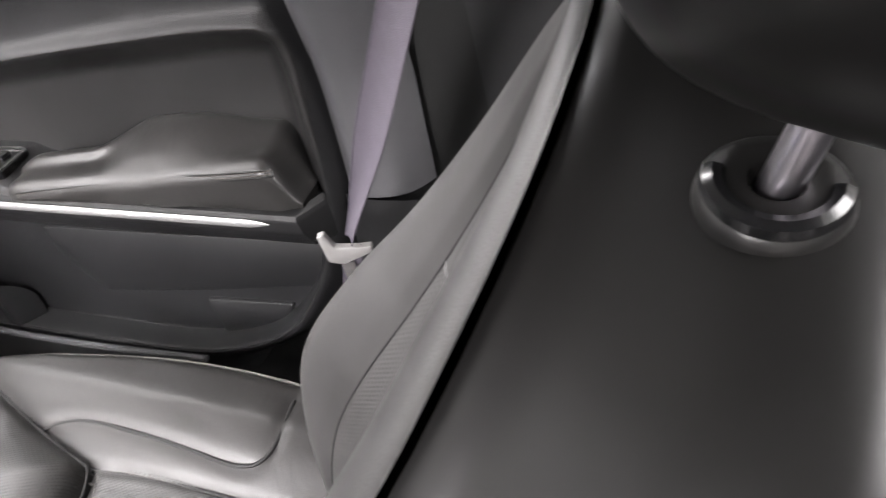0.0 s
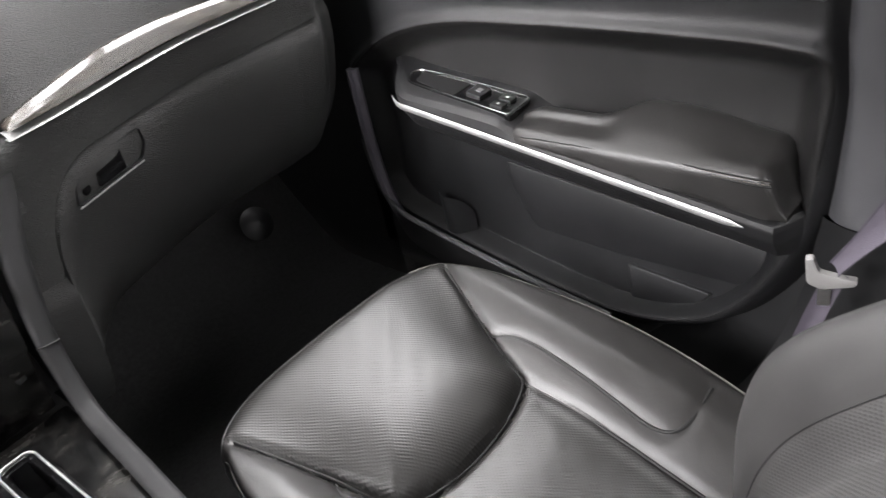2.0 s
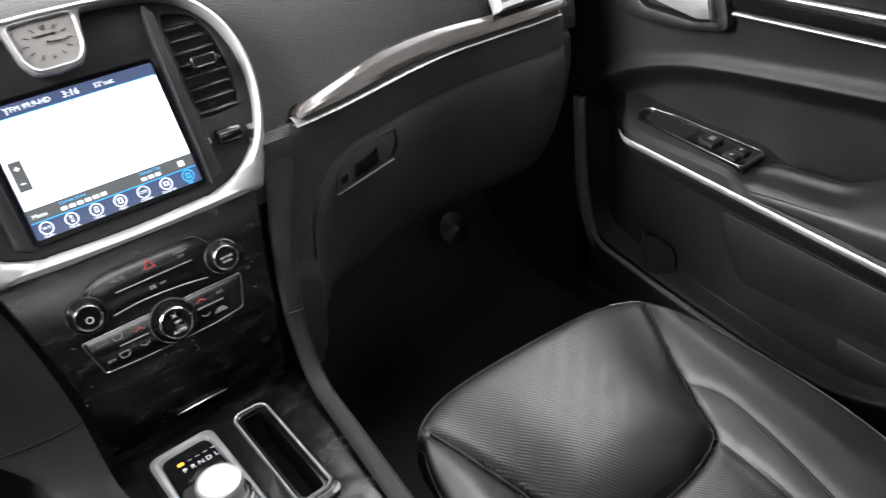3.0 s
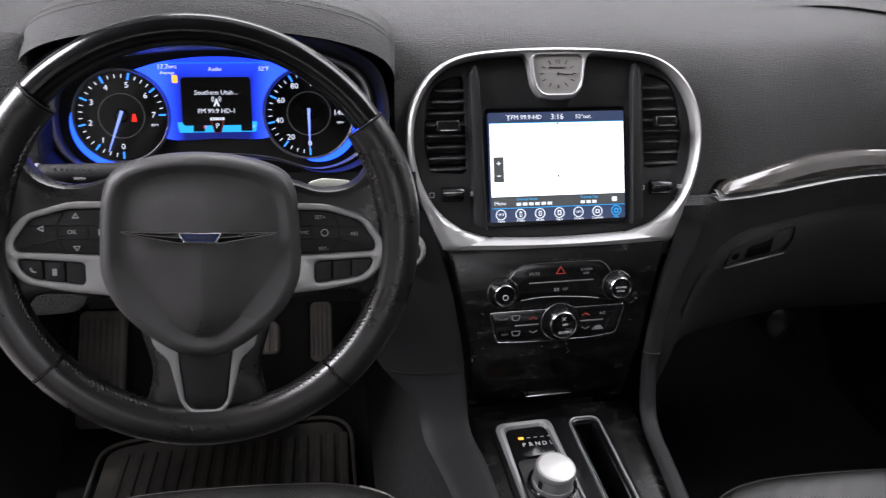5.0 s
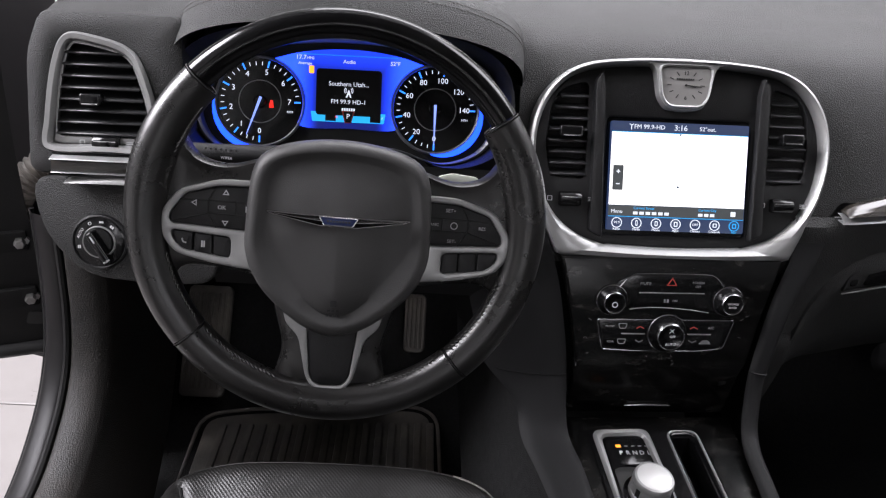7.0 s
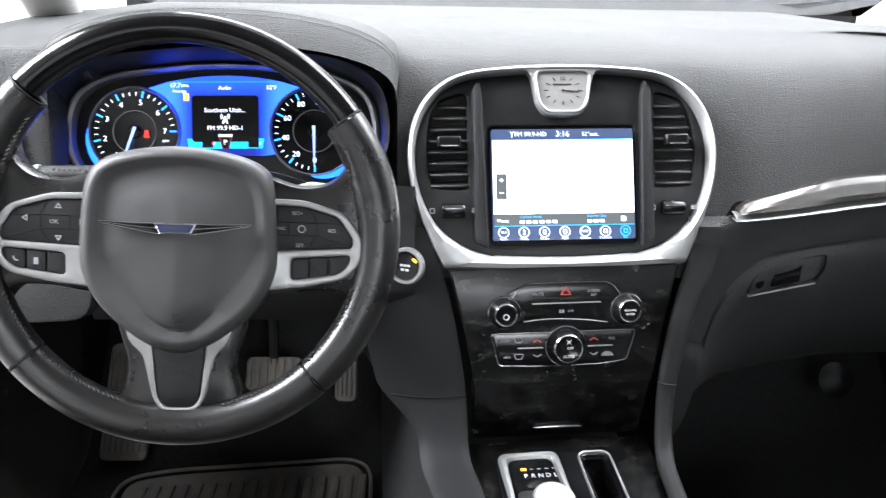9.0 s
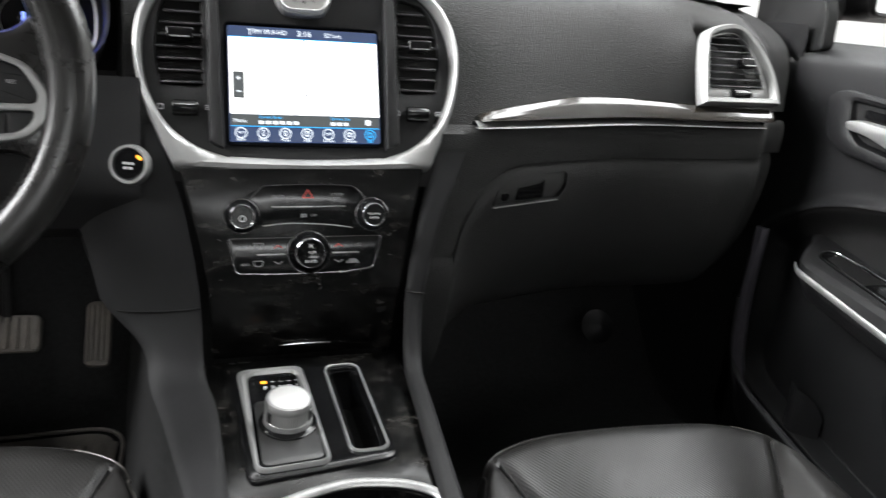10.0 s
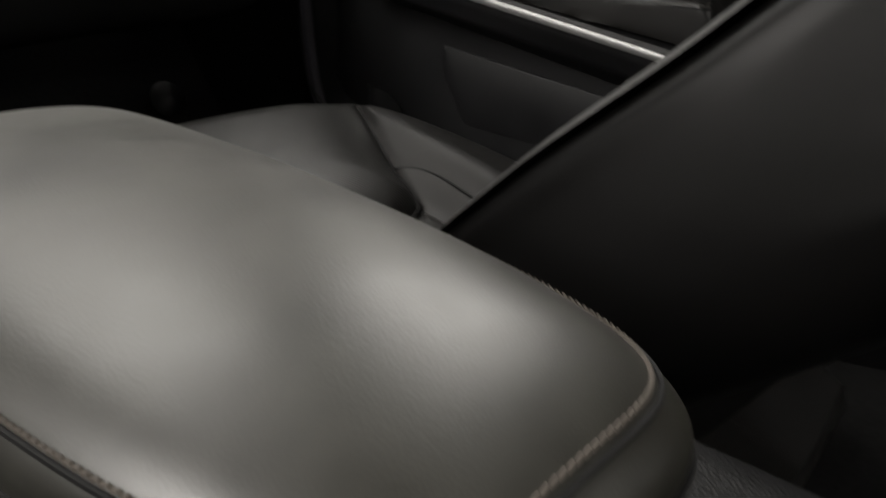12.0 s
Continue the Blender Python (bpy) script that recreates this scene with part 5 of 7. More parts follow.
            bars(at(im, -0.123, -0.028), 0.004, 0.006, GREY_INK, low, n=2)
        else:
            text_mesh("SET+", 0.0046, at(im, 0.103, 0.021), GREY_INK, pad_)
            text_mesh("SET-", 0.0046, at(im, 0.106, -0.008), GREY_INK, pad_)
            text_mesh("RES", 0.0044, at(im, 0.134, 0.006), GREY_INK, pad_)
            text_mesh("CANC", 0.0040, at(im, 0.087, 0.007), GREY_INK, pad_)
            part("cruise_mark", ring(circle(0.0035, 0, 0, 16), circle(0.0027, 0, 0, 16), [(0, 0), (0, 0.0003), (1, 0.0003), (1, 0)], at(im, 0.107, 0.007)), GREY_INK, pad_)
    # lower spoke
    lo = poly((-0.060, -0.075), (0.060, -0.075), (0.046, -0.125), (0.056, -0.158), (0.04, -0.178), (-0.04, -0.178), (-0.056, -0.158), (-0.046, -0.125), r=0.014, seg=5)
    part("lower_spoke", plate(lo, [], -0.020, 0.002, WHEEL, 0.008), WHEEL_LEATHER, t)
    so = poly((-0.050, -0.074), (0.050, -0.074), (0.0445, -0.098), (0.0315, -0.111), (0.0230, -0.151), (0.015, -0.163), (-0.015, -0.163), (-0.0230, -0.151), (-0.0315, -0.111), (-0.0445, -0.098), r=0.006)
    si = poly((-0.0245, -0.094), (0.0245, -0.094), (0.0188, -0.150), (0.012, -0.1585), (-0.012, -0.1585), (-0.0188, -0.150), r=0.005)
    part("silver_trim", plate(so, [si], 0.0, 0.008, WHEEL, 0.002), SATIN, t, "satin silver lower spoke trim")
    part("spoke_insert", plate(offset(si, 0.0003), [], 0.0, 0.0075, WHEEL, 0.002), PLASTIC, t)
    # airbag cover: a domed shield
    sh = curve([(-0.070, 0.062), (-0.04, 0.073), (0, 0.077), (0.04, 0.073), (0.070, 0.062), (0.082, 0.042), (0.086, 0.0), (0.085, -0.035), (0.068, -0.068), (0.032, -0.099), (0, -0.109), (-0.032, -0.099), (-0.068, -0.068), (-0.085, -0.035), (-0.086, 0.0), (-0.082, 0.042)], 96)
    bm = bmesh.new()
    rows = []
    prof = [(1.0, -0.012), (1.0, 0.004), (0.985, 0.010), (0.95, 0.0145), (0.90, 0.0170), (0.86, 0.0168), (0.80, 0.0130), (0.76, 0.0128), (0.55, 0.0165), (0.3, 0.018), (0.02, 0.0185)]
    for k, h in prof:
        rows.append([bm.verts.new(WHEEL @ Vector((q.x * k * (1 - 0.20 * smooth01(-0.01, -0.075, q.y) * (k < 0.85)), q.y * k, h + 0.0045 * max(0.0, 1 - abs(q.x * k) / 0.06) * smooth01(0.05, 0.02, q.y * k) * (k < 0.8)))) for q in sh])
    for r0, r1 in zip(rows, rows[1:]):
        for i in range(96):
            bm.faces.new((r0[i], r0[(i + 1) % 96], r1[(i + 1) % 96], r1[i]))
    bm.faces.new(rows[-1])
    hub = part("airbag_cover", bm, HUB_VINYL, t, "grained black airbag cover")
    bars(at(WHEEL, 0, -0.080, 0.0190), 0.012, 0.002, PLASTIC, hub, n=3)
    bars(at(WHEEL, 0, -0.085, 0.0186), 0.014, 0.002, PLASTIC, hub, n=4)
    part("raised_mark", plate(rrect(0.006, 0.006, 0.001), [], 0, 0.0006, at(WHEEL, 0, -0.073, 0.0195)), PLASTIC, hub)
    # winged badge: bright outlines round dark wings
    bm_ = at(WHEEL, 0, 0.0055, 0.0222)
    for s in (-1, 1):
        wing = poly((s * 0.008, 0.0042), (s * 0.030, 0.0036), (s * 0.0645, 0.0046), (s * 0.058, 0.0022), (s * 0.034, -0.0022), (s * 0.018, -0.0050), (s * 0.006, -0.0052))
        wg = part("badge_wing", plate(wing, [], -0.004, 0.0018, bm_, 0.0008), PIANO, hub, "dark wing badge with bright edges")
        part("wing_edge", tube([bm_ @ Vector((q.x, q.y, 0.0020)) for q in wing], 0.0007, True, 6), CHROME, wg)
        part("wing_line", tube([bm_ @ Vector((s * 0.016, -0.0005, 0.0022)), bm_ @ Vector((s * 0.040, 0.0014, 0.0021)), bm_ @ Vector((s * 0.058, 0.0034, 0.0020))], 0.0005, seg=6), CHROME, wg)
    bc = part("badge_centre", plate(poly((-0.0165, 0.0030), (0.0165, 0.0030), (0.0125, -0.0034), (-0.0125, -0.0034), r=0.001), [], -0.004, 0.0028, bm_, 0.0006), BLUE_INLAY, hub, "dark blue badge inlay")
    part("badge_rim", tube([bm_ @ Vector((q.x, q.y, 0.0030)) for q in poly((-0.0175, 0.0036), (0.0175, 0.0036), (0.0130, -0.0040), (-0.0130, -0.0040), r=0.001)], 0.0006, True, 6), CHROME, bc)
    bars(at(bm_, 0, -0.0002, 0.0030), 0.022, 0.0018, DIM_SATIN, bc, "badge_mark", n=8)
    # column shroud and stalk behind
    part("column_shroud", tube([WHEEL @ Vector((0, -0.01, -0.025)), WHEEL @ Vector((0, -0.012, -0.08)), WHEEL @ Vector((0, -0.01, -0.20))], 0.062, seg=24, flat=0.7, up=(0, 0.2, 1)), PLASTIC, t)
    return t


steering_wheel()


def stalk():
    t = thing("control_stalk", "black wiper and light control stalk with white marks", "control stalk", (-0.50, 0.69, 0.67))
    a, b = Vector((-0.41, 0.735, 0.671)), Vector((-0.552, 0.715, 0.674))
    part("lever", tube([a, a.lerp(b, 0.6), b], 0.0125, seg=16), PLASTIC, t)
    part("end_knob", tube([b, b + (b - a).normalized() * 0.03], 0.0135, seg=16), PLASTIC, t)
    part("ring", tube([b, b + (b - a).normalized() * 0.003], 0.0139, seg=16), SATIN, t)
    m = tilted((-0.512, 0.7045, 0.681), 20, -2)
    text_mesh("WIPER", 0.0040, at(m, 0.0, -0.004, 0.0008), GREY_INK, t)
    bars(at(m, -0.006, 0.004, 0.0003), 0.036, 0.0020, DIM_SATIN, t, n=7, gap=0.55)
    t2 = thing("shift_paddle", "pale silver paddle behind the steering wheel", "paddle", (-0.27, 0.68, 0.66))
    pm = tilted((-0.268, 0.700, 0.668), 20, -4, 8)
    part("blade", plate(poly((-0.028, -0.005), (0.024, -0.006), (0.012, 0.006), (-0.014, 0.008), (-0.028, 0.004), r=0.003), [], -0.003, 0.0, pm, 0.001), material("pale_paddle", (0.5, 0.52, 0.45), 0.35, 0.3), t2)


stalk()


def headlight_switch():
    m = at(LEFT, -0.008, -0.070, 0.001) @ Matrix.Scale(0.76, 4)
    t = thing("headlight_switch", "round black headlight switch with a turning grip", "switch", m.translation)
    part("plate", lathe([(0, 0.003), (0.036, 0.003), (0.040, 0.001), (0.041, -0.004)], m, 48), PIANO, t)
    part("outer_ring", lathe([(0.0385, 0.001), (0.0405, 0.004), (0.0425, 0.003), (0.044, -0.003)], m, 48), PLASTIC, t)
    part("dial_ring", lathe([(0.0225, 0.003), (0.0235, 0.006), (0.0245, 0.006), (0.0255, 0.003)], m, 48), SATIN, t)
    part("dial", lathe([(0, 0.008), (0.021, 0.008), (0.023, 0.005), (0.023, 0.002)], m, 40), PIANO, t)
    part("grip", box((0.012, 0.056, 0.016), at(m, 0.0035, -0.008, 0.012, 0, 0, 32), 0.004, 3), PIANO, t)
    part("pointer", box((0.0022, 0.012, 0.001), at(m, -0.004, 0.006, 0.0205, 0, 0, 32)), GREY_INK, t)
    im = at(m, 0, 0, 0.0034)
    text_mesh("AUTO", 0.0062, at(im, *polar(0, 0, 0.031, 155), 0, 0, 0, 62), WHITE_INK, t)
    part("off_mark", ring(circle(0.0026, 0, 0, 16), circle(0.0019, 0, 0, 16), [(0, 0), (0, 0.0004), (1, 0.0004), (1, 0)], at(im, *polar(0, 0, 0.0315, 115))), WHITE_INK, t)
    bars(at(im, *polar(0, 0, 0.0315, 82)), 0.007, 0.003, WHITE_INK, t, n=3)
    bars(at(im, *polar(0, 0, 0.0315, 50), 0, 0, 0, -38), 0.007, 0.004, WHITE_INK, t, n=2)
    bars(at(im, *polar(0, 0, 0.0315, 195)), 0.005, 0.005, WHITE_INK, t, n=2)
    text_mesh("PUSH", 0.0045, at(m, 0.017, -0.027, 0.0204, 0, 0, 32), WHITE_INK, t)


headlight_switch()

# ---- centre console ----
def centre_console():
    t = thing("centre_console", "centre console with dark wood top and silver shifter frame", "centre console", (0, 0.5, 0.0))
    # the top slopes down towards the seats; y is counted forwards from its front edge
    top = pose(0.0, 0.727, 0.327, 5.7, 0, 4.0)
    slot = rrect(0.0315, 0.146, 0.008, 0.0395, -0.0775)
    rim_line = [(-0.110, -0.433), (-0.1055, -0.318), (-0.105, -0.265), (-0.0946, -0.2425), (-0.066, -0.2166), (-0.002, -0.198), (0.0455, -0.203), (0.0745, -0.215), (0.091, -0.234), (0.0935, -0.269), (0.089, -0.319), (0.080, -0.419)]
    well = [Vector((q.x * 0.94, q.y - 0.005, 0)) for q in curve(rim_line[1:-1], 80)]
    out = poly((-0.112, 0.030), (0.117, 0.030), (0.102, -0.16), (0.092, -0.50), (-0.114, -0.50), (-0.110, -0.16), r=0.006)
    part("wood_top", plate(out, [slot, well], -0.02, 0.0, top, 0.001), VENEER, t, "dark wood veneer top")
    part("slot_floor", plate(offset(slot, 0.002), [], -0.065, -0.055, top), DARK, t)
    part("slot_wall", ring(slot, offset(slot, -0.003), [(0, -0.06), (0, 0.0), (1, 0.0), (0.2, -0.06)], top), PIANO, t)
    so, sn = rrect(0.0425, 0.158, 0.012, 0.0395, -0.0775), rrect(0.0355, 0.151, 0.009, 0.0395, -0.0775)
    part("slot_frame", ring(so, sn, [(0, -0.002), (0.08, 0.0045), (0.4, 0.0068), (0.8, 0.006), (1, -0.003)], top), SATIN, t, "satin silver slot frame")
    base = poly((-0.083, 0.004), (0.064, 0.005), (0.066, -0.158), (0.058, -0.168), (-0.078, -0.182), (-0.083, -0.172), r=0.008)
    part("raised_base", plate(base, [slot], -0.002, 0.004, top, 0.003), PIANO, t)
    # the shifter frame: broad at the front, a thin line round the rest
    fo = poly((-0.079, 0.002), (-0.004, 0.004), (-0.001, -0.168), (-0.0745, -0.172), r=0.013, seg=6)
    fi = poly((-0.0675, -0.0085), (-0.014, -0.0070), (-0.0050, -0.164), (-0.0705, -0.168), r=0.010, seg=6)
    part("shifter_frame", ring(fo, fi, [(0, 0.0), (0.08, 0.0065), (0.4, 0.0092), (0.8, 0.0085), (1, 0.004)], top), SATIN, t, "satin silver shifter frame")
    part("shifter_plate", plate(offset(fi, 0.002), [], 0.0, 0.0060, top), PIANO, t)
    part("shifter_surface", plate(poly((-0.0655, -0.060), (-0.0085, -0.060), (-0.0075, -0.160), (-0.0670, -0.164), r=0.009), [], 0.004, 0.0068, top, 0.0006), DIM_SATIN, t, "dim satin metal shifter surface")
    part("display_window", plate(poly((-0.060, -0.014), (-0.018, -0.013), (-0.014, -0.055), (-0.054, -0.058), r=0.007), [], 0.005, 0.0074, top, 0.001), PIANO, t)
    for k, c in enumerate("PRNDL"):
        text_mesh(c, 0.0088, at(top, -0.0505 + 0.0088 * k, -0.0385, 0.0078), WHITE_INK if k == 0 else GREY_INK, t, "gear_letter")
        if k:
            part("gear_dash", box((0.0042, 0.0007, 0.0004), at(top, -0.0505 + 0.0088 * k, -0.0275, 0.0078)), GREY_INK, t)
    part("gear_lamp", box((0.0062, 0.0040, 0.0008), at(top, -0.0515, -0.0275, 0.0079), 0.0003), LAMP_AMBER, t, "glowing amber gear lamp")
    km = at(top, -0.0353, -0.1015, 0.005) @ Matrix.Scale(0.92, 4)
    kn = part("rotary_shifter", lathe([(0.0, 0.036), (0.0215, 0.036), (0.0240, 0.0352), (0.0252, 0.0325), (0.0256, 0.028), (0.0250, 0.027), (0.0250, 0.0265)], km, 64), SATIN, t, "silver rotary shift knob")
    part("knob_cap", lathe([(0.0, 0.0368), (0.0205, 0.0366), (0.0216, 0.0358)], km, 48), material("pale_satin", (0.50, 0.50, 0.49), 0.42, 0.35, var=0.05, var_scale=50), kn)
    bm = bmesh.new()
    rows = []
    for h, r in ((0.0268, 0.0252), (0.013, 0.0255), (0.0125, 0.0262), (0.006, 0.0266)):
        rows.append([bm.verts.new(km @ Vector((r * (1 + (0.012 if i % 2 and h > 0.0127 else 0)) * math.cos(math.pi * i / 72), r * (1 + (0.012 if i % 2 and h > 0.0127 else 0)) * math.sin(math.pi * i / 72), h))) for i in range(144)])
    for r0, r1 in zip(rows, rows[1:]):
        for i in range(144):
            bm.faces.new((r0[i], r0[(i + 1) % 144], r1[(i + 1) % 144], r1[i]))
    part("knurled_band", bm, SATIN, kn, "knurled metal band", sharp=20)
    part("knob_skirt", lathe([(0.0272, 0.007), (0.0285, 0.006), (0.0305, 0.0045), (0.0318, 0.0040), (0.0322, 0.0)], km, 48), PIANO, kn)
    for a in (-150, -32, 82):
        part("grip_mark", box((0.006, 0.0012, 0.012), at(km, 0.0258 * math.cos(radians(a)), 0.0258 * math.sin(radians(a)), 0.0200, 0, 0, a + 90)), DARK, kn)
    # cup holder with its silver rim
    part("cup_well", plate(offset(well, 0.003), [], -0.10, -0.09, top), DARK, t)
    part("cup_wall", ring(well, offset(well, -0.006), [(0, -0.095), (0.0, -0.002), (1, -0.004), (1.0, -0.09)], top), PIANO, t)
    part("cup_rim", tube([top @ Vector((q.x, q.y, 0.003)) for q in curve(rim_line, 90, False)], 0.0058, seg=12, flat=0.7, up=(0, 0, 1)), SATIN, t, "satin silver cup holder rim")
    # side rails that rise beside the stack
    for s in (-1, 1):
        back_x, mid_x, fore_x = (0.104, 0.105, 0.113) if s > 0 else (-0.078, -0.087, -0.101)
        path = curve([(back_x, 0.10, 0.282), (mid_x, 0.42, 0.304), (fore_x, 0.63, 0.325), (s * 0.1165, 0.708, 0.338), (s * 0.1205, 0.742, 0.385), (s * 0.126, 0.757, 0.43), (s * 0.142, 0.778, 0.50), (s * 0.158, 0.792, 0.545), (s * 0.176, 0.806 + (0.006 if s > 0 else 0), 0.59)], 70, False)
        wide = 0.012
        spread = 0.082 if s < 0 else 0.0

        def extra(p, spread=spread):
            return spread * (0.12 + 0.33 * smooth01(0.45, 0.70, p.y) + 0.55 * smooth01(0.35, 0.43, p.z)) * (1 - 0.35 * smooth01(0.52, 0.59, p.z)) if spread else 0.0

        def rail(u, v, path=path, s=s, extra=extra):
            i = round(u * 69)
            p = path[i]
            tng = (path[min(69, i + 1)] - path[max(0, i - 1)]).normalized()
            side = Vector((s, 0, 0))
            side = (side - tng * side.dot(tng)).normalized()
            nrm = side.cross(tng) * s
            if nrm.z < 0 and nrm.y > 0:
                nrm = -nrm
            w = wide * (1 + 0.5 * smooth01(0.72, 1, u))
            k = -1 + 2 * v
            x2 = extra(p) * v
            return p + side * (k * w * 0.9 + 0.005) + Vector((s * x2, 0.30 * x2, -0.25 * x2)) + nrm * 0.006 * (1 - abs(k) ** 4) * (1 - (smooth01(0.82, 1, u) if s > 0 else 0))
        part("side_rail", sheet(rail, 69, 20), CONSOLE_VINYL, t)

        def wall(u, v, path=path, s=s, extra=extra):
            i = round(u * 69)
            p = path[i]
            f = v
            fwd = 0.45 * smooth01(0.58, 0.75, u)
            x2 = extra(p)
            return Vector((p.x + s * (0.015 + x2 + (0.022 + x2) * f), p.y + fwd * f + 0.004 + 0.30 * x2, (p.z - 0.25 * x2) * (1 - f * (1 - fwd / 0.45 * 0.85))))
        part("side_wall", sheet(wall, 69, 12), CONSOLE_VINYL if s > 0 else CARPET, t, "" if s > 0 else "black carpeted tunnel side")
        i_ = min(range(70), key=lambda i: abs(path[i].z - (0.408 if s > 0 else 0.398)))
        part("side_seam", tube([rail(i_ / 69, v / 12) + Vector((0, -0.0006, 0.010 * (v / 12) ** 2 if s < 0 else 0)) for v in range(13)], 0.0012, seg=5), DARK, t)
    # rear box and padded lid
    part("bin_body", box((0.150, 0.50, 0.33), pose(0.042, 0.02, 0.165), 0.02, 3), PLASTIC, t)
    lid_m = pose(0.042, 0.158, 0.3465)

    def lid(u, v):
        # superellipse loaf
        a = 2 * math.pi * u
        ca, sa = math.cos(a), math.sin(a)
        e = 0.30 if sa > 0 else 0.42
        b = math.pi * (v - 0.5)
        k = max(0.0, math.cos(b)) ** 0.5
        x = 0.086 * math.copysign(abs(ca) ** e, ca) * k
        y = (0.196 if sa > 0 else 0.206) * math.copysign(abs(sa) ** e, sa) * k
        z = 0.020 * math.copysign(abs(math.sin(b)) ** 0.8, math.sin(b)) + ((0.006 * (1 - (y / 0.196) ** 2) + 0.010 * (1 - (x / 0.086) ** 2)) * math.sin(b) if b > 0 else 0)
        x *= 1 + (0.14 if y > 0 else 0.24) * y / 0.196
        return lid_m @ Vector((x, y, z))
    l = part("armrest_lid", sheet(lid, 120, 48, close_u=True), LID_LEATHER, t, "padded black leather armrest lid with worn sheen")
    loop = curve([tuple(lid(k / 240, 0.655)) for k in range(240)], 330)
    for k in range(330):
        p, q = loop[k], loop[(k + 1) % 330]
        o = (p - lid_m.translation)
        o.z = 0
        o.normalize()
        part("stitch", tube([p + o * 0.0003 + Vector((0, 0, -0.0004)), p.lerp(q, 0.85) + o * 0.0004 + Vector((0, 0, 0.0008))], 0.0007, seg=5), LID_THREAD, l)
    part("lid_seam", tube([lid(k / 120, 0.635) for k in range(120)], 0.0010, True, 6), DARK, l)
    part("lid_seam", tube([lid(k / 120, 0.47) for k in range(120)], 0.0016, True, 6), DARK, l)
    return t


centre_console()

# ---- front seats ----
def seg_dist(px, py, pts):
    """Distance of grid points to a polyline."""
    best = np.full(px.shape, 9.0)
    for (ax, ay), (bx, by) in zip(pts, pts[1:]):
        dx, dy = bx - ax, by - ay
        t = np.clip(((px - ax) * dx + (py - ay) * dy) / (dx * dx + dy * dy + 1e-12), 0, 1)
        best = np.minimum(best, np.hypot(px - ax - t * dx, py - ay - t * dy))
    return best


def inside(px, py, pts):
    hit = np.zeros(px.shape, bool)
    for (ax, ay), (bx, by) in zip(pts, pts[1:] + pts[:1]):
        cond = ((ay > py) != (by > py)) & (px < (bx - ax) * (py - ay) / (by - ay + 1e-12) + ax)
        hit ^= cond
    return hit


def pts2(c):
    return [(q.x, q.y) for q in c]


def ss(a, b, x):
    t = np.clip((x - a) / (b - a), 0, 1)
    return t * t * (3 - 2 * t)


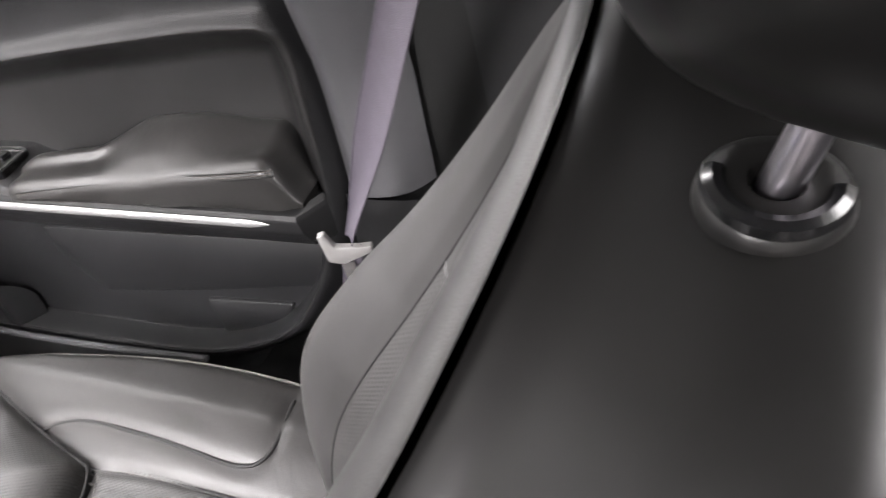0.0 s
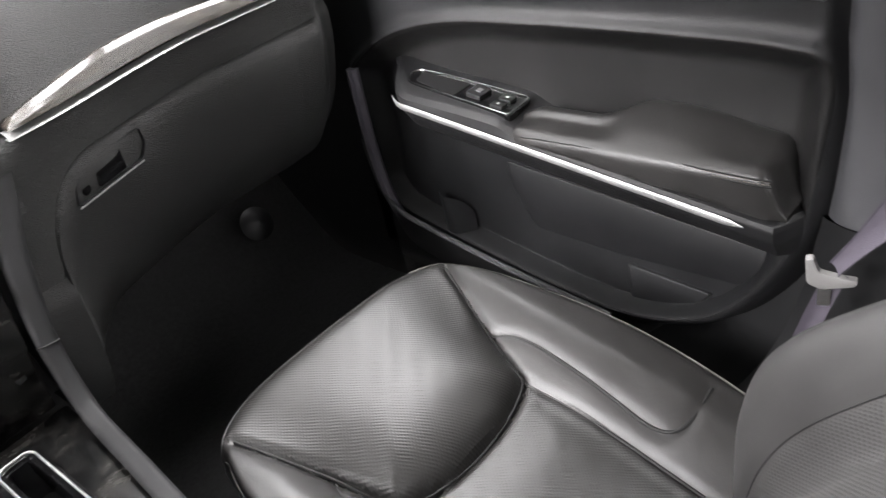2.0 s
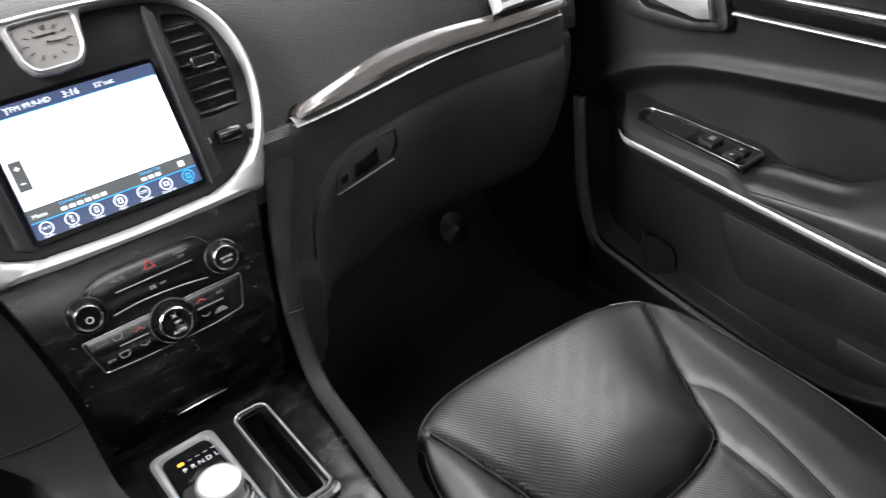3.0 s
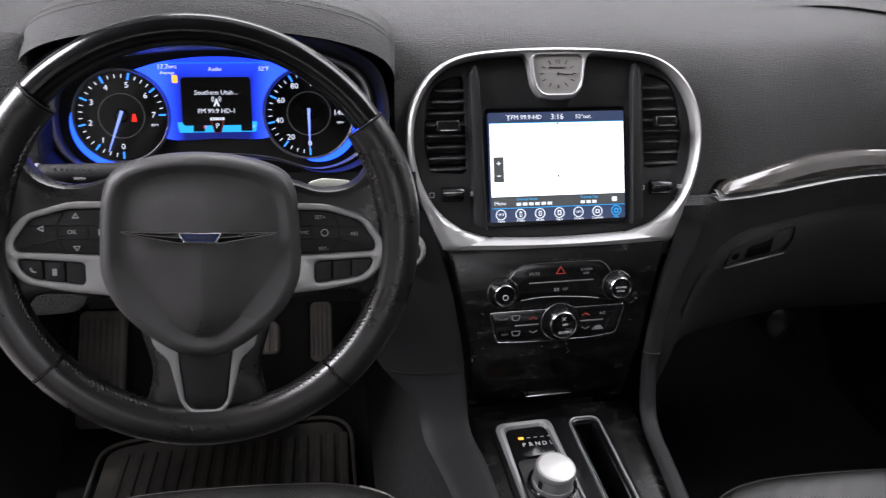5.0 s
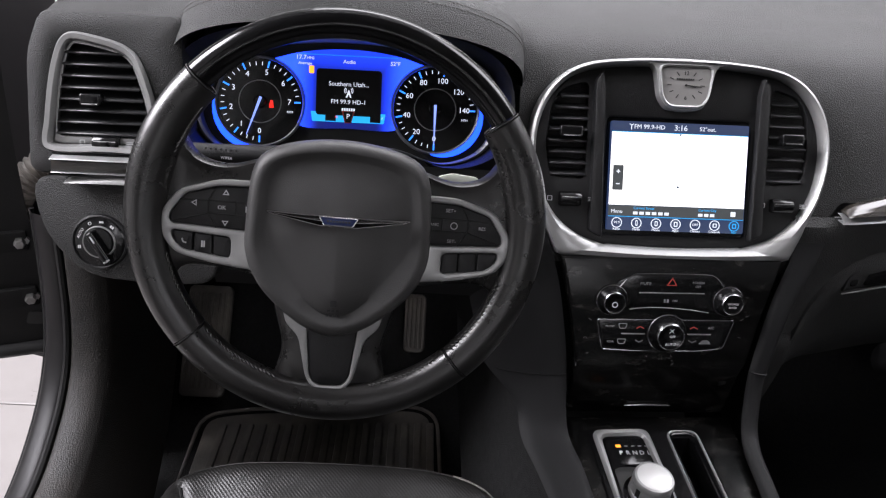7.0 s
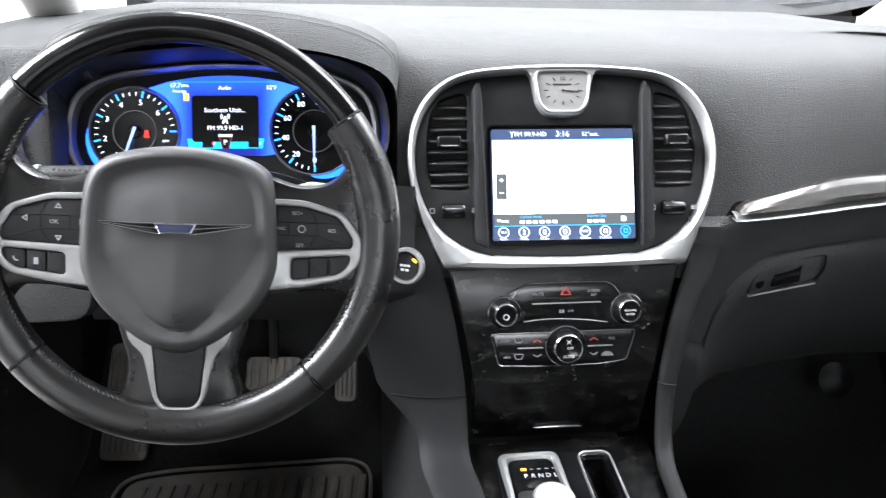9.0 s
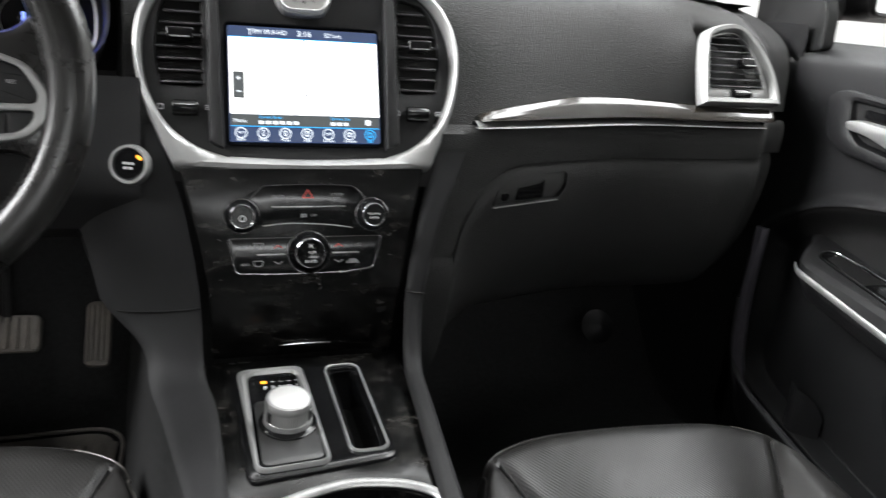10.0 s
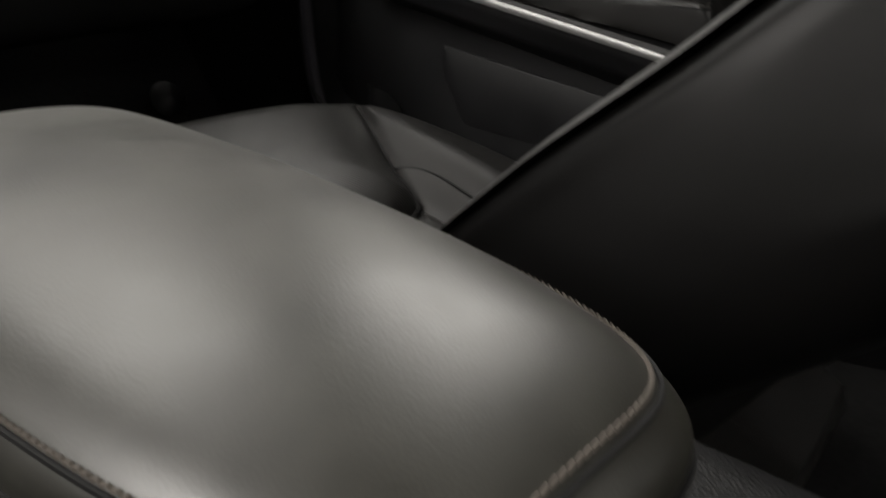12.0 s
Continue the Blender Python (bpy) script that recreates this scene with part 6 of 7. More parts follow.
def cushion(parent, cx):
    """The seat cushion: a crowned front panel, a rear panel and two bolsters, sewn together."""
    nx, ny = 130, 130
    U, V = np.meshgrid(np.linspace(-1, 1, nx + 1), np.linspace(0, 1, ny + 1), indexing="ij")
    yv = 0.02 + 0.68 * V
    half = 0.205 + 0.055 * np.sin(np.pi * np.clip((yv - 0.02) / 0.66, 0, 1)) ** 0.8 + 0.006 * ss(0.55, 0.66, yv)
    c = U * half
    front = 0.694 - 0.042 * (np.abs(U) ** 7)
    y = 0.02 + (front - 0.02) * V
    ac = np.abs(c)
    crest = 0.142 + 0.250 * (y - 0.29)
    # seams
    front_back = curve([(-0.190, 0.652), (-0.143, 0.545), (-0.123, 0.490), (-0.112, 0.470), (-0.06, 0.455), (0, 0.451), (0.06, 0.455), (0.112, 0.470), (0.123, 0.490), (0.143, 0.545), (0.190, 0.652)], 80, False)
    rear_l = curve([(0.119, 0.474), (0.125, 0.38), (0.124, 0.28), (0.118, 0.14)], 20, False)
    bol = curve([(0.143, 0.545), (0.158, 0.500), (0.158, 0.43), (0.154, 0.36), (0.150, 0.310), (0.158, 0.284), (0.184, 0.272), (0.232, 0.272)], 48, False)
    fb, rl, bl = pts2(front_back), pts2(rear_l), pts2(bol)
    d1 = seg_dist(c, y, fb)
    d2 = seg_dist(ac, y, rl)
    d3 = seg_dist(ac, y, bl)
    in_front = inside(c, y, fb + [(0.25, 0.80), (-0.25, 0.80)])
    bolster = ss(0.10, 0.205, ac)
    # the front panel rolls over into its seam; behind it the rear panel lies lower
    roll = np.clip(1 - np.where(in_front, d1, 0) / 0.075, 0, 1)
    drop = np.where(in_front, 1 - np.sqrt(np.maximum(0, 1 - roll ** 2.2)), 1.0)
    z = crest - (0.034 + 0.008 * ss(0.40, 0.30, y)) * drop * (1 - bolster)
    z += 0.010 * np.cos(np.clip(ac / 0.2, 0, 1) * np.pi / 2) * np.where(in_front, 1, 0) * ss(0.0, 0.10, d1)
    z += 0.012 * bolster * np.sin(np.pi * np.clip((y - 0.2) / 0.5, 0, 1))
    near = np.minimum(d1, d2)
    z += np.where(in_front, 0.0, 0.005) * (1 - np.exp(-near / 0.026)) - np.where(in_front, 0.0, 0.003)
    z -= 0.005 * np.exp(-(d1 / 0.006) ** 2) + 0.004 * np.exp(-(d2 / 0.006) ** 2) + 0.0022 * np.exp(-(d3 / 0.007) ** 2)
    # rounded front and sides
    e = np.clip((np.abs(U) - 0.94) / 0.06, 0, 1)
    z -= 0.012 * (1 - np.sqrt(np.maximum(0, 1 - e ** 2)))
    f = np.clip((V - 0.955) / 0.045, 0, 1)
    z -= 0.012 * (1 - np.sqrt(np.maximum(0, 1 - f ** 2)))
    rng = np.random.RandomState(4)
    for _ in range(70):
        a, b, w, k = rng.uniform(-0.24, 0.24), rng.uniform(0.2, 0.65), rng.uniform(0.006, 0.02), rng.uniform(0.03, 0.08)
        q = rng.uniform(-0.5, 0.5) + (0.0 if abs(a) < 0.12 else 1.3 * np.sign(a))
        s1, s2 = (c - a) * np.cos(q) + (y - b) * np.sin(q), -(c - a) * np.sin(q) + (y - b) * np.cos(q)
        z += rng.uniform(-0.0011, 0.0011) * (1 if abs(a) > 0.11 else 0.5) * np.exp(-(s1 / k) ** 2 - (s2 / w) ** 2)
    in_rear = inside(c, y, [(-0.118, 0.0)] + [(-0.118, 0.14)] + [(-x_, y_) for x_, y_ in reversed(rl)] + [q for q in fb if abs(q[0]) < 0.119] + rl + [(0.118, 0.0)])
    side = [(0.119, 0.474), (0.143, 0.545)] + [q for q in bl if q[0] < 0.17 and q[1] > 0.285] + [(0.150, 0.14)] + rl[::-1]
    lobe = inside(ac, y, side) & ~in_front
    kinds = np.where(in_front, 0, np.where(in_rear & (y < 0.47), 1, np.where(lobe, 4, 2) + (c >= 0)))
    mats = (PERFORATED, PERFORATED, LEATHER, LEATHER, LEATHER, LEATHER)
    names = ("front_panel", "rear_panel", "bolster", "bolster", "bolster_insert", "bolster_insert")
    for k in range(6):
        bm = bmesh.new()
        vs = {}

        def vert(i, j):
            if (i, j) not in vs:
                vs[i, j] = bm.verts.new((cx + c[i, j], y[i, j], z[i, j]))
            return vs[i, j]
        for i in range(nx):
            for j in range(ny):
                if kinds[i, j] == k:
                    bm.faces.new((vert(i, j), vert(i + 1, j), vert(i + 1, j + 1), vert(i, j + 1)))
        part(names[k], bm, mats[k], parent, "perforated black leather" if k < 2 else "")
    # sewn seams
    def on(a, b):
        i, j = np.unravel_index(np.argmin((c - a) ** 2 + (y - b) ** 2), c.shape)
        return Vector((cx + a, b, z[i, j] + 0.0009))
    for line in (fb, rl, [(-a, b) for a, b in rl], bl, [(-a, b) for a, b in bl]):
        pts = [on(a, b) for a, b in line]
        for _ in range(14):
            for k in range(1, len(pts) - 1):
                pts[k].z = (pts[k - 1].z + 2 * pts[k].z + pts[k + 1].z) / 4
        part("seam", tube(pts, 0.0021, seg=6), DARK, parent)
    # valance all round
    rim = [(c[i, 0], y[i, 0], z[i, 0]) for i in range(nx, -1, -3)] + [(c[0, j], y[0, j], z[0, j]) for j in range(0, ny + 1, 3)] + [(c[i, ny], y[i, ny], z[i, ny]) for i in range(0, nx + 1, 3)] + [(c[nx, j], y[nx, j], z[nx, j]) for j in range(ny, -1, -3)]
    bm = bmesh.new()
    rows = []
    for dz, k in ((0, 1.0), (-0.015, 1.012), (-0.05, 1.0), (-0.10, 0.93), (-0.15, 0.86)):
        rows.append([bm.verts.new((cx + a * k, 0.40 + (b - 0.40) * k, max(0.02, h + dz))) for a, b, h in rim])
    for r0, r1 in zip(rows, rows[1:]):
        for i in range(len(rim)):
            bm.faces.new((r0[i], r0[(i + 1) % len(rim)], r1[(i + 1) % len(rim)], r1[i]))
    part("valance", bm, LEATHER, parent)
    # piping along the outer edges; the right side's pale colour paints an edge highlight
    for k, mat_ in ((0, LEATHER), (nx, PIPING)):
        side_edge = [Vector((cx + c[k, j] * 1.002, y[k, j], z[k, j] + 0.0025)) for j in range(8, ny + 1, 2)]
        part("piping", tube(side_edge, 0.0022 if k else 0.0012, seg=6), mat_, parent)
    for i0, i1, mat_ in ((0, 112, LEATHER), (112, nx, PIPING)):
        part("piping", tube([Vector((cx + c[i, ny], y[i, ny] - 0.001, z[i, ny] + 0.002)) for i in range(i0, i1 + 1, 2)], 0.0022 if i0 else 0.0012, seg=6), mat_, parent)


# edge of the backrest's front: half width, y, z; and its middle line
BACK_EDGE = curve([(0.190, 0.205, 0.11), (0.205, 0.208, 0.19), (0.210, 0.182, 0.272), (0.208, 0.110, 0.349), (0.199, 0.026, 0.421), (0.184, -0.040, 0.487), (0.160, -0.086, 0.540), (0.125, -0.114, 0.576), (0.085, -0.133, 0.602), (0.04, -0.144, 0.620), (0.0, -0.147, 0.626)], 81, False)
BACK_MID = curve([(0, 0.165, 0.085), (0, 0.135, 0.16), (0, 0.085, 0.24), (0, 0.025, 0.32), (0, -0.03, 0.40), (0, -0.075, 0.475), (0, -0.110, 0.548), (0, -0.137, 0.605), (0, -0.147, 0.626)], 81, False)


BACK_SEAM = 0.59


def backrest_point(i, c):
    """A place on the backrest's front, at row i of 80 and width share c (-1..1), from the seat's own middle."""
    e, m = BACK_EDGE[i], BACK_MID[i]
    a = abs(c)
    g = smooth01(0.38, 0.93, a)
    p = Vector((e.x * c, m.y + (e.y - m.y) * g, m.z + (e.z - m.z) * g))
    t = (BACK_EDGE[min(80, i + 1)] - BACK_EDGE[max(0, i - 1)])
    t.x = 0
    t.normalize()
    nf = Vector((0, t.z, -t.y))
    k = math.sin(math.pi * min(1, i / 70)) if i < 70 else 0
    p += nf * (0.012 * k * (1 - a * a) - 0.005 * math.exp(-((a - BACK_SEAM) / 0.03) ** 2) - 0.003 * math.exp(-((i - 46) / 2.0) ** 2) * smooth01(BACK_SEAM, BACK_SEAM - 0.06, a) + 0.012 * smooth01(0.38, 0.62, a) * (1 - smooth01(0.70, 1.0, a) ** 1.4) * (1 - 0.4 * smooth01(60, 80, i)))
    return p, nf


def backrest(parent, cx):
    at_ = Vector((cx, 0, 0))

    def front(c0, c1, i0=0, i1=80):
        return lambda u, v: at_ + backrest_point(i0 + round(v * (i1 - i0)), c0 + (c1 - c0) * u)[0]
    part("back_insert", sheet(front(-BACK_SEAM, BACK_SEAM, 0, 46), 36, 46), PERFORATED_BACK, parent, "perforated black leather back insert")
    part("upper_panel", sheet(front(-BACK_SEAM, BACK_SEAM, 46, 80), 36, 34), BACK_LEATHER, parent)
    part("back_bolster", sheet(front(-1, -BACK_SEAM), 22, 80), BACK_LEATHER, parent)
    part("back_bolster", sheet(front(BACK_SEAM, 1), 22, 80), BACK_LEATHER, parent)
    # the shell wraps round behind the front's edge
    edge, out_, back_ = [], [], []
    for i in range(81):
        p, nf = backrest_point(i, 1.0)
        tg = (backrest_point(min(80, i + 1), 1.0)[0] - backrest_point(max(0, i - 1), 1.0)[0]).normalized()
        o = tg.cross(nf)
        o = (o if o.x > 0 else -o).normalized()
        if i > 70:
            o = o.lerp(Vector((0, -0.57, 0.82)), smooth01(70, 80, i)).normalized()
        nf = nf.lerp(Vector((0, 0.80, 0.60)), 0.9 * smooth01(30, 70, i)).normalized()
        edge.append(p), out_.append(o), back_.append(nf)

    def mir(v):
        return Vector((-v.x, v.y, v.z))
    edge = edge + [mir(q) for q in reversed(edge[:-1])]
    out_ = out_ + [mir(q) for q in reversed(out_[:-1])]
    back_ = back_ + [mir(q) for q in reversed(back_[:-1])]
    rows = []
    for k in range(161):
        s = 1 - abs(k - 80) / 80
        w = 0.014 + 0.046 * smooth01(0.40, 0.80, s) * (1 - 0.75 * smooth01(0.80, 0.97, s))
        prof = curve([(-0.004, 0.004), (0.001, 0.010), (0.15 * w, 0.022), (0.42 * w, 0.040), (0.75 * w, 0.062), (w, 0.090), (0.8 * w, 0.115), (-0.01, 0.132), (-0.06, 0.14)], 36, False)
        rows.append([at_ + edge[k] + out_[k] * q.x - back_[k] * q.y for q in prof])
    for _ in range(3):
        rows = [rows[0]] + [[(a + b * 2 + c) / 4 for a, b, c in zip(r0, r1, r2)] for r0, r1, r2 in zip(rows, rows[1:], rows[2:])] + [rows[-1]]
    bm = bmesh.new()
    vs = [[bm.verts.new(q) for q in r] for r in rows]
    for r0, r1 in zip(vs, vs[1:]):
        for k in range(35):
            bm.faces.new((r0[k], r0[k + 1], r1[k + 1], r1[k]))
    tv = bm.verts.new(sum((r[-1] for r in rows), Vector()) / 161)
    for r0, r1 in zip(vs, vs[1:]):
        bm.faces.new((r0[-1], r1[-1], tv))
    part("back_shell", bm, SHELL, parent, "smooth black leather back shell")
    for s in (-1, 1):
        part("seam", tube([at_ + backrest_point(k, s * BACK_SEAM)[0] for k in range(81)], 0.0011, seg=5), DARK, parent)
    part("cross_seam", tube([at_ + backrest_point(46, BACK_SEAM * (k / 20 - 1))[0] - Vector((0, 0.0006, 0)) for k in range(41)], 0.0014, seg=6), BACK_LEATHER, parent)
    part("shell_seam", tube([rows[75][k] for k in range(2, 30)], 0.0012, seg=6), DARK, parent)


def headrest(parent, cx):
    up = Vector((0, -0.40, 0.915)).normalized()
    nf = Vector((0, up.z, -up.y))
    base = Vector((cx, -0.197, 0.590))

    def pillow(u, v):
        a, b = 2 * math.pi * u, math.pi * (v - 0.5)
        k = max(0, math.cos(b)) ** 0.36
        ca, sa = math.cos(a), math.sin(a)
        x = 0.196 * math.copysign(abs(ca) ** 0.42, ca) * k
        y = 0.058 * math.copysign(abs(sa) ** 0.6, sa) * k
        z = 0.085 * math.copysign(abs(math.sin(b)) ** 0.75, math.sin(b))
        return base + up * (0.129 + z) + nf * (y + 0.015) + Vector((x, 0, 0))
    part("headrest", sheet(pillow, 48, 32, close_u=True), SHELL, parent, "black leather headrest")
    for s in (-1, 1):
        foot = base + Vector((s * 0.088, 0, 0))
        lean = Vector((s * 0.25, -0.14, 0.95)).normalized()
        part("headrest_post", tube([foot - up * 0.02, foot + up * 0.10], 0.0058, seg=16), POST_STEEL, parent, "steel headrest post")
        m = Matrix.Translation(foot) @ lean.to_track_quat("Z", "Y").to_matrix().to_4x4()
        part("post_sleeve", lathe([(0.006, 0.004), (0.0075, 0.0080), (0.012, 0.0085), (0.017, 0.0075), (0.0200, 0.0045), (0.0212, -0.001), (0.0216, -0.010)], m, 32), SHELL, parent)
        part("release_button", tube([m @ Vector((0.0160 * math.cos(a), 0.0160 * math.sin(a), 0.0070)) for a in np.linspace(2.4, 5.6, 20)], 0.0036, seg=8), PIANO, parent)


def seat(name, label, cx):
    t = thing(name, label, "car seat", (cx, 0.4, 0.0), group="front seats")
    cushion(t, cx)
    backrest(t, cx)
    headrest(t, cx)
    part("seat_base", box((0.38, 0.42, 0.04), pose(cx, 0.40, 0.022), 0.02, 2), DARK, t)
    return t


passenger_seat = seat("car_seat", "black leather passenger seat with perforated panels and piping", 0.413)
driver_seat = copy_thing(passenger_seat, pose(-0.400, 0.432, 0.012))
tagged(driver_seat, "black perforated leather driver seat behind the steering wheel")

# ---- passenger door ----
DOOR = Matrix(((0, 0, -1, 0.795), (-1, 0, 0, 0), (0, 1, 0, 0), (0, 0, 0, 1)))


def dp(*yz, r=0.0, seg=4):
    """A polygon given as (y, z) pairs on the door, in the door's own frame."""
    return poly(*[(-y, z) for y, z in yz], r=r, seg=seg)


def strip_z(y):
    return 0.315 + 0.185 * (y - 0.28)


def strip_x(y):
    return 0.746 - 0.044 * (y - 0.28)


def passenger_door():
    t = thing("passenger_door", "closed black passenger door panel with a padded armrest", "car door", (0.80, 0.6, 0.0))
    edge = curve([(0.985, 0.41), (0.945, 0.452), (0.86, 0.497), (0.74, 0.522), (0.58, 0.527), (0.40, 0.526), (0.26, 0.520), (0.213, 0.50), (0.215, 0.40), (0.235, 0.29), (0.29, 0.18), (0.37, 0.105), (0.50, 0.075), (0.68, 0.100), (0.86, 0.138), (0.945, 0.165), (0.977, 0.22), (0.986, 0.31)], 120)
    ed = pts2(edge)
    mid = Vector((0.60, 0.31, 0))
    lo, hi = (0.195, -0.04), (1.015, 0.735)
    edge = curve([tuple(q) for q in edge], 200)

    def out_to(q):
        v = q - mid
        k = min(((hi if v[a] > 0 else lo)[a] - mid[a]) / v[a] for a in (0, 1) if abs(v[a]) > 1e-6)
        return mid + v * k
    far = [out_to(q) for q in edge]
    for cy in (lo[0], hi[0]):
        for cz in (lo[1], hi[1]):
            k = min(range(200), key=lambda i: (far[i] - Vector((cy, cz, 0))).length)
            far[k] = Vector((cy, cz, 0))
    loops = [[mid.lerp(q, 1 - (1 - k / 44) ** 1.7) for q in edge] for k in range(1, 45)] + [[p.lerp(q, (k / 40) ** 1.6) for p, q in zip(edge, far)] for k in range(1, 41)]
    Y, Z = np.array([[q.x for q in r] for r in loops]), np.array([[q.y for q in r] for r in loops])
    ins = np.arange(len(loops))[:, None] < 44
    d = seg_dist(Y, Z, ed + ed[:1])
    d[43] = 0
    X = 0.795 + np.where(ins, 0.034 * ss(0, 1, d / (0.045 - 0.034 * ss(0.30, 0.18, Z))), -0.004 * (np.exp(-(d / 0.01) ** 2) - 1) - 0.004)
    X += 0.045 * ss(0.695, 0.735, Z) ** 2 - 0.012 * np.exp(-((Z - 0.66) / 0.05) ** 2)
    X -= 0.007 * np.exp(-(d / 0.012) ** 2) * ss(0.36, 0.46, Z)
    X += 0.03 * ss(0.225, 0.195, Y)
    X += 0.05 * ss(0.06, -0.04, Z)
    X += np.where(ins, 0, 0.07 * ss(0.004, 0.05, d) * ss(0.40, 0.28, Z) * ss(0.52, 0.38, Y))
    Z = Z - 0.16 * ss(0.60, 0.735, Z) * np.maximum(0, 0.74 - Y)
    for name, mat, r0, r1, lab in (("insert", DOOR_LEATHER, 0, 43, "smooth black leather insert"), ("map_pocket", DOOR_VINYL, 0, 43, "black plastic map pocket"), ("panel", DOOR_VINYL, 43, 83, "grained black vinyl panel")):
        bm = bmesh.new()
        vs = [[bm.verts.new((X[i, j], Y[i, j], Z[i, j])) for j in range(200)] for i in range(r0, r1 + 1)]
        for i in range(r1 - r0):
            for j in range(200):
                if r0 or (Z[i, j] > strip_z(Y[i, j])) == (name == "insert"):
                    bm.faces.new((vs[i][j], vs[i][(j + 1) % 200], vs[i + 1][(j + 1) % 200], vs[i + 1][j]))
        for v in [v for v in bm.verts if not v.link_faces]:
            bm.verts.remove(v)
        part(name, bm, mat, t, lab)
    part("insert_seam", tube([Vector((X[43, j] - 0.0005, Y[43, j], Z[43, j])) for j in range(200)], 0.0014, True, 6), DARK, t)

    # armrest carrier with the switch panel on top
    def carrier(u, v):
        y = 0.90 - 0.675 * u
        k = smooth01(0.0, 0.16, u)
        xi = 0.82 - (0.82 - strip_x(y)) * k ** 0.7
        zs = strip_z(y)
        end = smooth01(0.97, 1.0, u)
        xi += 0.05 * end
        h = 0.012 * smooth01(0.60, 0.85, y) + 0.012 * smooth01(0.635, 0.595, y)
        p = [(0.83, zs + 0.030 - h), (xi + 0.012, zs + 0.028 - h), (xi + 0.002, zs + 0.020 - h * 0.8), (xi, zs + 0.004), (xi + 0.004, zs - 0.014), (xi + 0.02, zs - 0.040), (0.83, zs - 0.075)]
        f = v * 6
        i = min(5, int(f))
        f -= i
        return Vector((p[i][0] * (1 - f) + p[i + 1][0] * f, y, p[i][1] * (1 - f) + p[i + 1][1] * f))
    part("armrest_carrier", sheet(carrier, 60, 24), PLASTIC, t)

    def pad(u, v):
        """The armrest pad: a level cushion on the falling carrier, wider from the pull grip rearward."""
        y = 0.620 - 0.386 * u
        wide = smooth01(0.500, 0.425, y)
        xn, xf = strip_x(y) - 0.003, 0.806 + 0.036 * wide
        zb = strip_z(y) + 0.006 + 0.016 * u
        seam_z = 0.384 - 0.008 * u
        top = 0.409 + 0.013 * wide - 0.024 * smooth01(0.40, 0.24, y)
        k = math.sin(math.pi / 2 * min(1, 0.02 + u * 9)) ** 0.7
        e = 1 - smooth01(0.90, 1.0, u) ** 2 * 0.9
        p = [(xf, zb), (xn + 0.010, zb), (xn + 0.001, zb + 0.003), (xn, seam_z - 0.004), (xn + 0.0005, seam_z), (xn + 0.004, seam_z + 0.0075), (xn + 0.015, seam_z + 0.0145), (xn + 0.040, seam_z * 0.35 + top * 0.65), (xf - 0.022, top), (xf - 0.006, top - 0.004), (xf, top - 0.016), (xf, zb)]
        f = curve([(0, *q) for q in p], 61, False)[round(v * 60)] if k * e > 0 else Vector()
        xc = 0.772
        return Vector((xc + (f.y - xc) * (0.55 + 0.45 * k) * (0.75 + 0.25 * e), y, zb + (f.z - zb) * (0.25 + 0.75 * k) * e))
    pd = part("armrest_pad", sheet(pad, 64, 60), LEATHER, t, "padded black leather armrest")

    def pad_line(y, dz):
        u = (0.620 - y) / 0.386
        return Vector((pad(u, 0.46).x - 0.0012, y, 0.384 - 0.008 * u + dz))
    for dz in (0.0, 0.0085):
        part("pad_seam", tube([pad_line(0.585 - 0.335 * k / 50, dz - 0.002) for k in range(51)], 0.0010, seg=5), DARK, pd)
    for dz in (0.0012, 0.0052):
        for k in range(64):
            y = 0.585 - 0.335 * k / 64
            part("stitch", tube([pad_line(y, dz), pad_line(y - 0.0034, dz)], 0.0006, seg=5), STITCH, pd)
    # bright strip along the armrest
    sp = [Vector((strip_x(y) + (0.03 * smooth01(0.80, 0.86, y)) - 0.002, y, strip_z(y))) for y in np.linspace(0.835, 0.28, 50)]
    part("bright_strip", tube(sp, 0.0052, seg=10, flat=0.45, up=(1, 0, 0), taper=lambda u: min(1, 0.25 + u * 12, 0.15 + (1 - u) * 25)), SATIN, t, "satin metal strip")

    # switch panel
    q = Matrix.Translation((0.776, 0.722, strip_z(0.722) + 0.0215)) @ pose(0, 0, 0, 6.5, 0, 0)
    so = poly((-0.029, -0.110), (0.034, -0.105), (0.036, 0.06), (0.030, 0.112), (0.012, 0.119), (-0.015, 0.098), r=0.011, seg=5)
    sw = part("switch_panel", plate(so, [], -0.012, 0.0035, q, 0.002), PIANO, t, "gloss black window switch panel")
    line = [q @ Vector((p_.x * 0.93, p_.y * 0.965, 0.0042)) for p_ in so]
    part("bright_outline", tube(line, 0.0013, True, 6), CHROME, sw)
    part("tray", plate(poly((-0.020, 0.002), (0.026, 0.002), (0.024, 0.098), (-0.006, 0.088), r=0.006), [], 0.0, 0.0042, q), DARK, sw)
    part("window_switch", box((0.030, 0.026, 0.010), at(q, 0.004, -0.030, 0.006, 6), 0.003, 2), PLASTIC, sw)
    part("switch_mark", box((0.010, 0.008, 0.001), at(q, 0.004, -0.032, 0.0112, 6)), SATIN, sw)
    for x in (-0.012, 0.010):
        part("lock_switch", box((0.016, 0.022, 0.006), at(q, x, -0.078, 0.005), 0.002, 2), PLASTIC, sw)
        part("lock_mark", box((0.004, 0.004, 0.0006), at(q, x, -0.078, 0.0084)), GREY_INK, sw)

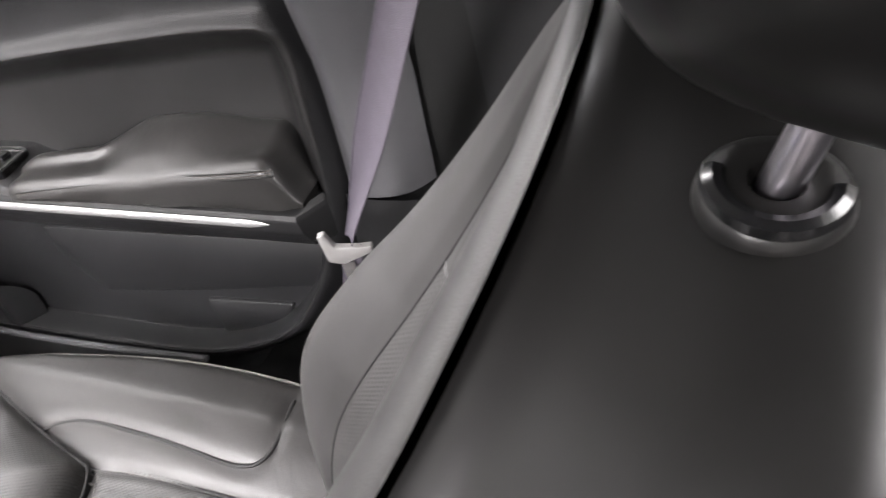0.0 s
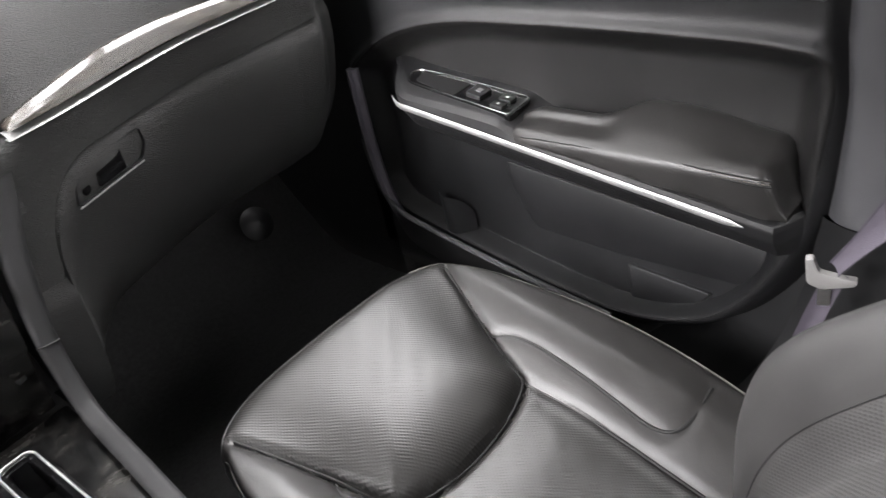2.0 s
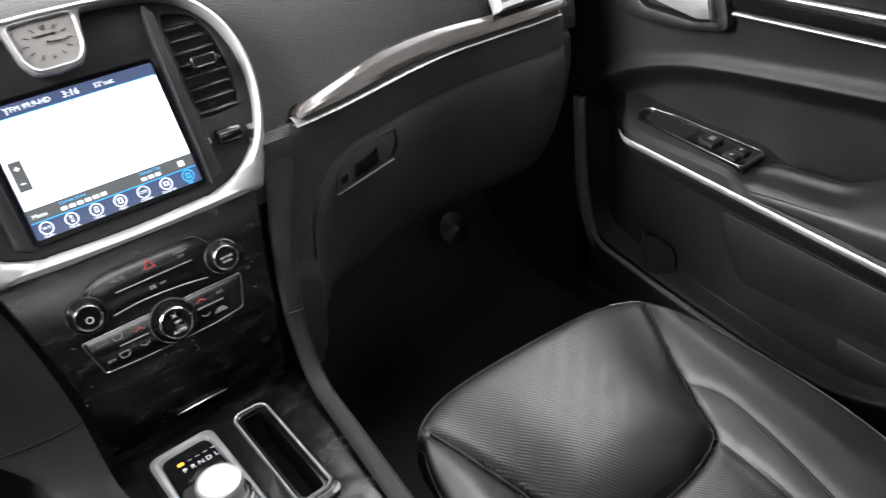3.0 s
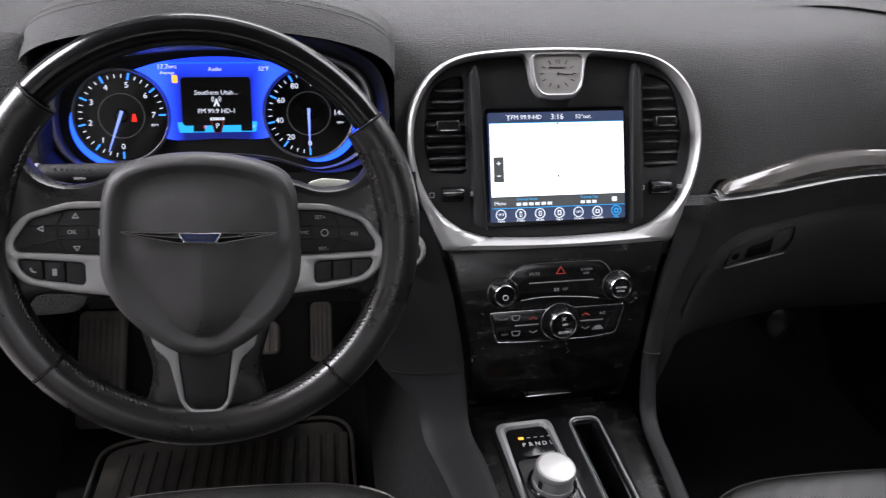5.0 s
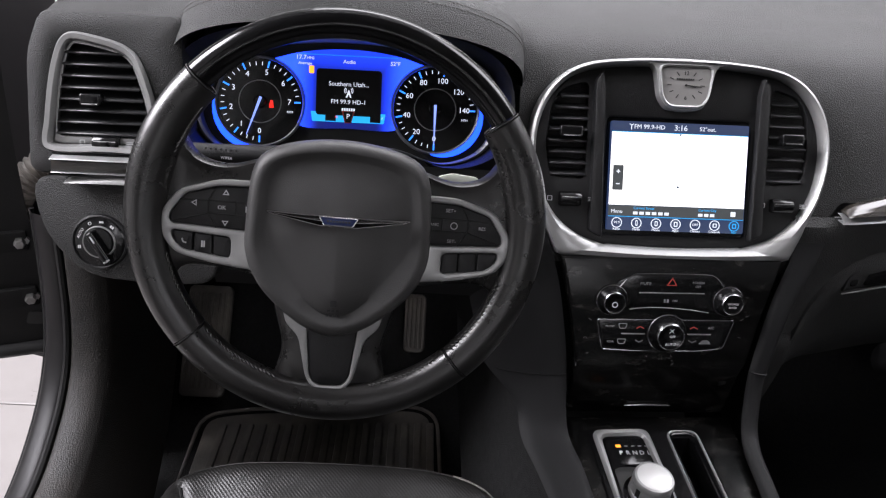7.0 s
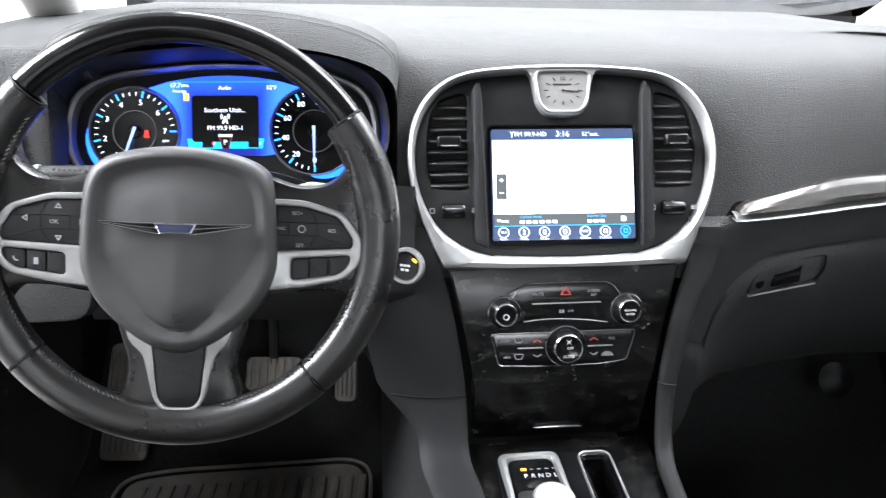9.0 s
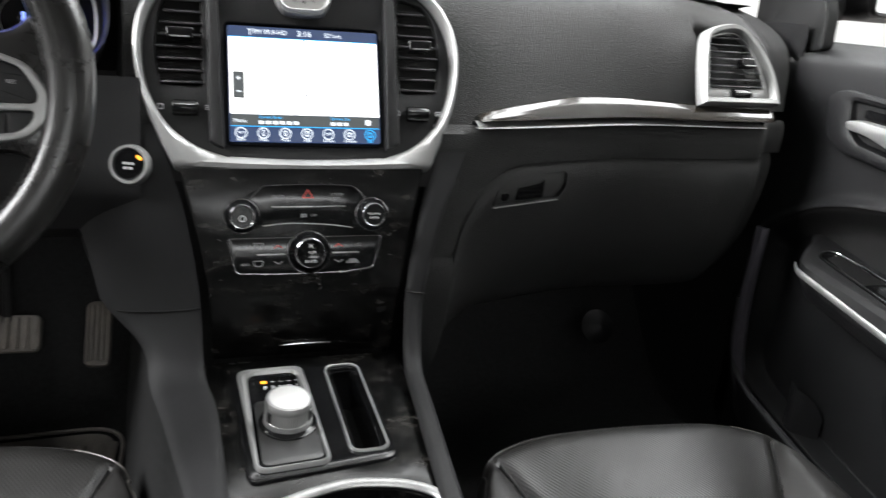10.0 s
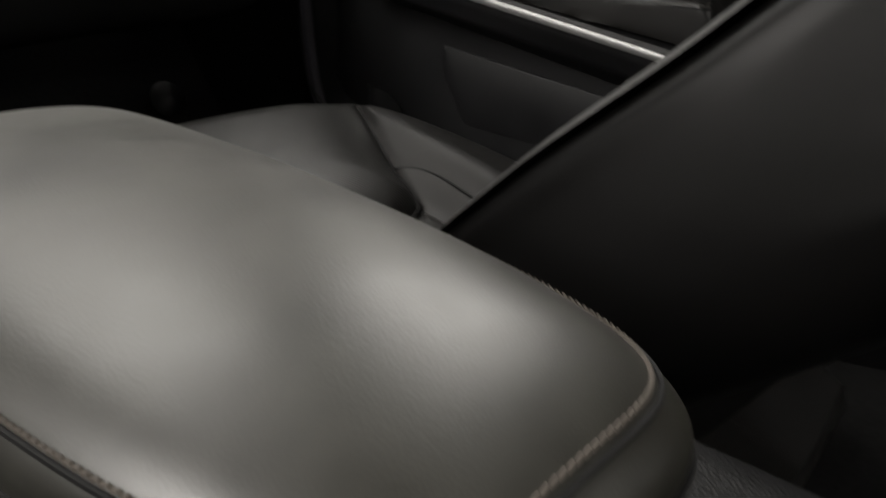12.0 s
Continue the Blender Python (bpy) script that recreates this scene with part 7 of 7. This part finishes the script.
    # inner handle in its cup
    cup = dp((0.890, 0.659), (0.875, 0.671), (0.851, 0.675), (0.732, 0.665), (0.690, 0.656), (0.678, 0.641), (0.667, 0.590), (0.677, 0.581), (0.756, 0.576), (0.847, 0.587), (0.877, 0.604), r=0.012, seg=5)
    inner = dp((0.840, 0.660), (0.735, 0.655), (0.730, 0.635), (0.697, 0.632), (0.687, 0.596), (0.727, 0.592), (0.813, 0.603), (0.835, 0.619), r=0.006, seg=5)
    hm = at(DOOR, 0, 0, 0.014)
    part("handle_bezel", plate(cup, [inner], -0.02, 0.007, hm, 0.006), DOOR_VINYL, t)
    part("bezel_groove", tube([hm @ Vector((q.x, q.y, -0.0015)) for q in offset(cup, 0.0012)], 0.0016, True, 6), DARK, t)
    part("handle_cup", plate(offset(inner, 0.004), [], -0.02, -0.001, hm), DARK, t)
    part("lock_flag", plate(dp((0.815, 0.652), (0.742, 0.648), (0.740, 0.637), (0.815, 0.640), r=0.002), [], -0.02, 0.002, hm), PIANO, t)
    lever = dp((0.838, 0.632), (0.813, 0.637), (0.704, 0.631), (0.694, 0.626), (0.690, 0.598), (0.717, 0.596), (0.751, 0.605), (0.798, 0.617), (0.833, 0.620), r=0.005, seg=4)
    part("inner_handle", plate(lever, [], 0.001, 0.015, hm, 0.006), SATIN, t, "satin silver inner door handle")
    part("handle_end", plate(dp((0.6965, 0.629), (0.692, 0.626), (0.688, 0.597), (0.692, 0.596), r=0.001), [], 0.002, 0.0155, hm, 0.001), CHROME, t)

    # black inlay between two bright lines
    def rail(z0, hgt, out):
        def fn(u, v):
            y = 0.663 - 0.443 * u
            a = math.pi * v
            zc = z0 - 0.072 * (0.663 - y)
            return Vector((0.783 - out * math.sin(a) ** 0.6, y, zc + hgt / 2 * math.cos(a)))
        return fn
    part("door_inlay", sheet(rail(0.6225, 0.030, 0.005), 40, 10), PIANO, t, "gloss black door inlay")
    part("bright_line", sheet(rail(0.6385, 0.006, 0.008), 40, 8), BRIGHT, t)
    part("bright_line", sheet(rail(0.6075, 0.006, 0.008), 40, 8), BRIGHT, t)

    # lower pad, map pocket and its lip
    lp = dp((0.705, 0.283), (0.268, 0.226), (0.262, 0.190), (0.300, 0.160), (0.50, 0.158), (0.66, 0.165), (0.70, 0.235), r=0.012)
    part("lower_pad", plate(lp, [], -0.040, -0.0315, DOOR, 0.0025), DOOR_VINYL, t)
    lp2 = dp((0.493, 0.146), (0.355, 0.132), (0.395, 0.085), (0.49, 0.080), r=0.008)
    part("rear_pad", plate(lp2, [], -0.036, -0.029, DOOR, 0.004), DOOR_VINYL, t)
    part("bottle_holder", sheet(lambda u, v: Vector((0.822 - 0.03 * math.sin(math.pi * u), 0.865 - 0.075 * u, 0.13 + (0.085 - 0.018 * u) * (1 - 0.45 * (2 * u - 1) ** 4) * v)), 20, 8), DOOR_VINYL, t)
    lip = [Vector((0.778, q_.x, q_.y)) for q_ in curve([(0.985, 0.30), (0.977, 0.22), (0.945, 0.163), (0.86, 0.136), (0.68, 0.100), (0.50, 0.074)], 50, False)]
    part("pocket_lip", tube(lip, 0.0055, seg=8), GREY_PLASTIC, t, "worn grey pocket lip")
    part("pocket_wall", sheet(lambda u, v: Vector((0.776 + 0.02 * v, lip[round(u * 49)].y, lip[round(u * 49)].z - 0.09 * v)), 49, 4), PLASTIC, t)
    part("sill_gasket", tube([Vector((0.842, y, 0.718 - 0.16 * max(0, 0.74 - y))) for y in np.linspace(1.0, 0.2, 30)], 0.008, seg=8), DARK, t)
    return t


passenger_door()


def kick_side(s):
    def face(u, v):
        return Vector((s * (0.795 - 0.05 * smooth01(0.1, 1, u)), 0.985 + 0.6 * u, -0.02 + 0.78 * v))
    return solo("kick_panel", sheet(face, 12, 12), PLASTIC, "black plastic kick panel ahead of the door", "trim panel", "structure")


kick_side(1)
kick_side(-1)
solo("door_seal", tube(curve([(0.784, 0.974, 0.430), (0.782, 0.974, 0.38), (0.782, 0.974, 0.28), (0.785, 0.962, 0.18), (0.795, 0.93, 0.125), (0.80, 0.80, 0.09)], 40, False), 0.011, seg=8), SEAL, "grey rubber seal round the door opening", "door seal", "structure")
solo("sill", box((0.08, 1.6, 0.46), pose(0.885, 0.55, 0.08), 0.02, 2), PLASTIC, "black plastic door sill", "sill", "structure")


def side_mirror():
    t = thing("side_mirror", "exterior side mirror in a dark painted housing", "side mirror", (0.95, 0.95, 0.82))
    m = Matrix.Translation((1.02, 1.06, 0.822)) @ pose(0, 0, 0, 90, 0, 22)
    o = poly((-0.11, -0.055), (0.10, -0.060), (0.115, 0.02), (0.09, 0.065), (-0.09, 0.062), (-0.115, 0.0), r=0.03, seg=6)
    part("housing", plate(o, [], -0.09, 0.0, m, 0.02), BODY, t)
    part("rim", ring(offset(o, -0.008), offset(o, -0.016), [(0, -0.004), (0.3, 0.004), (1, 0.001)], m), DARK, t)
    part("mirror", plate(offset(o, -0.014), [], -0.004, 0.0015, m), MIRROR, t, "mirror glass")
    part("sail", plate(dp((1.14, 0.70), (0.962, 0.722), (0.968, 0.775), (1.02, 0.860), (1.14, 0.90), r=0.012), [], -0.03, -0.012, DOOR, 0.006), DARK, t, "black plastic sail panel")
    part("arm", tube([Vector((0.83, 1.08, 0.78)), Vector((0.95, 1.09, 0.80))], 0.03, seg=12), DARK, t)


side_mirror()


# ---- seat belt at the centre pillar ----
def seat_belt():
    t = thing("seat_belt", "grey woven seat belt with a pale latch tongue", "seat belt", (0.72, 0.12, 0.3))

    def band(a, b, c, w, n=30):
        pts = curve([a, b, c], n + 1, False)

        def fn(u, v):
            p = pts[round(u * n)]
            return p + Vector((0, (v - 0.5) * w, 0.0)) + Vector((0.004 * math.sin(math.pi * v), 0, 0))
        return fn
    low, up = Vector((0.703, 0.166, 0.318)), Vector((-0.166, -0.493, 0.854))

    def strap(u, v):
        w = 0.018 + 0.030 * smooth01(0.0, 0.28, u)
        fold = 0.010 * (1 - smooth01(0.0, 0.22, u))
        return low + up * (0.62 * u) + Vector((0.004 * math.sin(math.pi * v) + fold * (v - 0.5) + (v - 0.5) * w * 0.55, (v - 0.5) * w * 0.83, 0.0))
    part("shoulder_strap", sheet(strap, 40, 6), BELT, t, "grey-violet woven strap")
    part("strap_edge", tube([strap(k / 40, 0.0) for k in range(41)], 0.0008, seg=5), BELT, t)
    part("strap_edge", tube([strap(k / 40, 1.0) for k in range(41)], 0.0008, seg=5), BELT, t)
    part("lap_strap", sheet(band((0.700, 0.162, 0.314), (0.692, 0.190, 0.21), (0.70, 0.215, 0.05), 0.022), 30, 4), BELT, t)
    m = Matrix.Translation((0.697, 0.165, 0.309)) @ pose(0, 0, 0, 90, 0, -75) @ Matrix.Scale(0.80, 4)
    part("latch_tongue", plate(poly((-0.030, -0.008), (-0.012, -0.016), (0.028, -0.006), (0.030, 0.004), (0.010, 0.006), (-0.016, 0.012), (-0.024, 0.034), (-0.034, 0.032), r=0.004), [], -0.005, 0.006, m, 0.003), material("pale_latch", (0.13, 0.127, 0.124), 0.45, var=0.1), t, "pale grey latch tongue")
    part("tongue_blade", plate(rrect(0.016, 0.028, 0.003), [], -0.0015, 0.0015, at(m, -0.008, -0.030)), STEEL, t)


seat_belt()


# ---- driver's side: sill, open door and hinge area ----
def driver_side():
    # the sill's outer edge runs level and then sweeps up to the dashboard
    sweep = curve([(0, -0.20, 0.232), (0, 0.25, 0.234), (0, 0.50, 0.240), (0, 0.648, 0.256), (0, 0.733, 0.296), (0, 0.782, 0.345), (0, 0.804, 0.405), (0, 0.812, 0.470), (0, 0.816, 0.540)], 81, False)

    def along(u, dx, d):
        """A place beside the sweep: dx across the car, d behind its face."""
        i = round(u * 80)
        p, q = sweep[max(0, i - 1)], sweep[min(80, i + 1)]
        g = (q - p).normalized()
        return sweep[i] + Vector((-0.752 + dx, g.z * d, -g.y * d))

    def section(pts):
        line = spline([(q[0], q[1], 0) for q in pts], 6)

        def fn(u, v):
            q = line[round(v * (len(line) - 1))]
            return along(u, q.x, q.y)
        return fn
    trim = section([(0.0, 0.012), (0.002, 0.001), (0.010, -0.003), (0.028, -0.003), (0.042, 0.003), (0.051, 0.020), (0.057, 0.08), (0.070, 0.228)])
    solo("sill_trim", sheet(trim, 80, 42), SILL, "black plastic sill trim with dusty wear", "sill", "structure")
    rocker = section([(-0.008, 0.018), (-0.014, 0.012), (-0.028, 0.014), (-0.041, 0.022), (-0.049, 0.045), (-0.053, 0.09), (-0.053, 0.26)])
    solo("rocker", sheet(rocker, 80, 36), BODY, "dark grey painted rocker panel", "car body", "structure")
    solo("door_seal", tube([along(k / 80, -0.006, 0.006) for k in range(81)], 0.005, seg=8), DARK, "black rubber seal along the sill", "door seal", "structure")
    solo("rocker_edge", tube([along(k / 80, -0.046, 0.034) for k in range(81)], 0.0035, seg=8), DARK, "black rubber edge of the rocker panel", "door seal", "structure")
    sc = thing("scuff_plate", "grey ribbed scuff plate on the sill", "scuff plate", (-0.79, 0.55, 0.1))
    part("plate", sheet(lambda u, v: rocker(0.30 + 0.36 * u, 0.30 + 0.20 * v) + Vector((0, 0, 0.003)), 28, 8), GREY_PLASTIC, sc)
    for v in (0.34, 0.40, 0.46):
        part("rib", tube([rocker(0.31 + 0.34 * k / 28, v) + Vector((0, 0, 0.004)) for k in range(29)], 0.0018, seg=6), GREY_PLASTIC, sc)
    # hinge pillar
    def pillar(u, v):
        return Vector((-0.768 - 0.16 * u, 0.935 + 0.05 * u, 0.22 + 0.62 * v))
    solo("hinge_pillar", sheet(pillar, 8, 20), BODY, "dark painted hinge pillar", "pillar", "structure")
    t = thing("driver_door", "open driver door with its hinges and dark inner panel", "car door", (-0.86, 0.95, 0.4))
    def dpan(u, v):
        return Vector((-0.835 - 0.62 * u, 0.925 - 0.20 * u - 0.02 * math.sin(math.pi * v), 0.275 + 0.585 * v))
    part("door_panel", sheet(dpan, 16, 16), DARK, t)
    part("door_shell", sheet(lambda u, v: dpan(u, v) + Vector((0, 0.10, 0)), 16, 16), BODY, t, "dark painted outer shell")
    for z in (0.464, 0.377):
        m = Matrix.Translation((-0.850, 0.902, z)) @ pose(0, 0, 0, 90, 0, 25)
        part("hinge", box((0.06, 0.03, 0.012), at(m, -0.02, 0, 0), 0.004), DARK, t)
        part("hinge_bolt", lathe([(0, 0.016), (0.006, 0.016), (0.0075, 0.013), (0.0075, 0.006), (0.0125, 0.005), (0.013, 0)], m, 6), STEEL, t, "steel hinge bolt")
    part("wiring_boot", tube([Vector((-0.81 - 0.06 * u, 0.94 - 0.02 * u, 0.56 - 0.10 * u * u)) for u in np.linspace(0, 1, 40)], 0.022, seg=12, taper=lambda u: 1 + 0.12 * math.sin(u * 80)), RUBBER, t, "ribbed rubber wiring boot")
    part("lower_edge", tube([Vector((-0.80, 0.935, 0.285)), Vector((-0.90, 0.905, 0.280)), Vector((-1.10, 0.85, 0.280))], 0.012, seg=10), PLASTIC, t)
    part("check_strap", box((0.10, 0.012, 0.022), pose(-0.86, 0.915, 0.335), 0.003), DARK, t)


driver_side()


# ---- driver's footwell ----
def footwell():
    t = thing("floor_mat", "black ribbed rubber floor mat with worn dusty ribs", "floor mat", (-0.47, 0.9, 0.02))
    out = poly((-0.675, 1.085), (-0.60, 1.105), (-0.29, 1.135), (-0.262, 1.11), (-0.250, 0.60), (-0.66, 0.60), r=0.03)
    part("base", plate(out, [], 0.0, 0.010, Matrix.Translation((0, 0, 0.008)), 0.003), RUBBER, t)
    for k in range(17):
        x = -0.640 + 0.0235 * k
        y1 = 1.065 + 0.03 * (x + 0.66) / 0.4
        part("rib", box((0.013, y1 - 0.62, 0.007), pose(x, (y1 + 0.62) / 2, 0.0205), 0.003, 2), RUBBER, t)
    part("border", tube([Vector((q.x, q.y, 0.018)) for q in offset(out, -0.012)], 0.0035, True, 8), RUBBER, t)

    def pedal(name, label, x, y, z, w, h, lean, n):
        m = tilted((x, y, z), lean)
        p = thing(name, label, "pedal", (x, y, z))
        part("pad", plate(rrect(w, h, 0.012), [], -0.012, 0.0, m, 0.004), RUBBER, p)
        for k in range(n):
            u = -w / 2 + w * (k + 0.5) / n
            part("rib", box((w / n * 0.55, h * 0.86, 0.004), at(m, u, 0, 0.002), 0.001, 1), RUBBER, p)
        return p, m
    pedal("foot_rest", "ribbed black rubber foot rest", -0.703, 1.205, 0.108, 0.085, 0.215, 38, 8)
    p, m = pedal("accelerator_pedal", "slim ribbed black accelerator pedal", -0.302, 1.24, 0.150, 0.042, 0.115, 38, 5)
    p, m = pedal("brake_pedal", "wide ribbed black brake pedal", -0.425, 1.17, 0.185, 0.10, 0.06, 35, 7)
    part("arm", tube([m @ Vector((0, 0, -0.012)), Vector((-0.43, 1.24, 0.34)), Vector((-0.43, 1.22, 0.46))], 0.009, seg=8), DARK, p)


footwell()
solo("footwell_cover", lathe([(0.0, 0.016), (0.02, 0.012), (0.034, 0.0)], pose(0.62, 1.18, 0.16, 60), 24), PLASTIC, "rounded black cover in the passenger footwell", "cover")
